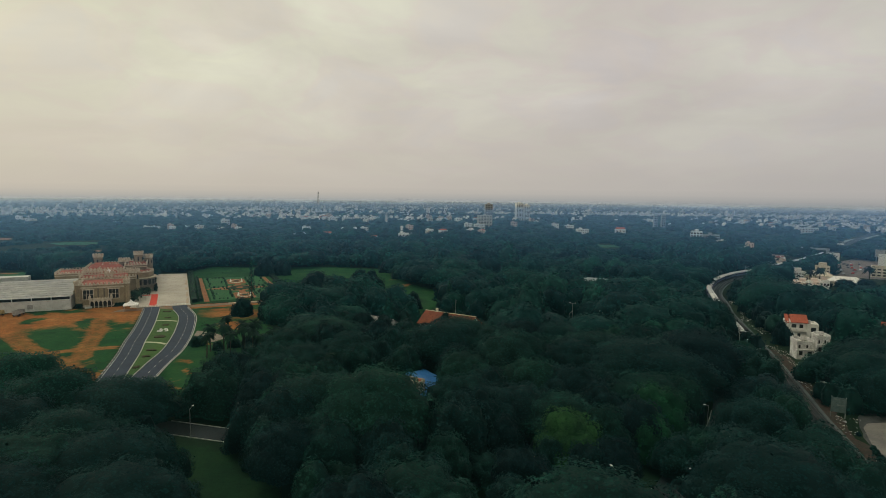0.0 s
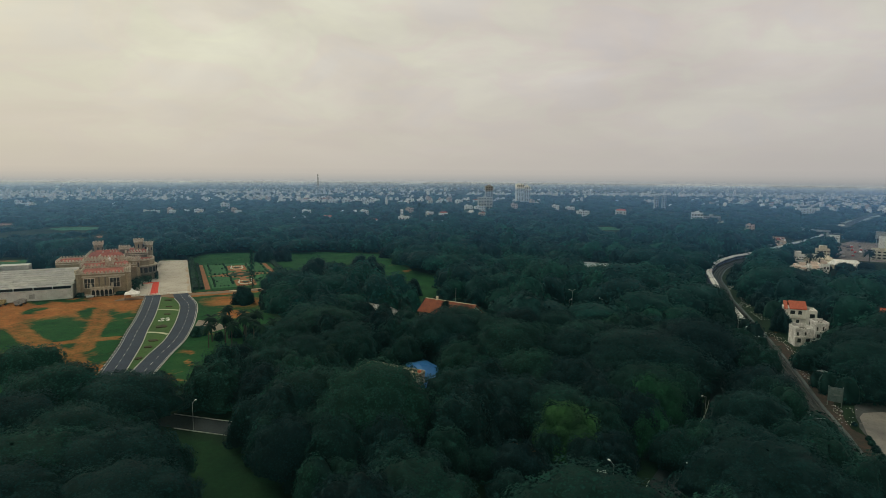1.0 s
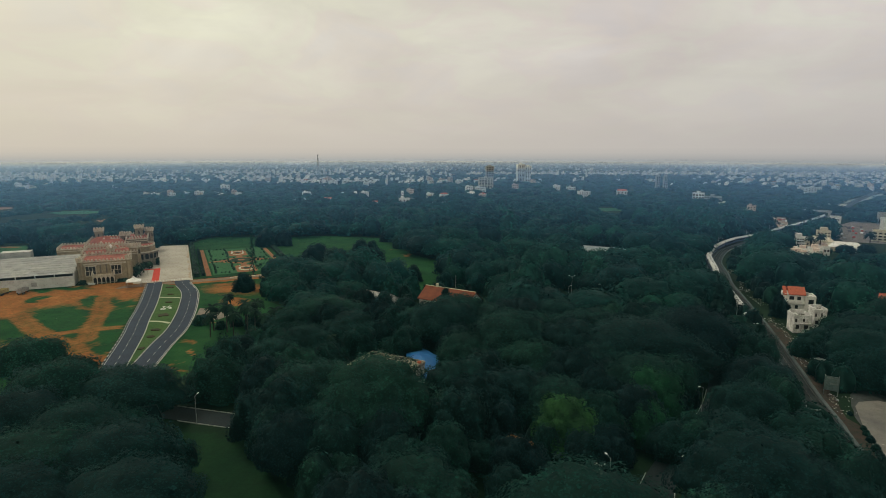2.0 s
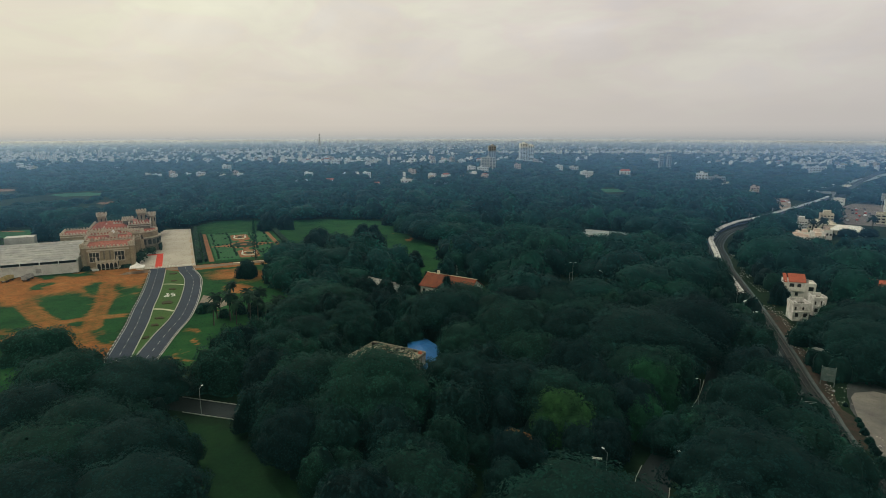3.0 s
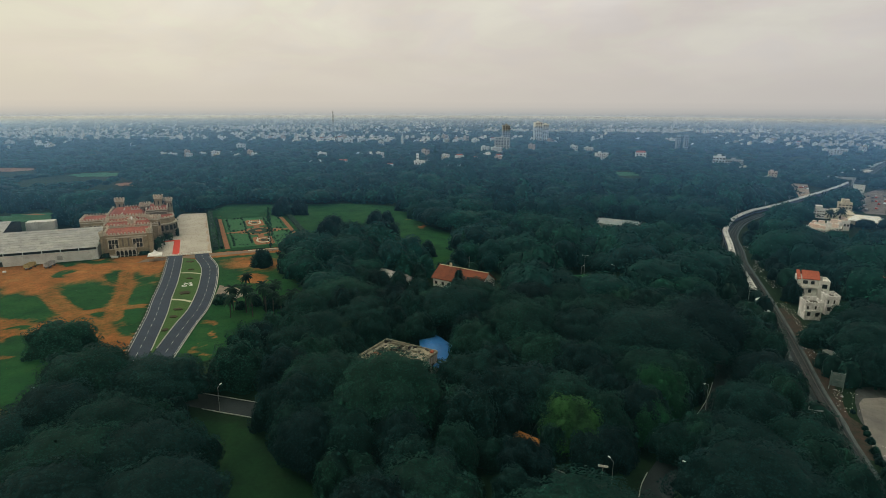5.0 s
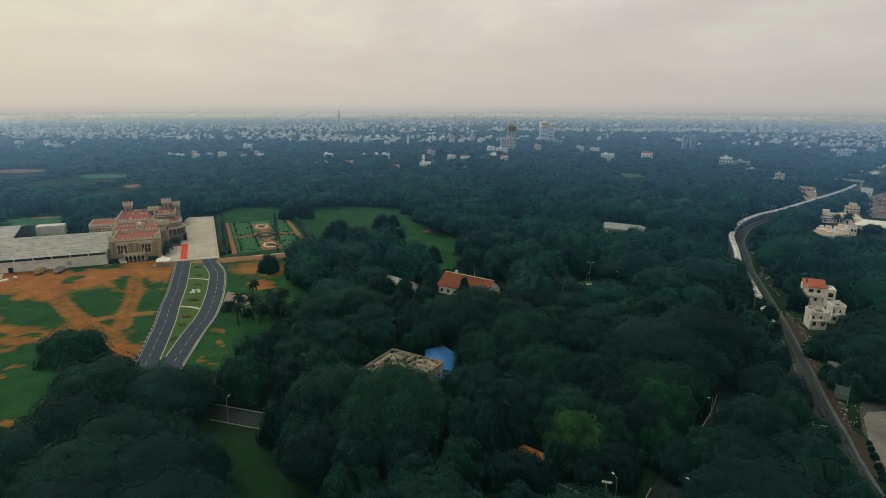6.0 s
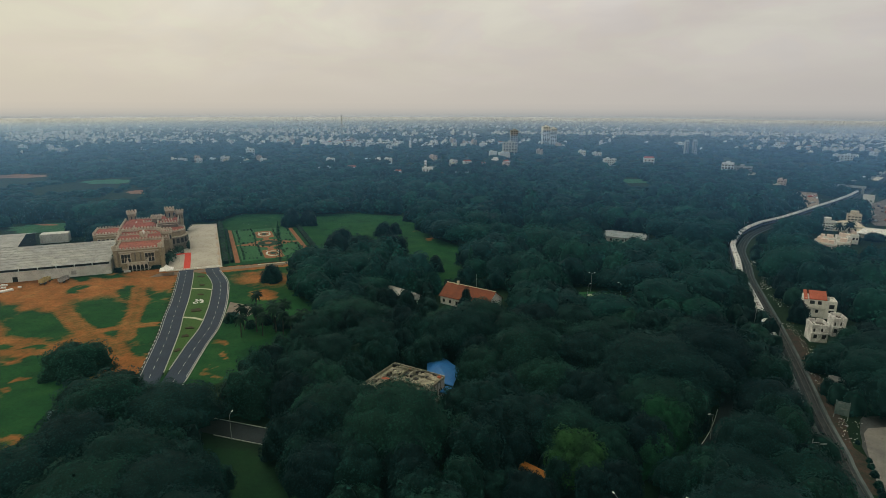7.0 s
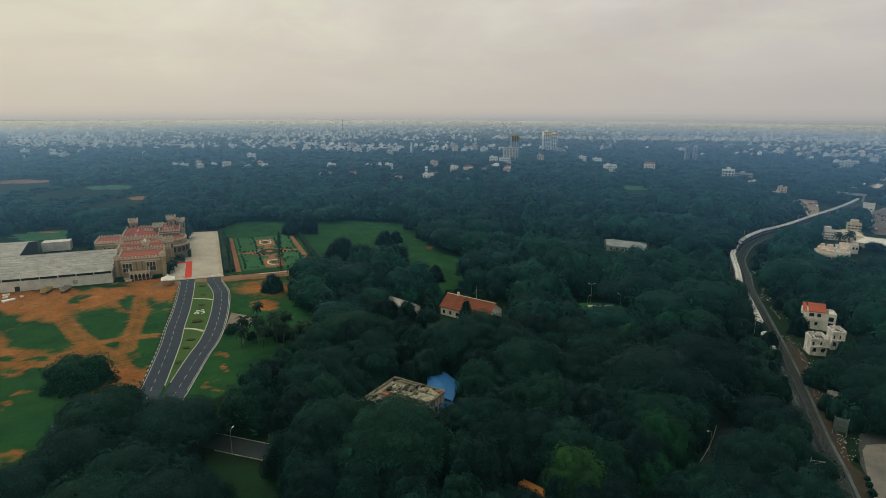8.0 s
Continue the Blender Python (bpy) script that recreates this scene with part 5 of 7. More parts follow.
def woods(name, label, places, kinds, leaf, smin=0.8, smax=1.15, body=None):
    """Many trees too far off to count, as one mass of crowns."""
    g = np.random.default_rng(len(places))
    vs, fs, ins, ns, base = [], [], [], [], 0
    pick = g.integers(0, len(kinds), len(places))
    for k, (v, f, inner, ways) in enumerate(kinds):
        q = places[pick == k]
        n = len(q)
        a, s = g.uniform(0, 6.283, n), g.uniform(smin, smax, n)
        zz = s * g.uniform(0.8, 1.2, n)
        c, d = np.cos(a) * s, np.sin(a) * s
        w = np.stack((v[None, :, 0] * c[:, None] - v[None, :, 1] * d[:, None] + q[:, :1], v[None, :, 0] * d[:, None] + v[None, :, 1] * c[:, None] + q[:, 1:2], v[None, :, 2] * zz[:, None]), -1)
        vs.append(w.reshape(-1, 3))
        fs.append((f[None] + (np.arange(n) * len(v))[:, None, None]).reshape(-1, 3) + base)
        ins.append(np.tile(inner, n))
        ca, sa, one = np.cos(a)[:, None], np.sin(a)[:, None], np.ones((n, 1))
        ns.append(np.stack((ways[None, :, 0] * ca - ways[None, :, 1] * sa, ways[None, :, 0] * sa + ways[None, :, 1] * ca, ways[None, :, 2] * one), -1).reshape(-1, 3))
        base += n * len(v)
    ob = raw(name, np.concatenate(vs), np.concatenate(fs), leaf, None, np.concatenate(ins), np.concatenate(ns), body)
    tint = np.concatenate([np.repeat(g.uniform(0, 1, int((pick == k).sum())), len(v)) for k, (v, *_) in enumerate(kinds)])
    ob.data.attributes.new("tint", "FLOAT", "POINT").data.foreach_set("value", tint.astype(np.float32))
    return tagged(ob, label, "woods", kind="stuff")


low_kinds = [crown_arrays(80 + k, 95, R, H, 6, 0.58, 0.9, 9, 5) for k, (R, H) in enumerate(((4.2, 7.0), (3.4, 8.0), (5.0, 6.0)))]
woods("undergrowth", "shrubs and saplings filling the gaps between park trees", scatter(82, 300, 1250, 5.6, 31, r=1.5), low_kinds, LEAF)
woods("undergrowth", "low shrubs along the edges of the park woods", scatter(300, 452, 480, 7.0, 33, r=1.5), low_kinds, LEAF_MID_HAZED)
MID = scatter(NEAR_EDGE, 440, 900, 9.0, 5, r=5)
MID = MID[near_line(TRACK_EAST[::2].tolist(), MID[:, 0], MID[:, 1]) > np.where(MID[:, 1] < 250, 21.0, 15.5)]
mid_kinds = [crown_arrays(20 + k, n, R, H, lob, 0.78, fl, 16, 8, 0.26) for k, (R, H, fl, lob, n) in enumerate(((10.5, 13.5, 0.62, 18, 850), (7, 13, 0.8, 12, 460), (13.5, 14.5, 0.55, 24, 1200), (6, 11, 0.85, 11, 360), (8.5, 16, 0.75, 14, 640)))]
woods("mid_woods", "dense dark green park woods behind the palace grounds", np.array([p for p in MID if p[1] < 300 + 40 * math.sin(p[0] * 0.05)]), mid_kinds, LEAF_MID_HAZED, 0.7, 1.15, CROWN_SHADE_FAR)
woods("mid_woods", "dense woods in front of the city, haze tint in their green", np.array([p for p in MID if p[1] >= 300 + 40 * math.sin(p[0] * 0.05)]), mid_kinds, LEAF_FAR_HAZED, 0.7, 1.15, CROWN_SHADE_FAR)
far_kinds = [crown_arrays(40 + k, 190, R, H, 9, 1.6, fl, 8, 4, 0.28) for k, (R, H, fl) in enumerate(((10.5, 12, 0.7), (7.5, 14, 0.85), (13.5, 13, 0.65), (9, 16, 0.85)))]
FAR = scatter(440, 820, 2300, 10.4, 6)


def before_fields(q):
    """Marks the trees between the camera and a far clearing, which would hide it."""
    low = np.zeros(len(q), bool)
    for cx, cy, rx, ry in FIELDS_FAR:
        low |= (np.abs(q[:, 0] / q[:, 1] - cx / cy) < 1.15 * rx / cy) & (q[:, 1] < cy) & (q[:, 1] > cy - ry - 190)
    return low


LOW = before_fields(FAR)
# flattened to fit the camera's view of the clearings
woods("far_woods", "far woods flattened to keep the clearings behind in view", FAR[LOW], [(v * (0.9, 0.9, 0.42), *rest) for v, *rest in far_kinds], LEAF_FAR_HAZED, 0.6, 1.0, CROWN_SHADE_FAR)
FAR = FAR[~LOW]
woods("far_woods", "distant dark woods stretching to the city", FAR[FAR[:, 1] < 600], far_kinds, LEAF_FAR_HAZED, 0.65, 1.15, CROWN_SHADE_FAR)
woods("far_woods", "low distant woods at the edge of the city", FAR[FAR[:, 1] >= 600], [(v * (1, 1, 0.7), *rest) for v, *rest in far_kinds], LEAF_FAR_HAZED, 0.6, 1.05, CROWN_SHADE_FAR)


# ---- city ----
def city_density(x, y):
    """Where the houses stand thick: belts across the view, with wooded belts between them."""
    belt = 0.75 * lumps(x * 0.4, y, 330, 3) + 0.45 * lumps(x, y, 90, 9)
    east = np.clip(x / np.maximum(y, 1) - 0.25, 0, 0.5)
    return belt + np.clip((y - 1060) / 600, -0.5, 0.5) + 0.15 * east * np.clip((y - 1050) / 150, -1, 1)


def city_mass():
    """Woods and pale blocks out to the horizon."""
    g = np.random.default_rng(11)
    tiny = [crown_arrays(60 + k, 12, R, H, 5, 2.6, 0.8, 6, 4) for k, (R, H) in enumerate(((11, 8), (13, 8.5), (9, 10)))]
    woods("city_trees", "tree cover between the houses of the near city", scatter(810, 1750, 3900, 12.0, 8, tries=6), [(v * (1, 1, 0.8), *rest) for v, *rest in tiny], LEAF_FAR_HAZED, 0.7, 1.2, CROWN_SHADE_FAR)
    woods("horizon_trees", "tree cover between the houses of the far city", scatter(1750, 3500, 1900, 20.0, 9, tries=4), [(v * (1.6, 1.6, 0.75), *rest) for v, *rest in tiny], LEAF_FAR_HAZED, 0.8, 1.3, CROWN_SHADE_FAR)
    y = np.concatenate((np.sqrt(g.uniform(880 ** 2, 1900 ** 2, 8200)), np.sqrt(g.uniform(1900 ** 2, 3480 ** 2, 9500))))
    x = g.uniform(-1, 1, len(y)) * (0.84 * y + 30)
    dense = city_density(x, y)
    ok = dense > g.uniform(0.25, 1.55, len(y))
    x, y = x[ok], y[ok]
    n = len(x)
    w, d, h = g.uniform(5, 10.5, n), g.uniform(5, 9, n), g.choice((8, 9.5, 11, 13, 16, 24), n, p=(0.25, 0.28, 0.24, 0.15, 0.06, 0.02)) * g.uniform(0.62, 0.9, n)
    a = g.uniform(-0.35, 0.35, n) + 0.3
    cube = np.array([(sx, sy, z) for z in (0, 1) for sx, sy in ((-1, -1), (1, -1), (1, 1), (-1, 1))], float)
    f = np.array(((4, 5, 6, 7), (0, 1, 5, 4), (1, 2, 6, 5), (2, 3, 7, 6), (3, 0, 4, 7)))
    # each house has a body, a floor band and a smaller upper storey
    vs, qs, base = [], [], 0
    for kw, z0, z1, sh in ((1.0, 0.0, 0.72, 0.0), (0.62, 0.7, 1.0, 0.16), (1.06, 0.36, 0.40, 0.0)):
        lx, ly = cube[None, :, 0] * w[:, None] * kw / 2 + sh * w[:, None], cube[None, :, 1] * d[:, None] * kw / 2
        z = np.where(cube[None, :, 2] > 0, z1, z0) * h[:, None]
        v = np.stack((lx * np.cos(a)[:, None] - ly * np.sin(a)[:, None] + x[:, None], lx * np.sin(a)[:, None] + ly * np.cos(a)[:, None] + y[:, None], z), -1)
        vs.append(v.reshape(-1, 3))
        qs.append((f[None] + (np.arange(n) * 8)[:, None, None]).reshape(-1, 4) + base)
        base += n * 8
    ob = raw("far_city_blocks", np.concatenate(vs), np.concatenate(qs), pbr("city_plaster", (0.82, 0.79, 0.75), 0.8, (0.56, 0.53, 0.50), scale=0.05, fine=0.4, var=0.2, bump=0, island=0.3))
    tagged(ob, "countless pale low houses of the hazy far city", "city", kind="stuff")


city_mass()


def house_kind(w, d, storeys, wall, seed, roof=None, label="pale flat-roofed city house among trees"):
    """A flat-roofed house: walls, floor bands, parapet, stair head, windows."""
    g = random.Random(seed)
    t = thing("house", label, "house", group="city houses")
    h = storeys * 3.2
    bm = bmesh.new()
    box(bm, -w / 2, w / 2, -d / 2, d / 2, 0, h)
    body = part("wall", bm, wall, t)
    bm = bmesh.new()
    box(bm, -w / 2 - 0.3, w / 2 + 0.3, -d / 2 - 0.3, d / 2 + 0.3, h, h + 0.2)
    crenels(bm, rect(-w / 2, w / 2, -d / 2, d / 2), h + 0.2, w=3, gap=0.05, h=0.3, t=0.25, wall=0.6)
    part("parapet", bm, wall, t)
    if roof:
        bm = bmesh.new()
        a = [bm.verts.new(c) for c in ((-w / 2, -d / 2, h + 0.5), (w / 2, -d / 2, h + 0.5), (w / 2, d / 2, h + 0.5), (-w / 2, d / 2, h + 0.5), (-w / 2 + 1, 0, h + 3), (w / 2 - 1, 0, h + 3))]
        for f in ((0, 1, 5, 4), (1, 2, 5), (2, 3, 4, 5), (3, 0, 4), (3, 2, 1, 0)):
            bm.faces.new([a[i] for i in f])
        part("roof", bm, roof, t)
    else:
        bm = bmesh.new()
        x = g.uniform(-w / 4, w / 4)
        box(bm, x - 1.8, x + 1.8, 0, d / 2 - 0.4, h + 0.2, h + 2.8)
        part("stair_head", bm, wall, t)
        bm = bmesh.new()
        tube(bm, (x + 3, -d / 5, h + 0.2), (x + 3, -d / 5, h + 1.9), 0.8, 0.8, 8)
        part("water_tank", bm, BLACKPAINT if g.random() < 0.6 else WHITE, t)
    for s in range(storeys):
        n = max(2, int(w / 3.4))
        for k in range(n):
            x = -w / 2 + (k + 0.5) * w / n
            bm = bmesh.new()
            box(bm, x - 0.75, x + 0.75, -d / 2 - 0.06, -d / 2 + 0.05, s * 3.2 + 1.0, s * 3.2 + 2.4)
            part("window", bm, GLASS, body)
        bm = bmesh.new()
        box(bm, -w / 2 - 0.05, w / 2 + 0.05, -d / 2 - 0.7, -d / 2 + 0.05, s * 3.2 + 2.55, s * 3.2 + 2.7)
        part("sunshade", bm, wall, t)
    return t


HOUSES = [house_kind(13, 10, 3, WHITE, 1), house_kind(10, 9, 2, CREAM, 2), house_kind(18, 11, 3, WHITE, 3), house_kind(11, 10, 4, PINK, 4, label="pinkish plastered city house with flat roof"),
          house_kind(12, 9, 2, WHITE, 5, TILE_RED, "white house under a red tiled roof"), house_kind(20, 11, 2, GREYWALL, 6, label="low grey concrete city house among trees")]
HUSED = [0] * len(HOUSES)


def settle(k, x, y, s=1.0, turn=None):
    m = pose(x, y, 0, 0, 0, random.uniform(5, 45) if turn is None else turn)
    o = HOUSES[k] if HUSED[k] == 0 else copy_thing(HOUSES[k], m)
    o.matrix_world = m @ Matrix.Diagonal((s, s, s, 1))
    HUSED[k] += 1


NEAR_HOUSES = ((0, -69, 738, 1.05, 8), (4, -174, 765, 1.05, 15), (5, -211, 770, 0.9, 5), (4, -109, 752, 0.7, 20), (4, -48, 730, 0.6, 20), (5, -25, 740, 0.9, -5), (1, -263, 768, 0.7, 30), (2, -460, 864, 0.7, 30), (0, -432, 860, 0.75, 25), (2, -408, 898, 0.75, 20), (3, -445, 880, 0.75, 20), (1, -478, 872, 0.8, 20), (0, -420, 880, 0.7, 28), (1, -395, 872, 0.8, 15), (0, -376, 884, 0.75, 22), (1, -362, 870, 0.8, 30), (3, -350, 892, 0.75, 18), (0, -338, 878, 0.7, 24), (1, -492, 888, 0.8, 24), (4, -385, 900, 0.7, 20))
FAR_HOUSES = ((0, -414, 1015, 1.1, 30), (3, 102, 1030, 1.0, 0), (2, 39, 1000, 1.0, 10), (0, 20, 1020, 1.0, 10), (0, 179, 1050, 1.0, -10), (2, 200, 1025, 0.9, -10), (1, 338, 742, 0.9, -20), (3, 331, 655, 0.8, -25), (1, 322, 650, 0.8, -25), (0, 589, 1000, 1.1, -20), (2, 612, 1005, 1.1, -20), (4, 262, 926, 1.3, -10))
for k, x, y, s, turn in NEAR_HOUSES + FAR_HOUSES:
    settle(k, x, y, s, turn)
g = np.random.default_rng(17)
yy = np.sqrt(g.uniform(800 ** 2, 1350 ** 2, 900))
xx = g.uniform(-0.84, 0.84, 900) * yy
thick = city_density(xx, yy)
for x, y in list(zip(xx[thick > 0.3], yy[thick > 0.3]))[:150]:
    settle(int(g.choice(6, p=(0.32, 0.2, 0.2, 0.12, 0.1, 0.06))), float(x), float(y), float(g.uniform(0.55, 1.0)))


def slab_block(x, y, w, d, h, turn, wall, label, bays, storeys, name="apartment_block", base=0.0):
    """A tall block with floors, balconies and windows."""
    t = thing(name, label, "building", pose(x, y, base, 0, 0, turn))
    bm = bmesh.new()
    box(bm, -w / 2, w / 2, -d / 2, d / 2, 0, h)
    body = part("wall", bm, wall, t)
    bm = bmesh.new()
    crenels(bm, rect(-w / 2, w / 2, -d / 2, d / 2), h, w=3, gap=0.05, h=0.4, t=0.3, wall=0.7)
    box(bm, -2.5, 2.5, -2.5, 2.5, h, h + 3.5)
    part("roof", bm, wall, t)
    dz = h / storeys
    for s in range(storeys):
        bm = bmesh.new()
        box(bm, -w / 2 - 0.2, w / 2 + 0.2, -d / 2 - 1.1, -d / 2 + 0.05, s * dz - 0.1, s * dz + 0.12)
        part("balcony", bm, wall, body)
        for k in range(bays):
            bx = -w / 2 + (k + 0.5) * w / bays
            bm = bmesh.new()
            box(bm, bx - w / bays * 0.32, bx + w / bays * 0.32, -d / 2 - 0.05, -d / 2 + 0.1, s * dz + 0.8, s * dz + dz * 0.82)
            part("window", bm, GLASS, body)
    return t


slab_block(140, 1300, 16, 14, 43, 10, WHITE, "tall white apartment tower above the trees", 4, 15)
slab_block(157, 1306, 13, 12, 39, 10, WHITE, "tall white apartment tower above the trees", 3, 13)
slab_block(60, 1100, 14, 12, 43, 5, GREYWALL, "grey tower block under construction", 3, 12)
slab_block(52, 1085, 26, 12, 22, 5, CREAM, "cream mid-rise apartment block beside a grey tower", 5, 8)
slab_block(331, 800, 15, 14, 14, -22, WHITE, "cream four-storey building with flat roof", 4, 4)
slab_block(350, 800, 24, 12, 9.5, -22, GREYWALL, "long concrete-framed building with open floors", 9, 4)
slab_block(372, 1085, 7, 7, 26, 0, GREYWALL, "slender dark grey block above the trees", 2, 8)
slab_block(388, 1090, 7, 7, 26, 0, GREYWALL, "slender dark grey block above the trees", 2, 8)


def lattice_mast(x, y, h):
    t = thing("lattice_mast", "tall slender steel lattice communication mast", "mast", pose(x, y, 0))
    for sx, sy in ((-1, -1), (1, -1), (1, 1), (-1, 1)):
        bm = bmesh.new()
        tube(bm, (3.2 * sx, 3.2 * sy, 0), (0.7 * sx, 0.7 * sy, h), 0.35, 0.22, 5)
        part("leg", bm, METAL, t)
    for k in range(12):
        z0, z1 = h * k / 12, h * (k + 1) / 12
        r0, r1 = 3.2 - 2.5 * k / 12, 3.2 - 2.5 * (k + 1) / 12
        bm = bmesh.new()
        for s in (-1, 1):
            tube(bm, (-r0, s * r0, z0), (r1, s * r1, z1), 0.16, 0.16, 4)
            tube(bm, (r0, s * r0, z0), (-r1, s * r1, z1), 0.16, 0.16, 4)
        part("brace", bm, METAL, t)
    for z in (h * 0.5, h * 0.72, h * 0.88):
        bm = bmesh.new()
        prism(bm, ring(0, 0, 1.8, 10), z, z + 2.2)
        part("antenna", bm, WHITE, t)


lattice_mast(-348, 1434, 64)
lattice_mast(-72, 745, 20)


def water_tower(x, y, h):
    t = thing("water_tower", "hazy distant water tower with a wide tank", "water tower", pose(x, y, 0))
    bm = bmesh.new()
    tube(bm, (0, 0, 0), (0, 0, h - 10), 5.5, 5.0, 14)
    part("shaft", bm, GREYWALL, t)
    bm = bmesh.new()
    tube(bm, (0, 0, h - 11), (0, 0, h - 8), 5.5, 9.5, 16)
    tube(bm, (0, 0, h - 8), (0, 0, h), 9.5, 9.5, 16)
    part("tank", bm, GREYWALL, t)


water_tower(816, 1640, 32)


# ---- haze, imitated by tinted see-through sheets ----
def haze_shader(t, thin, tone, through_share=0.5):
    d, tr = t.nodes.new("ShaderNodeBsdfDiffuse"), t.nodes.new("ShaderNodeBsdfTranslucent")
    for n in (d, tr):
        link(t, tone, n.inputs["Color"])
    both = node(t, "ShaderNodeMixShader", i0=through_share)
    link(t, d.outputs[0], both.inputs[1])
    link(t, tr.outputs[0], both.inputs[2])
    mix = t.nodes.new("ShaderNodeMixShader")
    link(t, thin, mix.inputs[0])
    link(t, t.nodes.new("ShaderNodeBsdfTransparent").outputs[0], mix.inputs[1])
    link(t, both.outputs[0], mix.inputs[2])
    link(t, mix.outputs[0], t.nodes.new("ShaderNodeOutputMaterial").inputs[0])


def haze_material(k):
    """Imitates far-off haze with a tinted upright sheet: thinner towards its upper rim."""
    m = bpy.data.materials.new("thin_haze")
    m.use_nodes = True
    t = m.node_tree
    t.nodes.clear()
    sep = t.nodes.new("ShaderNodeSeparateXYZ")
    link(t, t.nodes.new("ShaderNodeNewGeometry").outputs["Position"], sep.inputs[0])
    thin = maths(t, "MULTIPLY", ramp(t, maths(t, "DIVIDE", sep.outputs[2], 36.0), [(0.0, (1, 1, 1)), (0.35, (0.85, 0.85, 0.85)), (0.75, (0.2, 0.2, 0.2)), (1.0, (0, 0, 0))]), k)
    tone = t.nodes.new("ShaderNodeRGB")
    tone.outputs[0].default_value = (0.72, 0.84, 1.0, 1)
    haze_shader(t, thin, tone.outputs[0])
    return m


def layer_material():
    """Imitates ground haze with a tinted sheet over the tree tops: thicker the further it stretches over the plain."""
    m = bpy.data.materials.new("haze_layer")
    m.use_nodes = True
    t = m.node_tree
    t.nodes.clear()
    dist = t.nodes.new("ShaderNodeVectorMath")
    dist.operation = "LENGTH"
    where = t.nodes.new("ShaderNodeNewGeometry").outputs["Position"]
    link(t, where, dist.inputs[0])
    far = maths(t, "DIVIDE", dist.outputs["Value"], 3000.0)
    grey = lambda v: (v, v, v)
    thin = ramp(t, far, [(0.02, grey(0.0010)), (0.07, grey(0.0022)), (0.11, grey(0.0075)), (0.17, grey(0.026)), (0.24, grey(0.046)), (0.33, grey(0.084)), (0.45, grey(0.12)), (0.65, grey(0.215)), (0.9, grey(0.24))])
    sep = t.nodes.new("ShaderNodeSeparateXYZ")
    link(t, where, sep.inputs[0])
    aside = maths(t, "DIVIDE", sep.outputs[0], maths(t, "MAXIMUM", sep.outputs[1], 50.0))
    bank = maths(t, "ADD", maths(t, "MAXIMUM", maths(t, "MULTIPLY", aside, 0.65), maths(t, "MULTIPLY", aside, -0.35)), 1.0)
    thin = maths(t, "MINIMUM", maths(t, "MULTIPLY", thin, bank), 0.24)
    # scattered light put into the sheet's colour: blue near, pale far
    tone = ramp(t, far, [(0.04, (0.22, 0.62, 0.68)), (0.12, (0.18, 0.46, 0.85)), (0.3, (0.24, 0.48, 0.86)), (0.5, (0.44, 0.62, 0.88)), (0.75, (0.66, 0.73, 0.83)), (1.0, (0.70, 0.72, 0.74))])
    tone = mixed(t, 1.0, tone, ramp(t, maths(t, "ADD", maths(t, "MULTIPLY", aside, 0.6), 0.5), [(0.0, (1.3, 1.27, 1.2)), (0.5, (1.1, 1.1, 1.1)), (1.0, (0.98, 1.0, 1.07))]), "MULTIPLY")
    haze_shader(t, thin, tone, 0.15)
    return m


def haze_layer(material, lift):
    r, a = np.geomspace(40, 3540, 40), np.radians(np.linspace(-75, 75, 40))
    R, A = np.meshgrid(r, a, indexing="ij")
    rise, fall = np.clip((R - 650) / 500, 0, 1), np.clip((R - 2000) / 1500, 0, 1)
    v = np.stack((R * np.sin(A), R * np.cos(A), (19.0 + lift + 12.0 * rise ** 2 * (3 - 2 * rise)) * (1 - 0.5 * fall)), -1).reshape(-1, 3)
    i = np.arange(len(r) * len(a)).reshape(len(r), len(a))
    f = np.stack((i[:-1, :-1], i[:-1, 1:], i[1:, 1:], i[1:, :-1]), -1).reshape(-1, 4)
    tagged(raw("backdrop_haze", v, f, material), "thin bluish see-through sheet imitating haze over woods and city", "haze", kind="structure")


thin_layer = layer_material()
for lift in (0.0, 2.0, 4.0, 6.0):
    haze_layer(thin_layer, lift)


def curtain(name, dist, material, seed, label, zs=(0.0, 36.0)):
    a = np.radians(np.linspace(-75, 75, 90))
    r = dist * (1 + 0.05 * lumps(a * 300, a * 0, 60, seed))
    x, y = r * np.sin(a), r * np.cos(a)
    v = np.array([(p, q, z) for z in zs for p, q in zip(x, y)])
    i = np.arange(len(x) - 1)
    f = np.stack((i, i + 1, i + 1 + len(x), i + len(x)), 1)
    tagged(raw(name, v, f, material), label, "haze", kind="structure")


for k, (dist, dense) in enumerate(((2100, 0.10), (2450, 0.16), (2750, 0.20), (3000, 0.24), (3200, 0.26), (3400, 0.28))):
    curtain("backdrop_haze", dist, haze_material(dense), 50 + k, "upright bluish see-through sheet imitating haze over the far city")


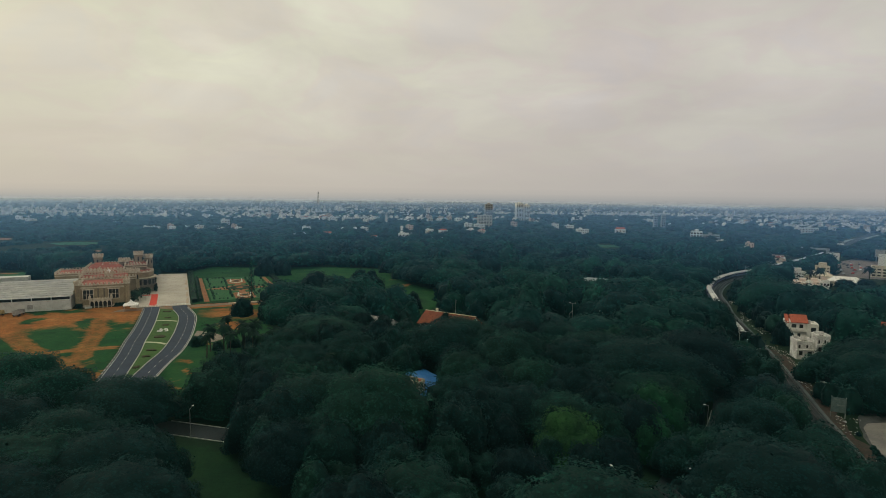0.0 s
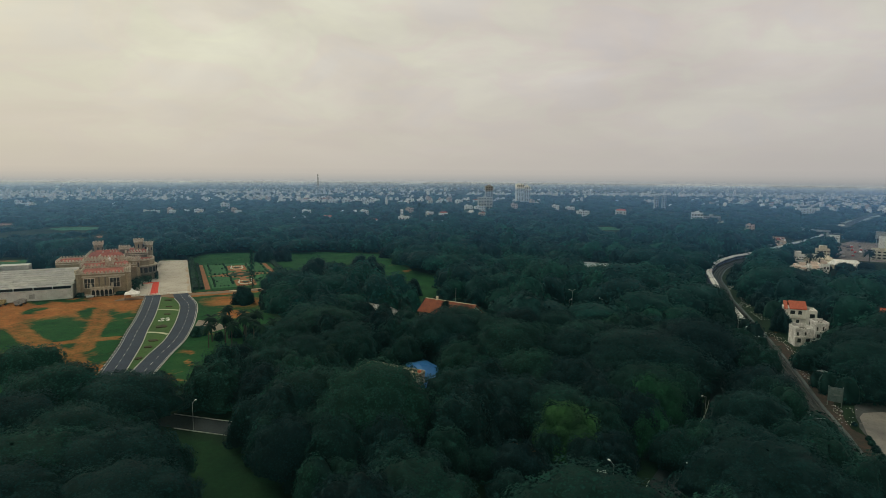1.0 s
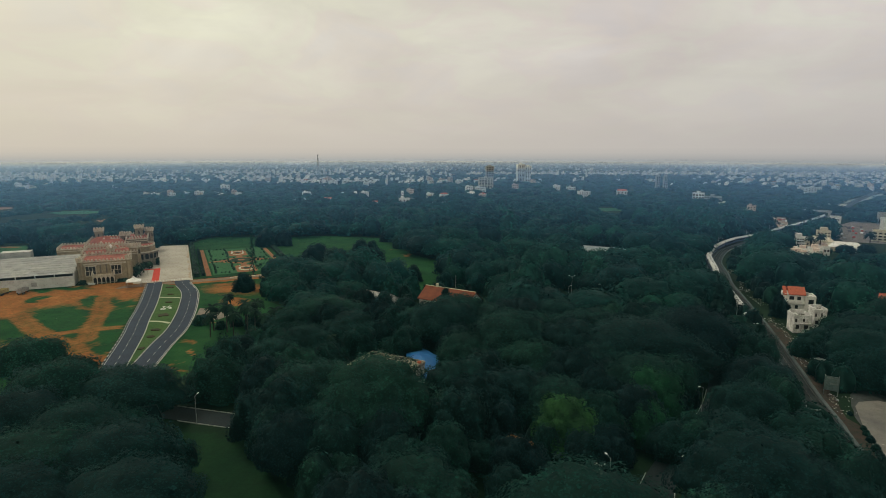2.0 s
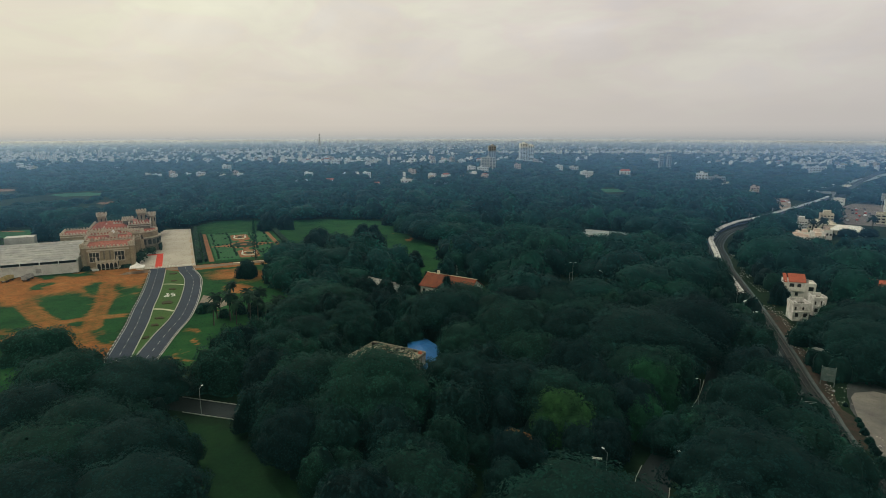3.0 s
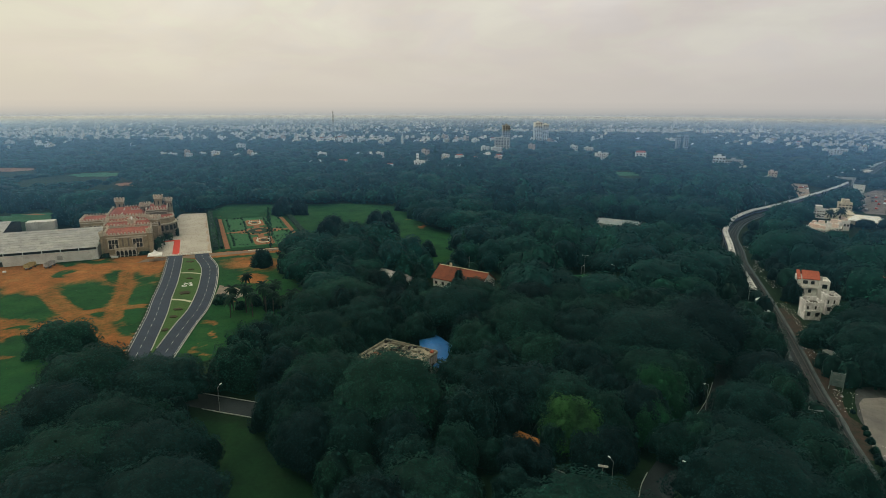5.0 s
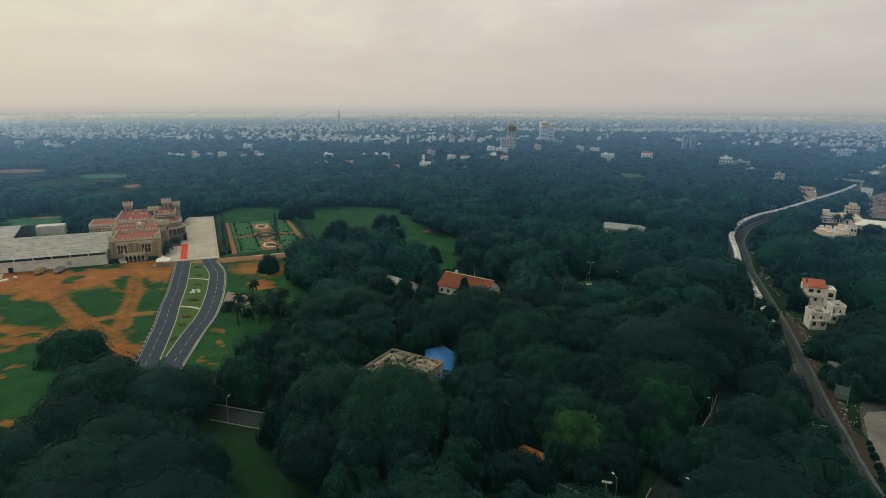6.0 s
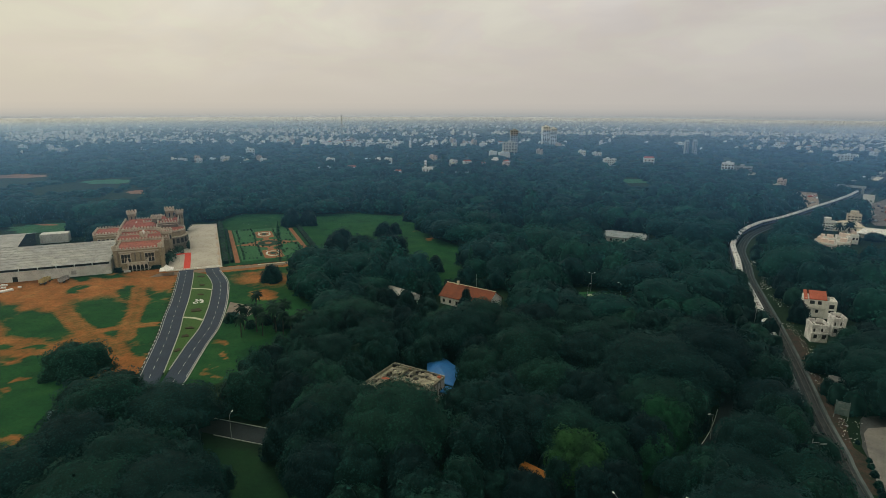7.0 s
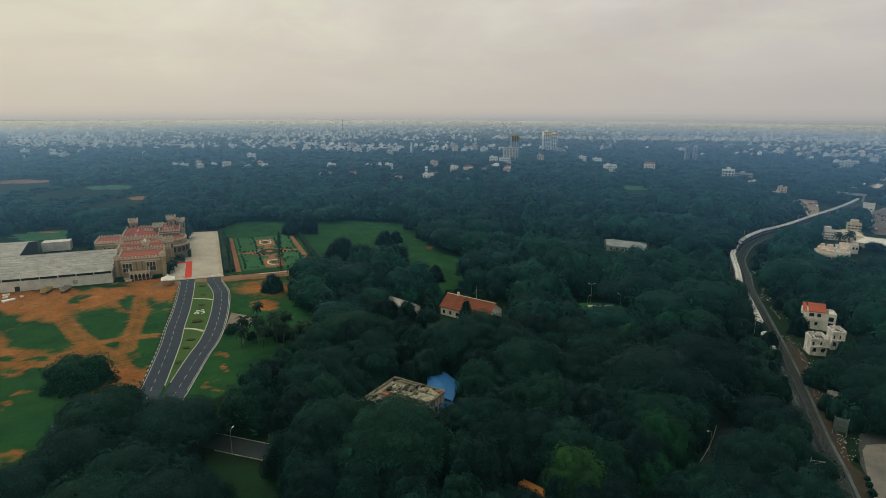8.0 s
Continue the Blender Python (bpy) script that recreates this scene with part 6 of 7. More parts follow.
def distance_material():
    """Glowing sheet that imitates pale haze at the end of sight, thinning upwards."""
    m = bpy.data.materials.new("glowing_far_haze")
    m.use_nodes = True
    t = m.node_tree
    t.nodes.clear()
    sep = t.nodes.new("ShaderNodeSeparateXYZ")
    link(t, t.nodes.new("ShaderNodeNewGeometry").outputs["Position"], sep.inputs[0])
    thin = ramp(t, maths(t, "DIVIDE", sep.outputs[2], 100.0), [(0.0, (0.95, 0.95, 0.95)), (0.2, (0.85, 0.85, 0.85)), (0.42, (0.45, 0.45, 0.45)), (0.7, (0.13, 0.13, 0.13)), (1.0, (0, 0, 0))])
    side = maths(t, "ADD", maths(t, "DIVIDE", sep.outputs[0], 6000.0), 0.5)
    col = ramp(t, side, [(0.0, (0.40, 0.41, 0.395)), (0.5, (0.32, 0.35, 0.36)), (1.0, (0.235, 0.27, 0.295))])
    # emission stands in for haze lit by the sky
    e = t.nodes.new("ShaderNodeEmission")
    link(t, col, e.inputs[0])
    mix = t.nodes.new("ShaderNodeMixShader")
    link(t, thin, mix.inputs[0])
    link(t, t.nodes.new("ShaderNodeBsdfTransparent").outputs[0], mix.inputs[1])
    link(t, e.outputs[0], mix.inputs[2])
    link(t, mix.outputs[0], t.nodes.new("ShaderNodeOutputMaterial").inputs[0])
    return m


curtain("backdrop_distance", 3480, distance_material(), 60, "glowing sheet imitating pale haze at the horizon", (0.0, 100.0))


# ---- palms, cypress and bushes in the palace grounds ----
def palm_parts(t, seed, h, fronds=32, span=3.5):
    g = random.Random(seed)
    bm = bmesh.new()
    lean = (g.uniform(-0.5, 0.5), g.uniform(-0.5, 0.5))
    top = Vector((lean[0], lean[1], h))
    tube(bm, (0, 0, 0), (lean[0] * 0.4, lean[1] * 0.4, h * 0.5), 0.24, 0.2, 8)
    tube(bm, (lean[0] * 0.4, lean[1] * 0.4, h * 0.5), top, 0.24, 0.2, 8)
    part("trunk", bm, BARK, t)
    for k in range(fronds):
        a = k * 2.4 + g.uniform(-0.2, 0.2)
        rise = g.uniform(-0.75, 0.95)
        bm = bmesh.new()
        side = Vector((-math.sin(a), math.cos(a), 0))
        rows = []
        for i in range(7):
            s = i / 6
            p = top + Vector((math.cos(a), math.sin(a), 0)) * span * s * (1 - 0.12 * s) + Vector((0, 0, span * (rise * s - (0.50 + 0.30 * rise) * s * s)))
            w = 0.52 * math.sin(math.pi * min(1, 0.12 + s * 0.88)) + 0.05
            rows.append((bm.verts.new(p - side * w - Vector((0, 0, 0.25 * w))), bm.verts.new(p), bm.verts.new(p + side * w - Vector((0, 0, 0.25 * w)))))
        for r, q in zip(rows, rows[1:]):
            bm.faces.new((r[0], r[1], q[1], q[0]))
            bm.faces.new((r[1], r[2], q[2], q[1]))
        part("frond", bm, PALM_LEAF, t)


PALMS = []
for k in range(3):
    PALMS.append(thing("palm_tree", "date palm with drooping dark fronds beside the drive", "palm", group="palms by the drive"))
    palm_parts(PALMS[k], 70 + k, 8.5 + k * 0.7)
PUSED = [0, 0, 0]


def plant_palm(k, x, y, s=1.0):
    m = pose(x, y, 0, 0, 0, random.uniform(0, 360))
    o = PALMS[k] if PUSED[k] == 0 else copy_thing(PALMS[k], m)
    o.matrix_world = m @ Matrix.Diagonal((s, s, s, 1))
    PUSED[k] += 1


for k, x, y, s in ((0, -98, 236, 1.0), (1, -95, 215, 1.05), (2, -89, 213, 1.1), (0, -85, 209, 1.0), (1, -81, 213, 1.1), (2, -77, 210, 1.0), (0, -73, 208, 1.0), (1, -90, 219, 0.9), (2, -83, 217, 1.1), (1, -70, 213, 1.0), (2, -42, 182, 0.9), (0, -46, 179, 0.8), (1, -79, 219, 1.15), (0, -93, 207, 1.0), (1, -65, 209, 1.1), (1, 250, 398, 1.4), (2, 288, 404, 1.4), (0, 246, 402, 1.3)):
    plant_palm(k, x, y, s)


def conifer(x, y, h, r, label):
    t = thing("cypress_tree", label, "tree", pose(x, y, 0))
    bm = bmesh.new()
    tube(bm, (0, 0, 0), (0, 0, h * 0.9), 0.35, 0.08, 7)
    part("trunk", bm, BARK, t)
    g = np.random.default_rng(int(h * 10))
    n = 700
    z = h * (0.06 + 0.94 * g.uniform(0, 1, n) ** 0.9)
    a = g.uniform(0, 6.283, n)
    rad = r * (1 - z / h) ** 0.6 * np.minimum(1, z / (0.16 * h)) ** 0.5 * g.uniform(0.6, 1.1, n) * (1 + 0.25 * np.sin(z * 1.9 + a))
    p = np.stack((rad * np.cos(a), rad * np.sin(a), z), 1)
    d = np.stack((np.cos(a), np.sin(a), 0.4 + 0 * a), 1)
    v, f, ways = clumps(g, p, d, 0.45)
    raw("crown", v, f, LEAF, t, ways=ways)


conifer(-116, 318, 24, 2.6, "tall narrow dark cypress at the garden edge")
conifer(-48, 728, 30, 5, "tall narrow dark cypress among city houses")
conifer(-4, 296, 17, 3.2, "dark conifer standing beside the lawn")
conifer(-1, 302, 15, 3.0, "dark conifer standing beside the lawn")


def round_bush(x, y, r, h, label):
    """A dense rounded bush that reaches the ground."""
    t = thing("round_bush", label, "bush", pose(x, y, 0))
    v, f, inner, ways = crown_arrays(91 + int(x) % 7, 2600, r, h, 18, 0.36, 0.97, 24, 14, 0.22)
    v[:, 2] = np.maximum(v[:, 2], 0.05)
    raw("crown", v, f, LEAF, t, inner, ways)
    bm = bmesh.new()
    tube(bm, (0, 0, 0), (0, 0, h * 0.5), 0.4, 0.25, 7)
    part("trunk", bm, BARK, t)


round_bush(-107.5, 281, 5.6, 8.6, "large dense round bush on bare red soil")
round_bush(-104, 224, 3.4, 3.6, "low dark round bush at the lawn edge")
round_bush(-88, 352, 10.5, 13, "large dense dark tree standing alone on the lawn")
round_bush(-143, 420, 8.5, 13, "dense dark tree at the far garden edge")
round_bush(-131, 424, 7.0, 11, "dense dark tree at the far garden edge")
round_bush(-67, 392, 6.5, 9, "dense dark tree standing on the lawn")
round_bush(-60, 398, 5.0, 7.5, "dense dark tree standing on the lawn")
round_bush(-55, 446, 6.0, 9, "dense dark tree beside the lawn path")
round_bush(-24, 306, 5.2, 8, "round dark tree standing alone on the lawn")
round_bush(-42, 414, 6.0, 9, "dense dark tree standing on the lawn")


def ivy_mass(u, v, w, d, h, seed, label):
    """Climbing or clipped greenery beside the palace."""
    g = np.random.default_rng(seed)
    n = 260
    p = np.stack((g.uniform(-w, w, n), g.uniform(-d, d, n), h * np.sqrt(g.uniform(0, 1, n))), 1)
    vv, f, _ = clumps(g, p, np.stack((p[:, 0] / w, p[:, 1] / d - 0.4, 0.4 + 0 * p[:, 0]), 1), 0.6)
    ob = tagged(raw("shrubbery", vv, f, IVY), label, "shrub", "palace shrubs")
    ob.matrix_world = PRECINCT @ pose(u, v, 0)


ivy_mass(3.2, 8, 1.8, 5, 6.5, 1, "dark ivy-like shrubs against the palace side")
ivy_mass(4.4, 18, 2.0, 6, 6.0, 2, "dark ivy-like shrubs against the palace side")
ivy_mass(7.5, 34, 2.6, 5, 4.0, 3, "dark ivy-like shrubs against the palace side")
ivy_mass(12.3, 46, 0.8, 6, 4.0, 4, "dark climbing greenery on the round bay")
ivy_mass(-22, 0.5, 1.5, 0.8, 2.2, 5, "low dark shrubs along the palace front")
ivy_mass(-3.5, 0.6, 2.5, 0.8, 1.6, 6, "low dark shrubs along the palace front")


# ---- walled building with the blue roof ----
def build_walled_house():
    m = pose(-26.6, 174.6, 0, 0, 0, -26.5)
    t = thing("flat_roofed_house", "weathered flat-roofed house with cluttered parapet terraces", "house", m)
    L, W, Hh = 19.0, 25.0, 6.0
    bm = bmesh.new()
    prism(bm, [(0, 0), (0, -W), (8, -W), (L, -13), (L, 0)], 0, Hh)
    body = part("wall", bm, GREYWALL, t)
    roofm = pbr("mossy_terrace", (0.085, 0.082, 0.065), 0.9, (0.035, 0.04, 0.03), scale=0.35, fine=2, var=0.3)
    bm = bmesh.new()
    prism(bm, [(0.2, -0.2), (0.2, -W + 0.2), (7.9, -W + 0.2), (L - 0.2, -12.9), (L - 0.2, -0.2)], Hh - 0.05, Hh + 0.05)
    part("roof_terrace", bm, roofm, body)
    trim = pbr("pale_parapet", (0.32, 0.30, 0.24), 0.85, (0.09, 0.09, 0.065), scale=0.5, fine=3, var=0.25)
    for pts in (((0, 0), (L, 0)), ((0, 0), (0, -W)), ((L, 0), (L, -13)), ((8, -W), (L, -13)), ((7, -9), (L, -9)), ((7, -W + 1), (7, -9)), ((0, -W), (8, -W)), ((2.2, -1.6), (10, -1.6)), ((2.2, -1.6), (2.2, -12)), ((11, 0), (11, -9)), ((0, -13), (7, -13)), ((0, -18), (7, -18))):
        bm = bmesh.new()
        crenels(bm, list(pts), Hh, closed=False, w=2.4, gap=0.2, h=0.18, t=0.35, wall=0.7)
        part("parapet", bm, trim, t)
    slabm = pbr("stained_slab", (0.36, 0.33, 0.25), 0.9, (0.07, 0.075, 0.055), scale=0.8, fine=3, var=0.4)
    # raised slabs, beams and low inner walls of the terrace
    for x0, x1, y0, y1, z in ((11.4, 18.6, -8.6, -4.9, 0.9), (11.6, 18.4, -4.3, -0.6, 0.55), (7.4, 10.6, -8.6, -5.6, 0.35), (2.6, 6.4, -5.6, -2.0, 0.3), (0.5, 1.8, -12.6, -2.2, 0.25), (2.6, 6.6, -17.6, -13.4, 0.3), (0.6, 3.4, -24.4, -18.6, 0.4), (4.4, 6.6, -22, -18.6, 0.7), (2.8, 10.4, -1.2, -0.5, 0.35)):
        bm = bmesh.new()
        box(bm, x0, x1, y0, y1, Hh + 0.05, Hh + z)
        part("roof_slab", bm, slabm, body)
    for pts in (((2.6, -6.0), (6.6, -6.0)), ((6.8, -1.6), (6.8, -9)), ((2.2, -12), (7, -12)), ((11, -4.6), (19, -4.6)), ((14.8, -4.6), (14.8, -9)), ((3.6, -13), (3.6, -18)), ((3.8, -18), (3.8, -25))):
        bm = bmesh.new()
        crenels(bm, list(pts), Hh, closed=False, w=1.6, gap=0.25, h=0.15, t=0.22, wall=0.95)
        part("inner_wall", bm, trim, t)
    g = random.Random(12)
    for mat, count in ((trim, 46), (DARKGAP, 30), (TILE_RED, 2)):
        bm = bmesh.new()
        for k in range(count):
            x, y = (g.uniform(0.8, 18.2), g.uniform(-8.2, -0.8)) if g.random() < 0.6 else (g.uniform(0.8, 6.2), g.uniform(-24, -9))
            w, d = g.uniform(0.2, 1.1), g.uniform(0.15, 0.5)
            if g.random() < 0.5:
                w, d = d, w
            box(bm, x - w, x + w, y - d, y + d, Hh + 0.02, Hh + g.uniform(0.4, 1.15))
        part("roof_rubble", bm, mat, t)
    for x in (1.0, 2.8, 4.6, 6.2):
        bm = bmesh.new()
        box(bm, L - 0.02, L + 0.1, -9 + x, -8.7 + x, 0.3, Hh)
        part("pilaster", bm, trim, body)
    for k, (x, y, w, d, h, mat) in enumerate(((4.5, -5.5, 2.2, 1.6, 0.9, PALEPATH), (8.0, -4.5, 1.8, 2.0, 0.6, DARKGAP), (14, -4, 3.2, 2.2, 0.5, PALEPATH), (16.6, -6.4, 1.6, 1.6, 0.8, GREYWALL), (3.5, -10.6, 2.6, 2.0, 0.5, TILE_RED), (5.2, -15.5, 1.8, 1.6, 0.7, DARKGAP), (2.6, -20.5, 2.0, 1.4, 0.9, PALEPATH), (12.6, -6.6, 1.2, 1.2, 1.2, BLACKPAINT), (5.8, -8.0, 1.0, 0.8, 0.5, GREYWALL))):
        bm = bmesh.new()
        box(bm, x - w / 2, x + w / 2, y - d / 2, y + d / 2, Hh + 0.05, Hh + 0.05 + h)
        tagged(part("roof_box", bm, mat), "low box standing on the cluttered roof terrace", "box", "roof clutter").matrix_world = m
    bm = bmesh.new()
    pts = ring(1.2, -W + 2.5, 3.0, 12, start=1.6, end=4.6)
    line = np.array(pts)
    strip(bm, offset(line, 0.25), offset(line, -0.25), Hh, Hh + 1.1)
    part("curved_parapet", bm, trim, t)
    for y in (-2.5, -5.0, -7.4):
        bm = bmesh.new()
        box(bm, L - 0.05, L + 0.06, y - 0.7, y + 0.7, 1.6, 3.6)
        part("window", bm, GLASS, body)
    for x in (13, 16):
        bm = bmesh.new()
        box(bm, x - 0.7, x + 0.7, -9.06, -8.95, 1.6, 4.0)
        part("window", bm, GLASS, body)
    # blue sheeted shed beside it
    s = thing("blue_shed", "shed under a bright blue tarpaulin roof", "shed", m)
    bm = bmesh.new()
    outline = [(12.5, 0.6), (21.8, 0.4), (18.0, 12.0), (9.0, 17.0), (5.5, 11.0)]
    c = bm.verts.new((12.0, 8.0, 5.4))
    rim = [bm.verts.new((x, y, 3.9)) for x, y in outline]
    low = [bm.verts.new((x, y, 3.7)) for x, y in outline]
    for i in range(5):
        j = (i + 1) % 5
        bm.faces.new((rim[i], rim[j], c))
        bm.faces.new((low[i], low[j], rim[j], rim[i]))
    bm.faces.new(low[::-1])
    bmesh.ops.subdivide_edges(bm, edges=bm.edges[:], cuts=3, use_grid_fill=True)
    for v in bm.verts:
        v.co.z += 0.12 * math.sin(v.co.x * 1.7) * math.cos(v.co.y * 1.3)
    part("tarpaulin", bm, TARP, s)
    bm = bmesh.new()
    a = [bm.verts.new(p) for p in ((19.3, -3.6, 3.1), (22.4, -3.4, 3.1), (22.8, 0.1, 3.5), (19.5, 0.1, 3.5))]
    b = [bm.verts.new(v.co - Vector((0, 0, 0.12))) for v in a]
    bm.faces.new(a)
    bm.faces.new(b[::-1])
    for i in range(4):
        bm.faces.new((a[i], b[i], b[(i + 1) % 4], a[(i + 1) % 4]))
    part("lean_to_roof", bm, TARP, s)
    for x, y in outline + [(20, -3), (22.0, -2.8)]:
        bm = bmesh.new()
        tube(bm, (12.5 + (x - 12.5) * 0.94, 9.0 + (y - 9.0) * 0.94, 0), (12.5 + (x - 12.5) * 0.94, 9.0 + (y - 9.0) * 0.94, 3.8 if y > -2 else 3.1), 0.1, 0.1)
        part("post", bm, METAL, s)


build_walled_house()


def gable_house(name, x, y, turn, w, d, h, rise, roof, wall, label, hip=0.0):
    t = thing(name, label, "house", pose(x, y, 0, 0, 0, turn))
    bm = bmesh.new()
    a = [bm.verts.new(c) for c in ((-w / 2, -d / 2, 0), (w / 2, -d / 2, 0), (w / 2, d / 2, 0), (-w / 2, d / 2, 0), (-w / 2, -d / 2, h), (w / 2, -d / 2, h), (w / 2, d / 2, h), (-w / 2, d / 2, h), (-w / 2 + hip, 0, h + rise), (w / 2 - hip, 0, h + rise))]
    for f in ((0, 1, 5, 4), (1, 2, 6, 9, 5), (2, 3, 7, 6), (3, 0, 4, 8, 7), (4, 5, 9, 8), (6, 7, 8, 9)):
        bm.faces.new([a[i] for i in f])
    body = part("wall", bm, wall, t)
    o = 0.7
    for s in (-1, 1):
        bm = bmesh.new()
        e = s * (d / 2 + o)
        drop = rise * o / (d / 2)
        p = [(-w / 2 - o + 0 * hip, e, h - drop), (w / 2 + o, e, h - drop), (w / 2 + o - hip, 0, h + rise + 0.1), (-w / 2 - o + hip, 0, h + rise + 0.1)]
        up = [bm.verts.new(q) for q in p]
        dn = [bm.verts.new((q[0], q[1], q[2] + 0.22)) for q in p]
        bm.faces.new(up)
        bm.faces.new(dn[::-1])
        for i in range(4):
            bm.faces.new((up[i], dn[i], dn[(i + 1) % 4], up[(i + 1) % 4]))
        part("roof_slope", bm, roof, t)
    bm = bmesh.new()
    tube(bm, (-w / 2 - o + hip, 0, h + rise + 0.3), (w / 2 + o - hip, 0, h + rise + 0.3), 0.22, 0.22, 6)
    part("ridge", bm, PALEPATH if roof is TILE_ORANGE else roof, t)
    n = max(3, int(w / 3.5))
    for k in range(n):
        cx = -w / 2 + (k + 0.5) * w / n
        bm = bmesh.new()
        box(bm, cx - 0.6, cx + 0.6, -d / 2 - 0.06, -d / 2 + 0.05, 1.0, min(h - 0.5, 2.6))
        part("window", bm, GLASS, body)
    return t


BLUESHEET = pbr("bluish_sheet_roof", (0.25, 0.29, 0.31), 0.6, (0.16, 0.19, 0.205), scale=0.25, fine=1.4, var=0.14)
orange = gable_house("tiled_bungalow", -3.0, 252.5, -31, 25, 13, 4.2, 4.2, TILE_ORANGE, WHITE, "white bungalow under a long orange tiled roof")
bm = bmesh.new()
tube(bm, (2.5, 0.5, 8.5), (2.5, 0.5, 15), 0.09, 0.05)
part("aerial", bm, METAL, orange)
bm = bmesh.new()
box(bm, -7.5, -6.6, -0.4, 0.4, 8.2, 10.2)
part("chimney", bm, CREAM, orange)
gable_house("sheet_shed", -35, 254, -38, 17, 6, 4.4, 1.4, SHEET, WHITE, "low shed with a pale sheet roof among trees")
gable_house("villa", 187, 253, -30, 9, 8, 6.0, 1.6, TILE_RED, WHITE, "white villa with a small red tile roof among trees")
gable_house("stable_shed", 100, 390, -26, 27, 19, 3.8, 1.5, BLUESHEET, GREYWALL, "long shed with a pale corrugated roof in the woods")
rail = thing("paddock_fence", "white post-and-rail fence in front of the shed", "fence", pose(100, 367, 0, 0, 0, -34))
for k in range(9):
    bm = bmesh.new()
    box(bm, -7 + k * 1.8, -6.75 + k * 1.8, -0.12, 0.12, 0, 5.0)
    part("fence_post", bm, WHITE, rail)
for z in (2.6, 4.6):
    bm = bmesh.new()
    box(bm, -7, 7.6, -0.06, 0.06, z, z + 0.3)
    part("fence_rail", bm, WHITE, rail)
bm = bmesh.new()
prism(bm, [(53, 269.5), (66, 271), (68, 273.5), (54, 272)], 0, 0.1)
tagged(part("pavement_strip", bm, PALEPATH), "pale paved strip in a grassy clearing", "pavement", kind="structure")
bm = bmesh.new()
prism(bm, ring(58, 266, 15, 24, 10), -0.1, 0.05)
tagged(part("clearing_lawn", bm, GRASS), "shaded grass clearing between the trees", "lawn", kind="structure")


# ---- lamps ----
def street_lamp(h, arms, label):
    t = thing("street_lamp", label, "street lamp", group="park lamps")
    bm = bmesh.new()
    tube(bm, (0, 0, 0), (0, 0, h), 0.085, 0.05, 8)
    part("pole", bm, METAL, t)
    for s in arms:
        bm = bmesh.new()
        tube(bm, (0, 0, h - 0.1), (s * 1.1, 0, h + 0.35), 0.05, 0.04, 6)
        part("arm", bm, METAL, t)
        bm = bmesh.new()
        box(bm, min(s * 1.0, s * 1.65), max(s * 1.0, s * 1.65), -0.13, 0.13, h + 0.3, h + 0.43)
        part("lamp_head", bm, WHITE, t)
    return t


single = street_lamp(7.6, (1,), "slim grey street lamp beside the park road")
double = street_lamp(9.5, (1, -1), "tall two-armed street lamp in the clearing")
lamps = [single, double]
first = [True, True]
for k, x, y, turn in ((0, -66.5, 137.2, 80), (0, 47.5, 110, 150), (0, 65.5, 147, 200), (0, 31.5, 110.2, 120), (1, 56, 276, 0), (0, 52, 263, 30), (0, 68, 266, 150), (0, 82, 250, 150), (0, -26, 122, 60)):
    m = pose(x, y, 0, 0, 0, turn)
    if first[k]:
        lamps[k].matrix_world = m
        first[k] = False
    else:
        copy_thing(lamps[k], m)
# verge edges of the park roads
for line, spans in ((PARK_ROAD, ((20, 52, 3.7), (26, 44, -3.7), (108, 134, 3.7), (112, 130, -3.7))), (SIDE_ROAD, ((14, 36, 3.4), (12, 30, -3.4), (58, 92, 3.4), (74, 96, -3.4)))):
    for a, b, d in spans:
        edge = thing("verge_kerb", "thin pale kerb along the shaded park road", "kerb", kind="structure")
        kerb(stretch(line, a, b), d, edge, 0.09, 0.18, 2.5, False)
sign = thing("direction_sign", "small white signboard on a post by the road", "sign", pose(30, 112.5, 0, 0, 0, -12))
bm = bmesh.new()
tube(bm, (0, 0, 0), (0, 0, 5.0), 0.08, 0.08)
part("post", bm, METAL, sign)
bm = bmesh.new()
box(bm, -1.1, 1.1, -0.05, 0.05, 4.6, 5.1)
part("board", bm, WHITE, sign)


# ---- vehicles ----
def car(x, y, turn, paint, label, name="car", L=4.2, W=1.75, H=1.5):
    t = thing(name, label, "car", pose(x, y, 0.06, 0, 0, turn), "parked cars")
    bm = bmesh.new()
    sec = [(-L / 2, 0.35), (-L / 2, 0.85), (-L * 0.42, 0.95), (-L * 0.28, H), (L * 0.14, H), (L * 0.28, 0.98), (L / 2, 0.85), (L / 2, 0.35)]
    a = [bm.verts.new((u, -W / 2 * (0.86 if z > 1.1 else 1), z)) for u, z in sec]
    b = [bm.verts.new((u, W / 2 * (0.86 if z > 1.1 else 1), z)) for u, z in sec]
    bm.faces.new(a[::-1])
    bm.faces.new(b)
    for i in range(len(sec)):
        j = (i + 1) % len(sec)
        bm.faces.new((a[i], a[j], b[j], b[i]))
    part("body", bm, paint, t)
    for s in (-1, 1):
        bm = bmesh.new()
        y0 = s * W / 2 * 0.95
        box(bm, -L * 0.24, L * 0.14, min(y0, y0 + s * 0.02), max(y0, y0 + s * 0.02), 1.0, H - 0.14)
        part("side_window", bm, GLASS, t)
        for u in (-L * 0.3, L * 0.3):
            bm = bmesh.new()
            tube(bm, (u, s * W / 2 - 0.1, 0.3), (u, s * W / 2 + 0.06, 0.3), 0.31, 0.31, 10)
            part("wheel", bm, BLACKPAINT, t)
    return t


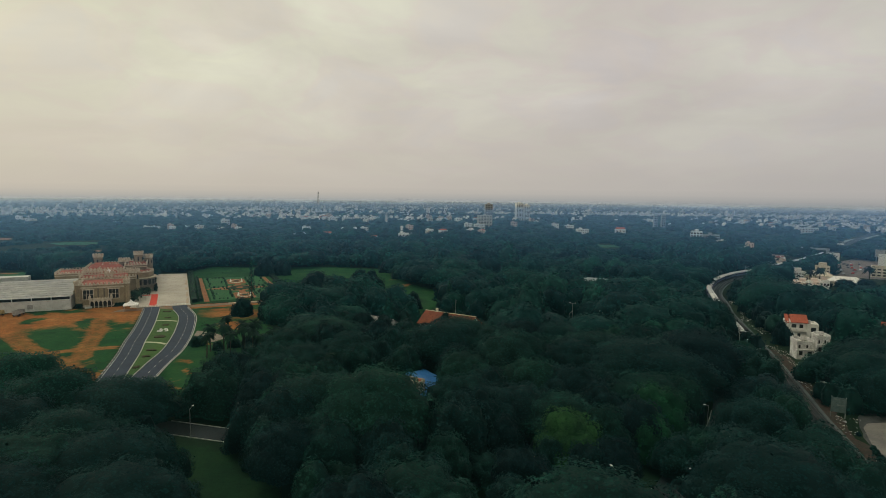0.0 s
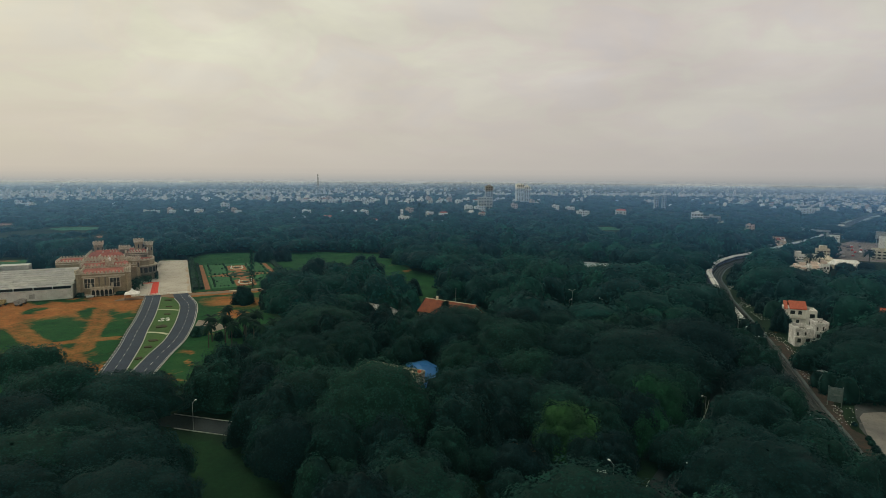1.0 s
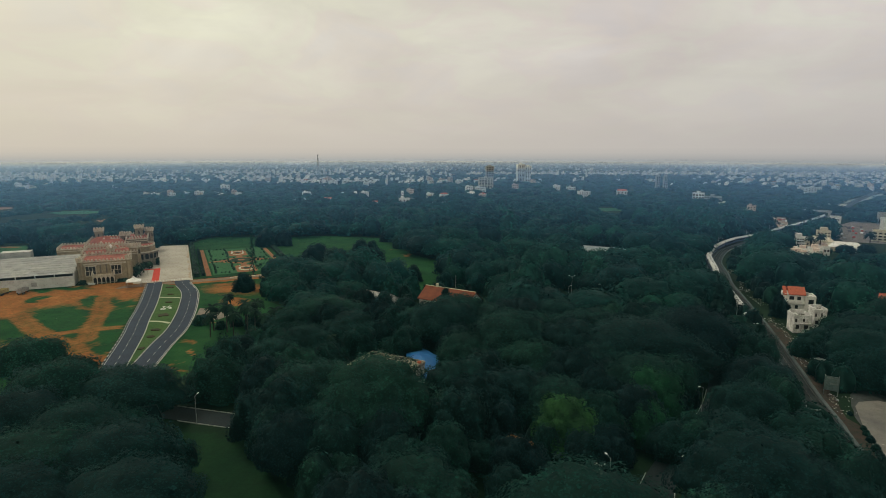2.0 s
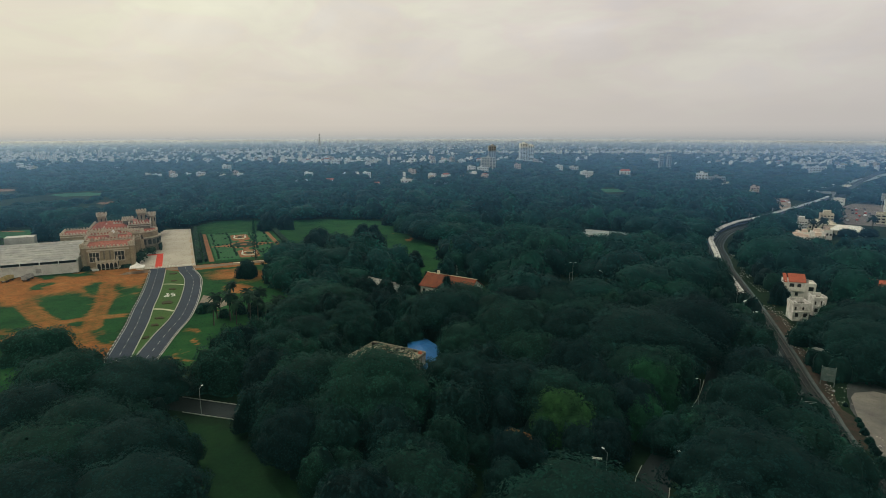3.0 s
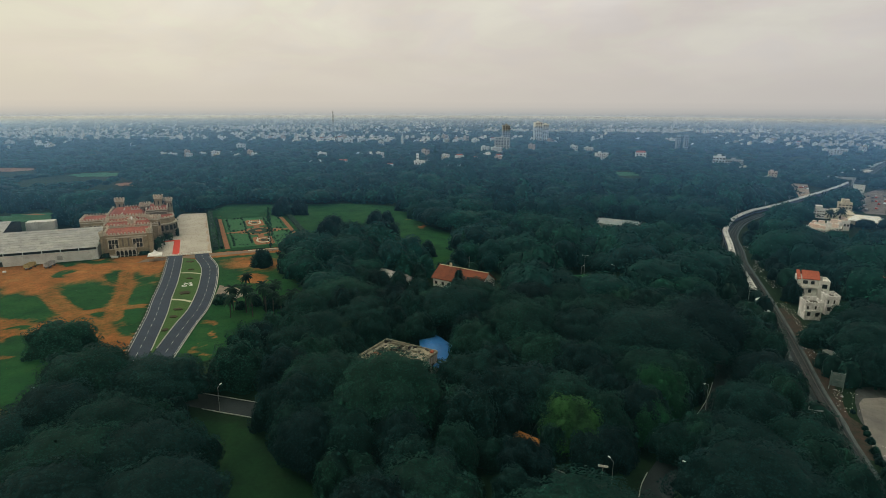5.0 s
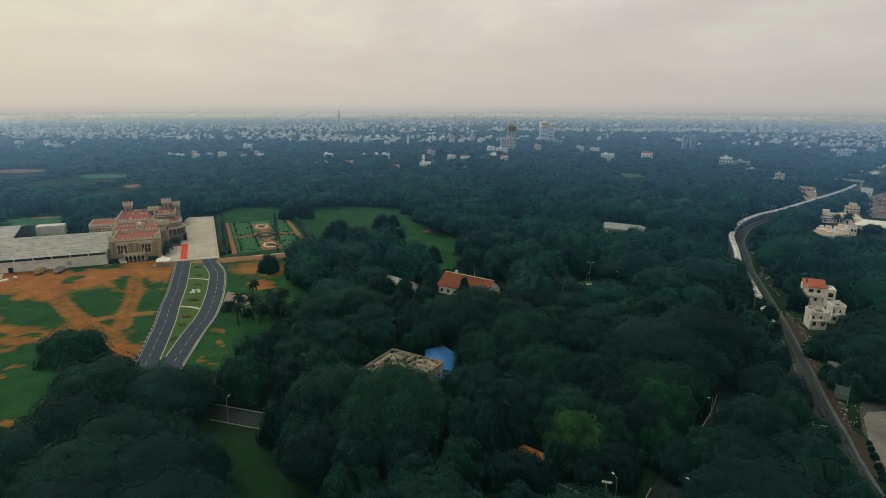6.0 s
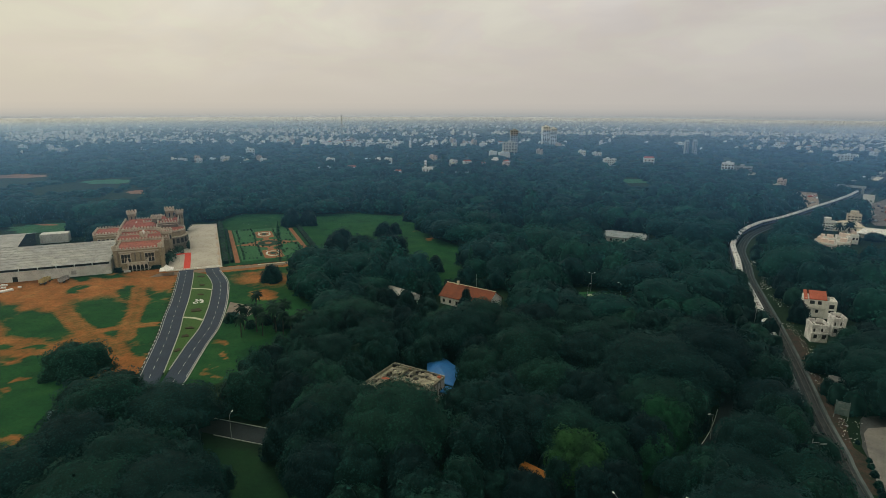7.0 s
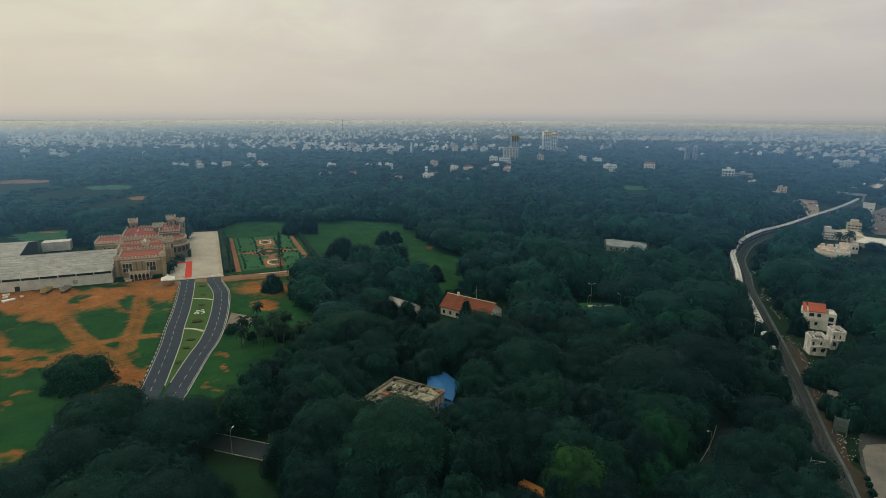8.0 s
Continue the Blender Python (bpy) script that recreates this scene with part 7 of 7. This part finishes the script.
PAINTS = [WHITE, GREYWALL, pbr("dark_car_paint", (0.05, 0.06, 0.08), 0.4), pbr("red_car_paint", (0.35, 0.05, 0.04), 0.4)]
for k in range(16):
    car(306 + random.uniform(0, 34), 560 + random.uniform(-8, 60), random.uniform(0, 180), random.choice(PAINTS), "small car parked on the dusty yard")
for k in range(18):
    x = random.uniform(312, 386)
    car(x, 468 + (x - 312) * 1.05 + random.uniform(-14, 26), random.choice((50, 230)) + random.uniform(-8, 8), random.choice(PAINTS), "car on the city road near the railway")


def build_bus():
    t = thing("yellow_bus", "yellow-orange bus standing under trees on the park road", "bus", pose(15.6, 125.3, 0.06, 0, 0, -38))
    # the orange is darkened to hold the tree shade over the bus
    paint = pbr("bus_yellow_shaded", (0.34, 0.13, 0.02), 0.5, (0.27, 0.10, 0.02))
    bm = bmesh.new()
    box(bm, -4.4, 4.4, -1.2, 1.2, 0.5, 3.0)
    bmesh.ops.bevel(bm, geom=bm.edges[:], offset=0.2, segments=2, affect="EDGES")
    body = part("body", bm, paint, t)
    for s in (-1, 1):
        for k in range(6):
            bm = bmesh.new()
            box(bm, -4.0 + k * 1.35, -2.9 + k * 1.35, s * 1.2 - 0.02, s * 1.2 + 0.02, 1.6, 2.5)
            part("window", bm, GLASS, body)
        for u in (-2.8, 2.8):
            bm = bmesh.new()
            tube(bm, (u, s * 1.0, 0.48), (u, s * 1.22, 0.48), 0.48, 0.48, 12)
            part("wheel", bm, BLACKPAINT, t)


build_bus()


# ---- houses east of the railway ----
def build_red_roof_house():
    m = pose(149.5, 251, 0, 0, 0, -18) @ Matrix.Diagonal((0.70, 0.76, 0.97, 1))
    t = thing("red_roofed_house", "white two-storey house with a red tiled roof above trees", "house", m)
    bm = bmesh.new()
    box(bm, -7.5, 3.5, -4.5, 5, 0, 8.6)
    body = part("wall", bm, WHITE, t)
    bm = bmesh.new()
    box(bm, 3.5, 9.5, -5.5, 3.5, 0, 7.4)
    wing = part("wing", bm, WHITE, t)
    bm = bmesh.new()
    crenels(bm, rect(3.6, 9.4, -5.4, 3.4), 7.4, w=3, gap=0.05, h=0.3, t=0.25, wall=0.6)
    part("parapet", bm, WHITE, wing)
    for s in (-1, 1):
        bm = bmesh.new()
        a = [bm.verts.new(c) for c in ((-5.5, s * 5.4, 8.3), (4.0, s * 5.4, 8.3), (4.0, 0.2, 11.2), (-5.5, 0.2, 11.2))]
        b = [bm.verts.new(v.co + Vector((0, 0, 0.25))) for v in a]
        bm.faces.new(a)
        bm.faces.new(b[::-1])
        for i in range(4):
            bm.faces.new((a[i], b[i], b[(i + 1) % 4], a[(i + 1) % 4]))
        part("roof_slope", bm, TILE_RED, t)
    bm = bmesh.new()
    a = [bm.verts.new(c) for c in ((-8.2, -4.9, 8.0), (-6.2, -4.9, 8.0), (-6.2, 1, 11.0), (-8.2, 1, 11.0))]
    b = [bm.verts.new(v.co + Vector((0, 0, 0.25))) for v in a]
    bm.faces.new(a)
    bm.faces.new(b[::-1])
    for i in range(4):
        bm.faces.new((a[i], b[i], b[(i + 1) % 4], a[(i + 1) % 4]))
    part("roof_slope", bm, TILE_RED, t)
    bm = bmesh.new()
    tube(bm, (5.4, -1, 7.4), (5.4, -1, 9.2), 0.9, 0.9, 10)
    part("water_tank", bm, GREYWALL, t)
    for x, z, w in ((-3.5, 6.0, 2.6), (0.5, 6.0, 2.0), (-4.5, 2.0, 1.6), (-0.5, 2.0, 1.6)):
        bm = bmesh.new()
        box(bm, x - w / 2, x + w / 2, -4.58, -4.45, z, z + 1.6)
        part("window", bm, GLASS, body)
    bm = bmesh.new()
    box(bm, -7.6, 3.5, -5.8, -4.5, 4.4, 4.6)
    box(bm, -7.6, 3.5, -5.8, -5.7, 4.6, 5.5)
    part("balcony", bm, WHITE, t)
    for z in (2.0, 4.8):
        bm = bmesh.new()
        box(bm, 5.5, 8.2, -5.58, -5.45, z, z + 1.9)
        part("window", bm, GLASS, wing)
    # old roofless blocks in front
    stain = pbr("stained_whitewash", (0.80, 0.79, 0.78), 0.9, (0.36, 0.35, 0.34), scale=0.3, fine=2.5, var=0.35)
    debris = pbr("dark_roof_debris", (0.10, 0.09, 0.075), 0.95, (0.04, 0.04, 0.035), scale=0.8, fine=4, var=0.4)
    for x, y, w, d, h, turn, seed in ((134.0, 222, 5.9, 6.0, 7.2, -8, 1), (144.8, 228.0, 4.6, 5.4, 7.8, -8, 2)):
        mm = pose(x, y, 0, 0, 0, turn)
        t = thing("old_block", "stained whitewashed old block with an open top", "house", mm, "old blocks")
        bm = bmesh.new()
        box(bm, -w / 2, w / 2, -d / 2, d / 2, 0, h - 1.0)
        body = part("wall", bm, stain, t)
        bm = bmesh.new()
        box(bm, -w / 2 + 0.3, w / 2 - 0.3, -d / 2 + 0.3, d / 2 - 0.3, h - 1.05, h - 0.92)
        part("roof_floor", bm, debris, body)
        for k in range(7):
            bm = bmesh.new()
            cx, cy, s = -w / 2 + 0.9 + (k * 2.3) % (w - 1.8), -d / 2 + 0.9 + (k * 1.7) % (d - 1.8), 0.3 + 0.12 * (k % 3)
            a = [bm.verts.new((cx + s * math.cos(i * 1.4 + k), cy + 1.6 * s * math.sin(i * 1.4 + k), h - 0.92)) for i in range(4)] + [bm.verts.new((cx, cy, h - 0.5 + 0.1 * (k % 4)))]
            for i in range(4):
                bm.faces.new((a[i], a[(i + 1) % 4], a[4]))
            part("broken_block", bm, stain if k % 2 else debris, t)
        # openings are near-black slabs that stand for the shade inside
        for x0, x1, z0, z1 in ((-w * 0.42, -w * 0.30, h * 0.6, h * 0.78), (w * 0.05, w * 0.16, h * 0.62, h * 0.8), (w * 0.3, w * 0.4, h * 0.3, h * 0.45)):
            bm = bmesh.new()
            box(bm, x0, x1, -d / 2 - 0.05, -d / 2 + 0.05, z0, z1)
            part("opening", bm, DARKGAP, body)
        for p, q, hh in (((-w / 2, -d / 2), (w / 2, -d / 2), 1.0), ((w / 2, -d / 2), (w / 2, d / 2), 1.3), ((w / 2, d / 2), (-w / 2, d / 2), 1.6), ((-w / 2, d / 2), (-w / 2, -d / 2), 1.3), ((-w / 6, -d / 2), (-w / 6, d / 2), 0.7)):
            bm = bmesh.new()
            crenels(bm, [p, q], h - 1.0, closed=False, w=1.4 + seed, gap=0.5, h=hh * 0.4, t=0.35, wall=hh * 0.6)
            part("parapet", bm, stain, t)
        bm = bmesh.new()
        box(bm, -w / 2 - 0.3, w / 2 + 0.3, -d / 2 - 0.5, -d / 2 + 0.02, h * 0.52, h * 0.55)
        part("ledge", bm, stain, t)
        for k in range(2):
            bm = bmesh.new()
            box(bm, -w / 4 + k * w / 2 - 0.6, -w / 4 + k * w / 2 + 0.6, -d / 2 - 0.05, -d / 2 + 0.05, 1.6, 3.2)
            part("window", bm, DARKGAP, body)
    bm = bmesh.new()
    box(bm, -3, 3, -0.2, 0.2, 0, 4.5)
    tagged(part("yard_wall", bm, stain), "stained yard wall between the old blocks", "wall").matrix_world = pose(140, 228, 0, 0, 0, -8)


build_red_roof_house()


def build_east_quarter():
    g = random.Random(5)
    # stepped pinkish buildings
    for k in range(16):
        u, v = g.uniform(0, 1), g.uniform(-9, 9)
        x, y = 214 + 33 * u + 0.79 * v, 362 + 40 * u - 0.62 * v
        w, d, h = g.uniform(4.5, 8), g.uniform(4, 7), g.uniform(3.2, 7.5)
        t = thing("stepped_house", "pinkish cream house with stepped flat roofs", "house", pose(x, y, 0, 0, 0, -30 + g.uniform(-8, 8)), "stepped houses")
        bm = bmesh.new()
        box(bm, -w / 2, w / 2, -d / 2, d / 2, 0, h)
        wall = part("wall", bm, PALEPINK if k % 3 else WHITE, t)
        bm = bmesh.new()
        crenels(bm, rect(-w / 2, w / 2, -d / 2, d / 2), h, w=1.2, gap=0.3, h=0.3, t=0.25, wall=0.6)
        part("parapet", bm, WHITE, t)
        bm = bmesh.new()
        box(bm, -w / 4, w / 4, 0, d / 2 - 0.3, h, h + 2.4)
        part("stair_head", bm, PALEPINK, t)
        for i in range(3):
            bm = bmesh.new()
            cx = -w / 2 + (i + 0.5) * w / 3
            box(bm, cx - 0.6, cx + 0.6, -d / 2 - 0.05, -d / 2 + 0.05, h - 2.6, h - 1.1)
            part("window", bm, GLASS, wall)
    # big pale roofs
    gable_house("function_hall", 273, 437, -25, 19, 14, 4.5, 2.4, CREAM, CREAM, "hall with a broad pale cream roof", 6)
    gable_house("function_hall", 278, 414, -32, 22, 15, 3.4, 2.6, WHITE, CREAM, "low hall with a wide white roof", 5)
    gable_house("function_hall", 300, 384, -25, 18, 10, 3.4, 1.6, WHITE, CREAM, "low hall with a wide white roof", 2)
    slab_block(259, 440, 12, 6, 5.5, -25, WHITE, "white three-storey block beside the halls", 7, 3)
    slab_block(288, 456, 9, 7, 8.0, -25, CREAM, "white three-storey block beside the halls", 4, 4)
    slab_block(345, 462, 24, 12, 7, -35, CREAM, "low cream block beside the city road", 7, 3)
    # dusty yard, city roads
    dust = pbr("dusty_yard_soil", (0.32, 0.24, 0.18), 0.95, (0.24, 0.18, 0.14), scale=0.1, fine=1)
    bm = bmesh.new()
    prism(bm, [(290, 528), (312, 610), (345, 640), (356, 630), (320, 560), (304, 532)], -0.1, 0.06)
    tagged(part("yard", bm, dust), "dusty brown yard with parked cars", "yard", kind="structure")
    bm = bmesh.new()
    prism(bm, [(306, 458), (330, 520), (372, 566), (420, 610), (450, 590), (400, 500), (345, 440)], -0.1, 0.05)
    tagged(part("road_city", bm, pbr("city_road", (0.17, 0.14, 0.125), 0.95, (0.12, 0.10, 0.09), scale=0.1, fine=1)), "wide dusty city road with traffic", "road", kind="structure")
    # road bridge over the line
    t = thing("road_bridge", "pale concrete road bridge across the railway", "bridge", pose(390, 635, 0, 0, 0, 140))
    bm = bmesh.new()
    box(bm, -15, 15, -3.5, 3.5, 6.2, 7.0)
    part("deck", bm, GREYWALL, t)
    for s in (-1, 1):
        bm = bmesh.new()
        box(bm, -15, 15, s * 3.5 - 0.15, s * 3.5 + 0.15, 7.0, 8.0)
        part("railing", bm, GREYWALL, t)
    for u in (-13, 13):
        bm = bmesh.new()
        box(bm, u - 0.8, u + 0.8, -3, 3, 0, 6.2)
        part("pier", bm, GREYWALL, t)
    # station platform roofs and far road
    for x, y, L in ((452, 722, 60), (470, 716, 50)):
        t = thing("platform_shelter", "long pale platform roof beside the far tracks", "shelter", pose(x, y, 0, 0, 0, 50), "platform shelters")
        bm = bmesh.new()
        box(bm, -L / 2, L / 2, -3.5, 3.5, 5.0, 5.5)
        part("roof", bm, CREAM, t)
        for k in range(6):
            bm = bmesh.new()
            tube(bm, (-L / 2 + (k + 0.5) * L / 6, 0, 0), (-L / 2 + (k + 0.5) * L / 6, 0, 5), 0.2, 0.2)
            part("post", bm, METAL, t)
    far = smooth_line([(440, 690), (501, 770), (589, 866), (740, 1010)])
    road("road_far", far, 18, pbr("pale_far_road", (0.30, 0.31, 0.27), 0.9), "wide pale road beside the far railway", 0.07)
    # billboards
    for x, y, w, h, z, turn, mat in ((334, 514, 6, 8.5, 4, -30, WHITE), (356, 548, 9, 7, 4, -30, WHITE), (366, 500, 5.5, 11, 4, -35, WHITE), (388, 518, 11, 6, 7, -35, WHITE), (412, 566, 8, 7, 6, -35, GREYWALL), (440, 570, 8, 6, 6, -35, pbr("faded_red_poster", (0.42, 0.20, 0.20), 0.7))):
        t = thing("billboard", "large pale billboard on steel legs beside the road", "billboard", pose(x, y, 0, 0, 0, turn), "billboards")
        bm = bmesh.new()
        box(bm, -w / 2, w / 2, -0.25, 0.25, z, z + h)
        part("panel", bm, mat, t)
        bm = bmesh.new()
        box(bm, -w / 2 - 0.2, w / 2 + 0.2, -0.3, 0.3, z - 0.4, z)
        part("frame", bm, METAL, t)
        for s in (-1, 1):
            bm = bmesh.new()
            tube(bm, (s * w / 3, 0.4, 0), (s * w / 3, 0.4, z + h * 0.8), 0.3, 0.25)
            part("leg", bm, METAL, t)


build_east_quarter()


# ---- beside the railway: hoarding, rubble, track-side huts ----
t = thing("hoarding", "weathered grey-green hoarding on posts beside the line", "billboard", pose(108, 160.5, 0, 0, 0, -32))
bm = bmesh.new()
box(bm, -1.8, 1.8, -0.12, 0.12, 1.4, 5.6)
panel = part("panel", bm, pbr("faded_hoarding", (0.06, 0.10, 0.105), 0.7, (0.11, 0.15, 0.15), scale=0.5, fine=2), t)
hoard_ink = pbr("faded_print", (0.17, 0.20, 0.20), 0.8, (0.10, 0.13, 0.13), scale=0.8)
for x, z, w in ((-0.5, 4.9, 1.6), (0.5, 3.2, 1.9)):
    bm = bmesh.new()
    box(bm, x - w / 2, x + w / 2, -0.15, -0.11, z, z + 0.5)
    part("print_bar", bm, hoard_ink, panel)
for s in (-1.7, 1.7):
    bm = bmesh.new()
    tube(bm, (s, 0.2, 0), (s, 0.2, 5.9), 0.1, 0.08)
    part("post", bm, METAL, t)


def rubble():
    """Strewn rubbish and broken pieces along the foot of the bank."""
    g = np.random.default_rng(9)
    n = 1300
    ln = stretch(TRACK_EAST, 80, 330)
    i = g.uniform(0, len(ln) - 1, n)
    near, far = offset(ln, -1.0), offset(ln, -2.0)
    at = lambda line: np.stack([np.interp(i, np.arange(len(ln)), line[:, k]) for k in (0, 1)], 1)
    keep = np.sin(i * 0.9) + np.sin(i * 0.37 + 1) > -0.3
    i = i[keep]
    n = len(i)
    d = 3.5 + np.abs(g.normal(scale=2.6, size=n)) + 1.5 * np.sin(i * 0.7)
    p = at(near) + (at(far) - at(near)) * d[:, None]
    s = g.uniform(0.07, 0.26, n) * (1 + 1.8 * (g.uniform(0, 1, n) > 0.93))
    tet = np.array(((1, 0, 0.0), (-0.6, 0.9, 0.05), (-0.7, -0.8, 0.0), (0.1, 0.1, 0.7)))
    a = g.uniform(0, 6.283, n)
    v = np.stack((tet[None, :, 0] * np.cos(a)[:, None] - tet[None, :, 1] * np.sin(a)[:, None], tet[None, :, 0] * np.sin(a)[:, None] + tet[None, :, 1] * np.cos(a)[:, None], tet[None, :, 2] + 0 * a[:, None]), -1) * s[:, None, None]
    v += np.concatenate((p, 0.02 + 0 * p[:, :1]), 1)[:, None, :]
    f = np.array(((0, 1, 3), (1, 2, 3), (2, 0, 3), (0, 2, 1)))
    q = (f[None] + (np.arange(n) * 4)[:, None, None]).reshape(-1, 3)
    tagged(raw("rubble", v.reshape(-1, 3), q, pbr("mixed_rubble", (0.60, 0.60, 0.60), 0.9, (0.26, 0.25, 0.24), scale=0.4, fine=2, island=0.6)), "strewn pale rubble and rubbish along the railway bank", "rubble", kind="stuff")


rubble()
# bank strip: red-brown soil, darkened in colour for the shade there
bank_line = stretch(TRACK_EAST, 88, 200)
bm = bmesh.new()
k = np.arange(len(bank_line))
wide = 6.6 + 1.4 * np.sin(k * 0.8) + 0.9 * np.sin(k * 2.1)
inner, outer = offset(bank_line, -2.95), np.array([offset(bank_line, -w)[i] for i, w in enumerate(wide)])
strip(bm, inner, outer, -0.1, 0.03)
tagged(part("ground_bank", bm, pbr("shaded_bank_soil", (0.052, 0.027, 0.020), 0.95, (0.010, 0.020, 0.013), scale=0.30, fine=2.5, var=0.4, bump=0.4)), "reddish-brown soil bank beside the railway, shade put into its colour", "ground", kind="structure")
for x, y, turn, w in ((120, 184, 20, 4.0),):
    bm = bmesh.new()
    a = [bm.verts.new(c) for c in ((-w / 2, -1.4, 1.6), (w / 2, -1.4, 1.5), (w / 2, 1.4, 2.3), (-w / 2, 1.4, 2.4))]
    b = [bm.verts.new((v.co.x * 0.92, v.co.y * 0.92, 0)) for v in a]
    bm.faces.new(a)
    bm.faces.new(b[::-1])
    for i in range(4):
        bm.faces.new((a[i], b[i], b[(i + 1) % 4], a[(i + 1) % 4]))
    tagged(part("sheet_hut", bm, SHEET), "small makeshift hut of pale sheets beside the line", "hut", "track-side huts").matrix_world = pose(x, y, 0, 0, 0, turn)
bm = bmesh.new()
prism(bm, [(92.5, 104), (95.5, 118), (97, 124), (99.5, 131), (103, 139), (107, 147), (110, 153), (113, 156), (119, 157), (126, 152), (128, 140), (124, 125), (117, 104)], -0.1, 0.04)
tagged(part("road_lane", bm, pbr("dusty_lane", (0.22, 0.20, 0.18), 0.95, (0.075, 0.080, 0.083), scale=0.05, fine=0.8, var=0.2)), "dusty grey lane east of the railway", "road", kind="structure")
# upper lane: the shade of the trees is put into its darker colour
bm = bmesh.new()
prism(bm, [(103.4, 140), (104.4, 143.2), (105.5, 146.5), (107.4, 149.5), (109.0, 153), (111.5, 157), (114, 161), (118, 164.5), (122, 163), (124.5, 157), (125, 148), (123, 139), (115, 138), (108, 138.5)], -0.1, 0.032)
tagged(part("road_lane", bm, pbr("shaded_lane", (0.050, 0.054, 0.058), 0.95, (0.020, 0.026, 0.024), scale=0.12, fine=1, var=0.25)), "worn grey lane east of the railway, tree shade put into its colour", "road", kind="structure")
for x, y, s in ((100.2, 133.0, 0.24), (101.6, 136.4, 0.2), (98.4, 128.6, 0.26), (96.6, 124.0, 0.26), (102.8, 139.2, 0.18), (95.2, 119.6, 0.3), (97.6, 126.4, 0.2), (105.0, 147.6, 0.16)):
    plant(5, x, y, s, 8.5 * s * 0.8)

for x, y, r, ry, mat, label in ((-585, 688, 38, 20, SOIL, "bare red soil field among far trees"), (-438, 650, 30, 20, GRASS, "small bright lawn among far trees"), (-353, 576, 15, 14, SOIL, "bare red soil patch among far trees"), (-318, 396, 28, 17, GRASS, "small lawn behind the halls"), (-328, 407, 9, 2.4, SOIL, "red soil strip on the small lawn"), (183, 714, 26, 20, GRASS, "small sunlit lawn among far trees")):
    bm = bmesh.new()
    prism(bm, [(x + a * (1 + 0.16 * math.sin(3 * k)), y + b * (1 + 0.16 * math.cos(2 * k))) for k, (a, b) in enumerate(ring(0, 0, r, 22, ry))], -0.1, 0.08 if mat is SOIL else 0.05)
    tagged(part("clearing", bm, mat), label, "clearing", kind="structure")
bm = bmesh.new()
prism(bm, [(-115, 247), (-106, 244), (-97, 236), (-100, 229), (-109, 227)], -0.1, 0.08)
tagged(part("pavement_apron", bm, pbr("apron_concrete", (0.22, 0.18, 0.145), 0.9, (0.15, 0.12, 0.10), scale=0.3)), "pale paved apron beside the drive", "pavement", kind="structure")

# ---- small things on the field ----
t = thing("grey_tent", "small grey tarpaulin tent at the field edge", "tent", pose(-123, 145.5, 0, 0, 0, 20) @ Matrix.Diagonal((0.75, 0.8, 0.8, 1)))
bm = bmesh.new()
tarp = pbr("grey_tarpaulin", (0.10, 0.15, 0.19), 0.6, (0.07, 0.11, 0.14), scale=0.5)
rows = []
for k in range(7):
    u = -3 + k
    rows.append([bm.verts.new((u, y, z + 0.1 * math.sin(k * 2 + y))) for y, z in ((-2.2, 0), (-1.9, 1.4), (0, 2.3), (1.9, 1.4), (2.2, 0))])
for a, b in zip(rows, rows[1:]):
    for i in range(4):
        bm.faces.new((a[i], a[i + 1], b[i + 1], b[i]))
bm.faces.new(rows[0])
bm.faces.new(rows[-1][::-1])
part("canopy", bm, tarp, t)
chair = None
for k in range(7):
    m = pose(-116.5 + k * 1.5, 142.5 + 0.3 * k + random.uniform(-0.5, 0.5), 0, 0, 0, random.uniform(0, 360))
    if chair is None:
        chair = thing("plastic_chair", "white plastic chair on the grass", "chair", m, "chairs by the tent")
        bm = bmesh.new()
        box(bm, -0.25, 0.25, -0.25, 0.25, 0.4, 0.46)
        part("seat", bm, WHITE, chair)
        bm = bmesh.new()
        box(bm, -0.25, 0.25, 0.22, 0.27, 0.46, 0.95)
        part("backrest", bm, WHITE, chair)
        for sx in (-0.2, 0.2):
            for sy in (-0.2, 0.2):
                bm = bmesh.new()
                tube(bm, (sx, sy, 0), (sx, sy, 0.4), 0.03, 0.03, 5)
                part("leg", bm, WHITE, chair)
    else:
        copy_thing(chair, m)
for x, y, w, d, turn in ((-231, 254, 5.5, 2.2, 55), (-236, 258, 2.2, 1.2, 30), (-229, 260, 1.4, 1.0, 10), (-239, 262, 3.0, 1.4, 20), (-243, 256, 2.0, 1.0, 60)):
    bm = bmesh.new()
    box(bm, -w / 2, w / 2, -d / 2, d / 2, 0, 0.8)
    bmesh.ops.bevel(bm, geom=bm.edges[:], offset=0.1, segments=1, affect="EDGES")
    tagged(part("stack_of_boards", bm, WHITE), "stack of white boards lying on the soil", "stack", "panel stacks").matrix_world = pose(x, y, 0, 0, 0, turn)
for x, y in ((-201, 289), (-192, 292), (-208, 286)):
    bm = bmesh.new()
    box(bm, -1.6, 1.6, -0.5, 0.5, 0, 0.9)
    bmesh.ops.bevel(bm, geom=bm.edges[:], offset=0.12, segments=1, affect="EDGES")
    tagged(part("white_bundle", bm, WHITEWALL), "white bundle lying along the hall wall", "bundle", "bundles by the hall").matrix_world = pose(x, y - 1.5, 0, 0, 0, 26)
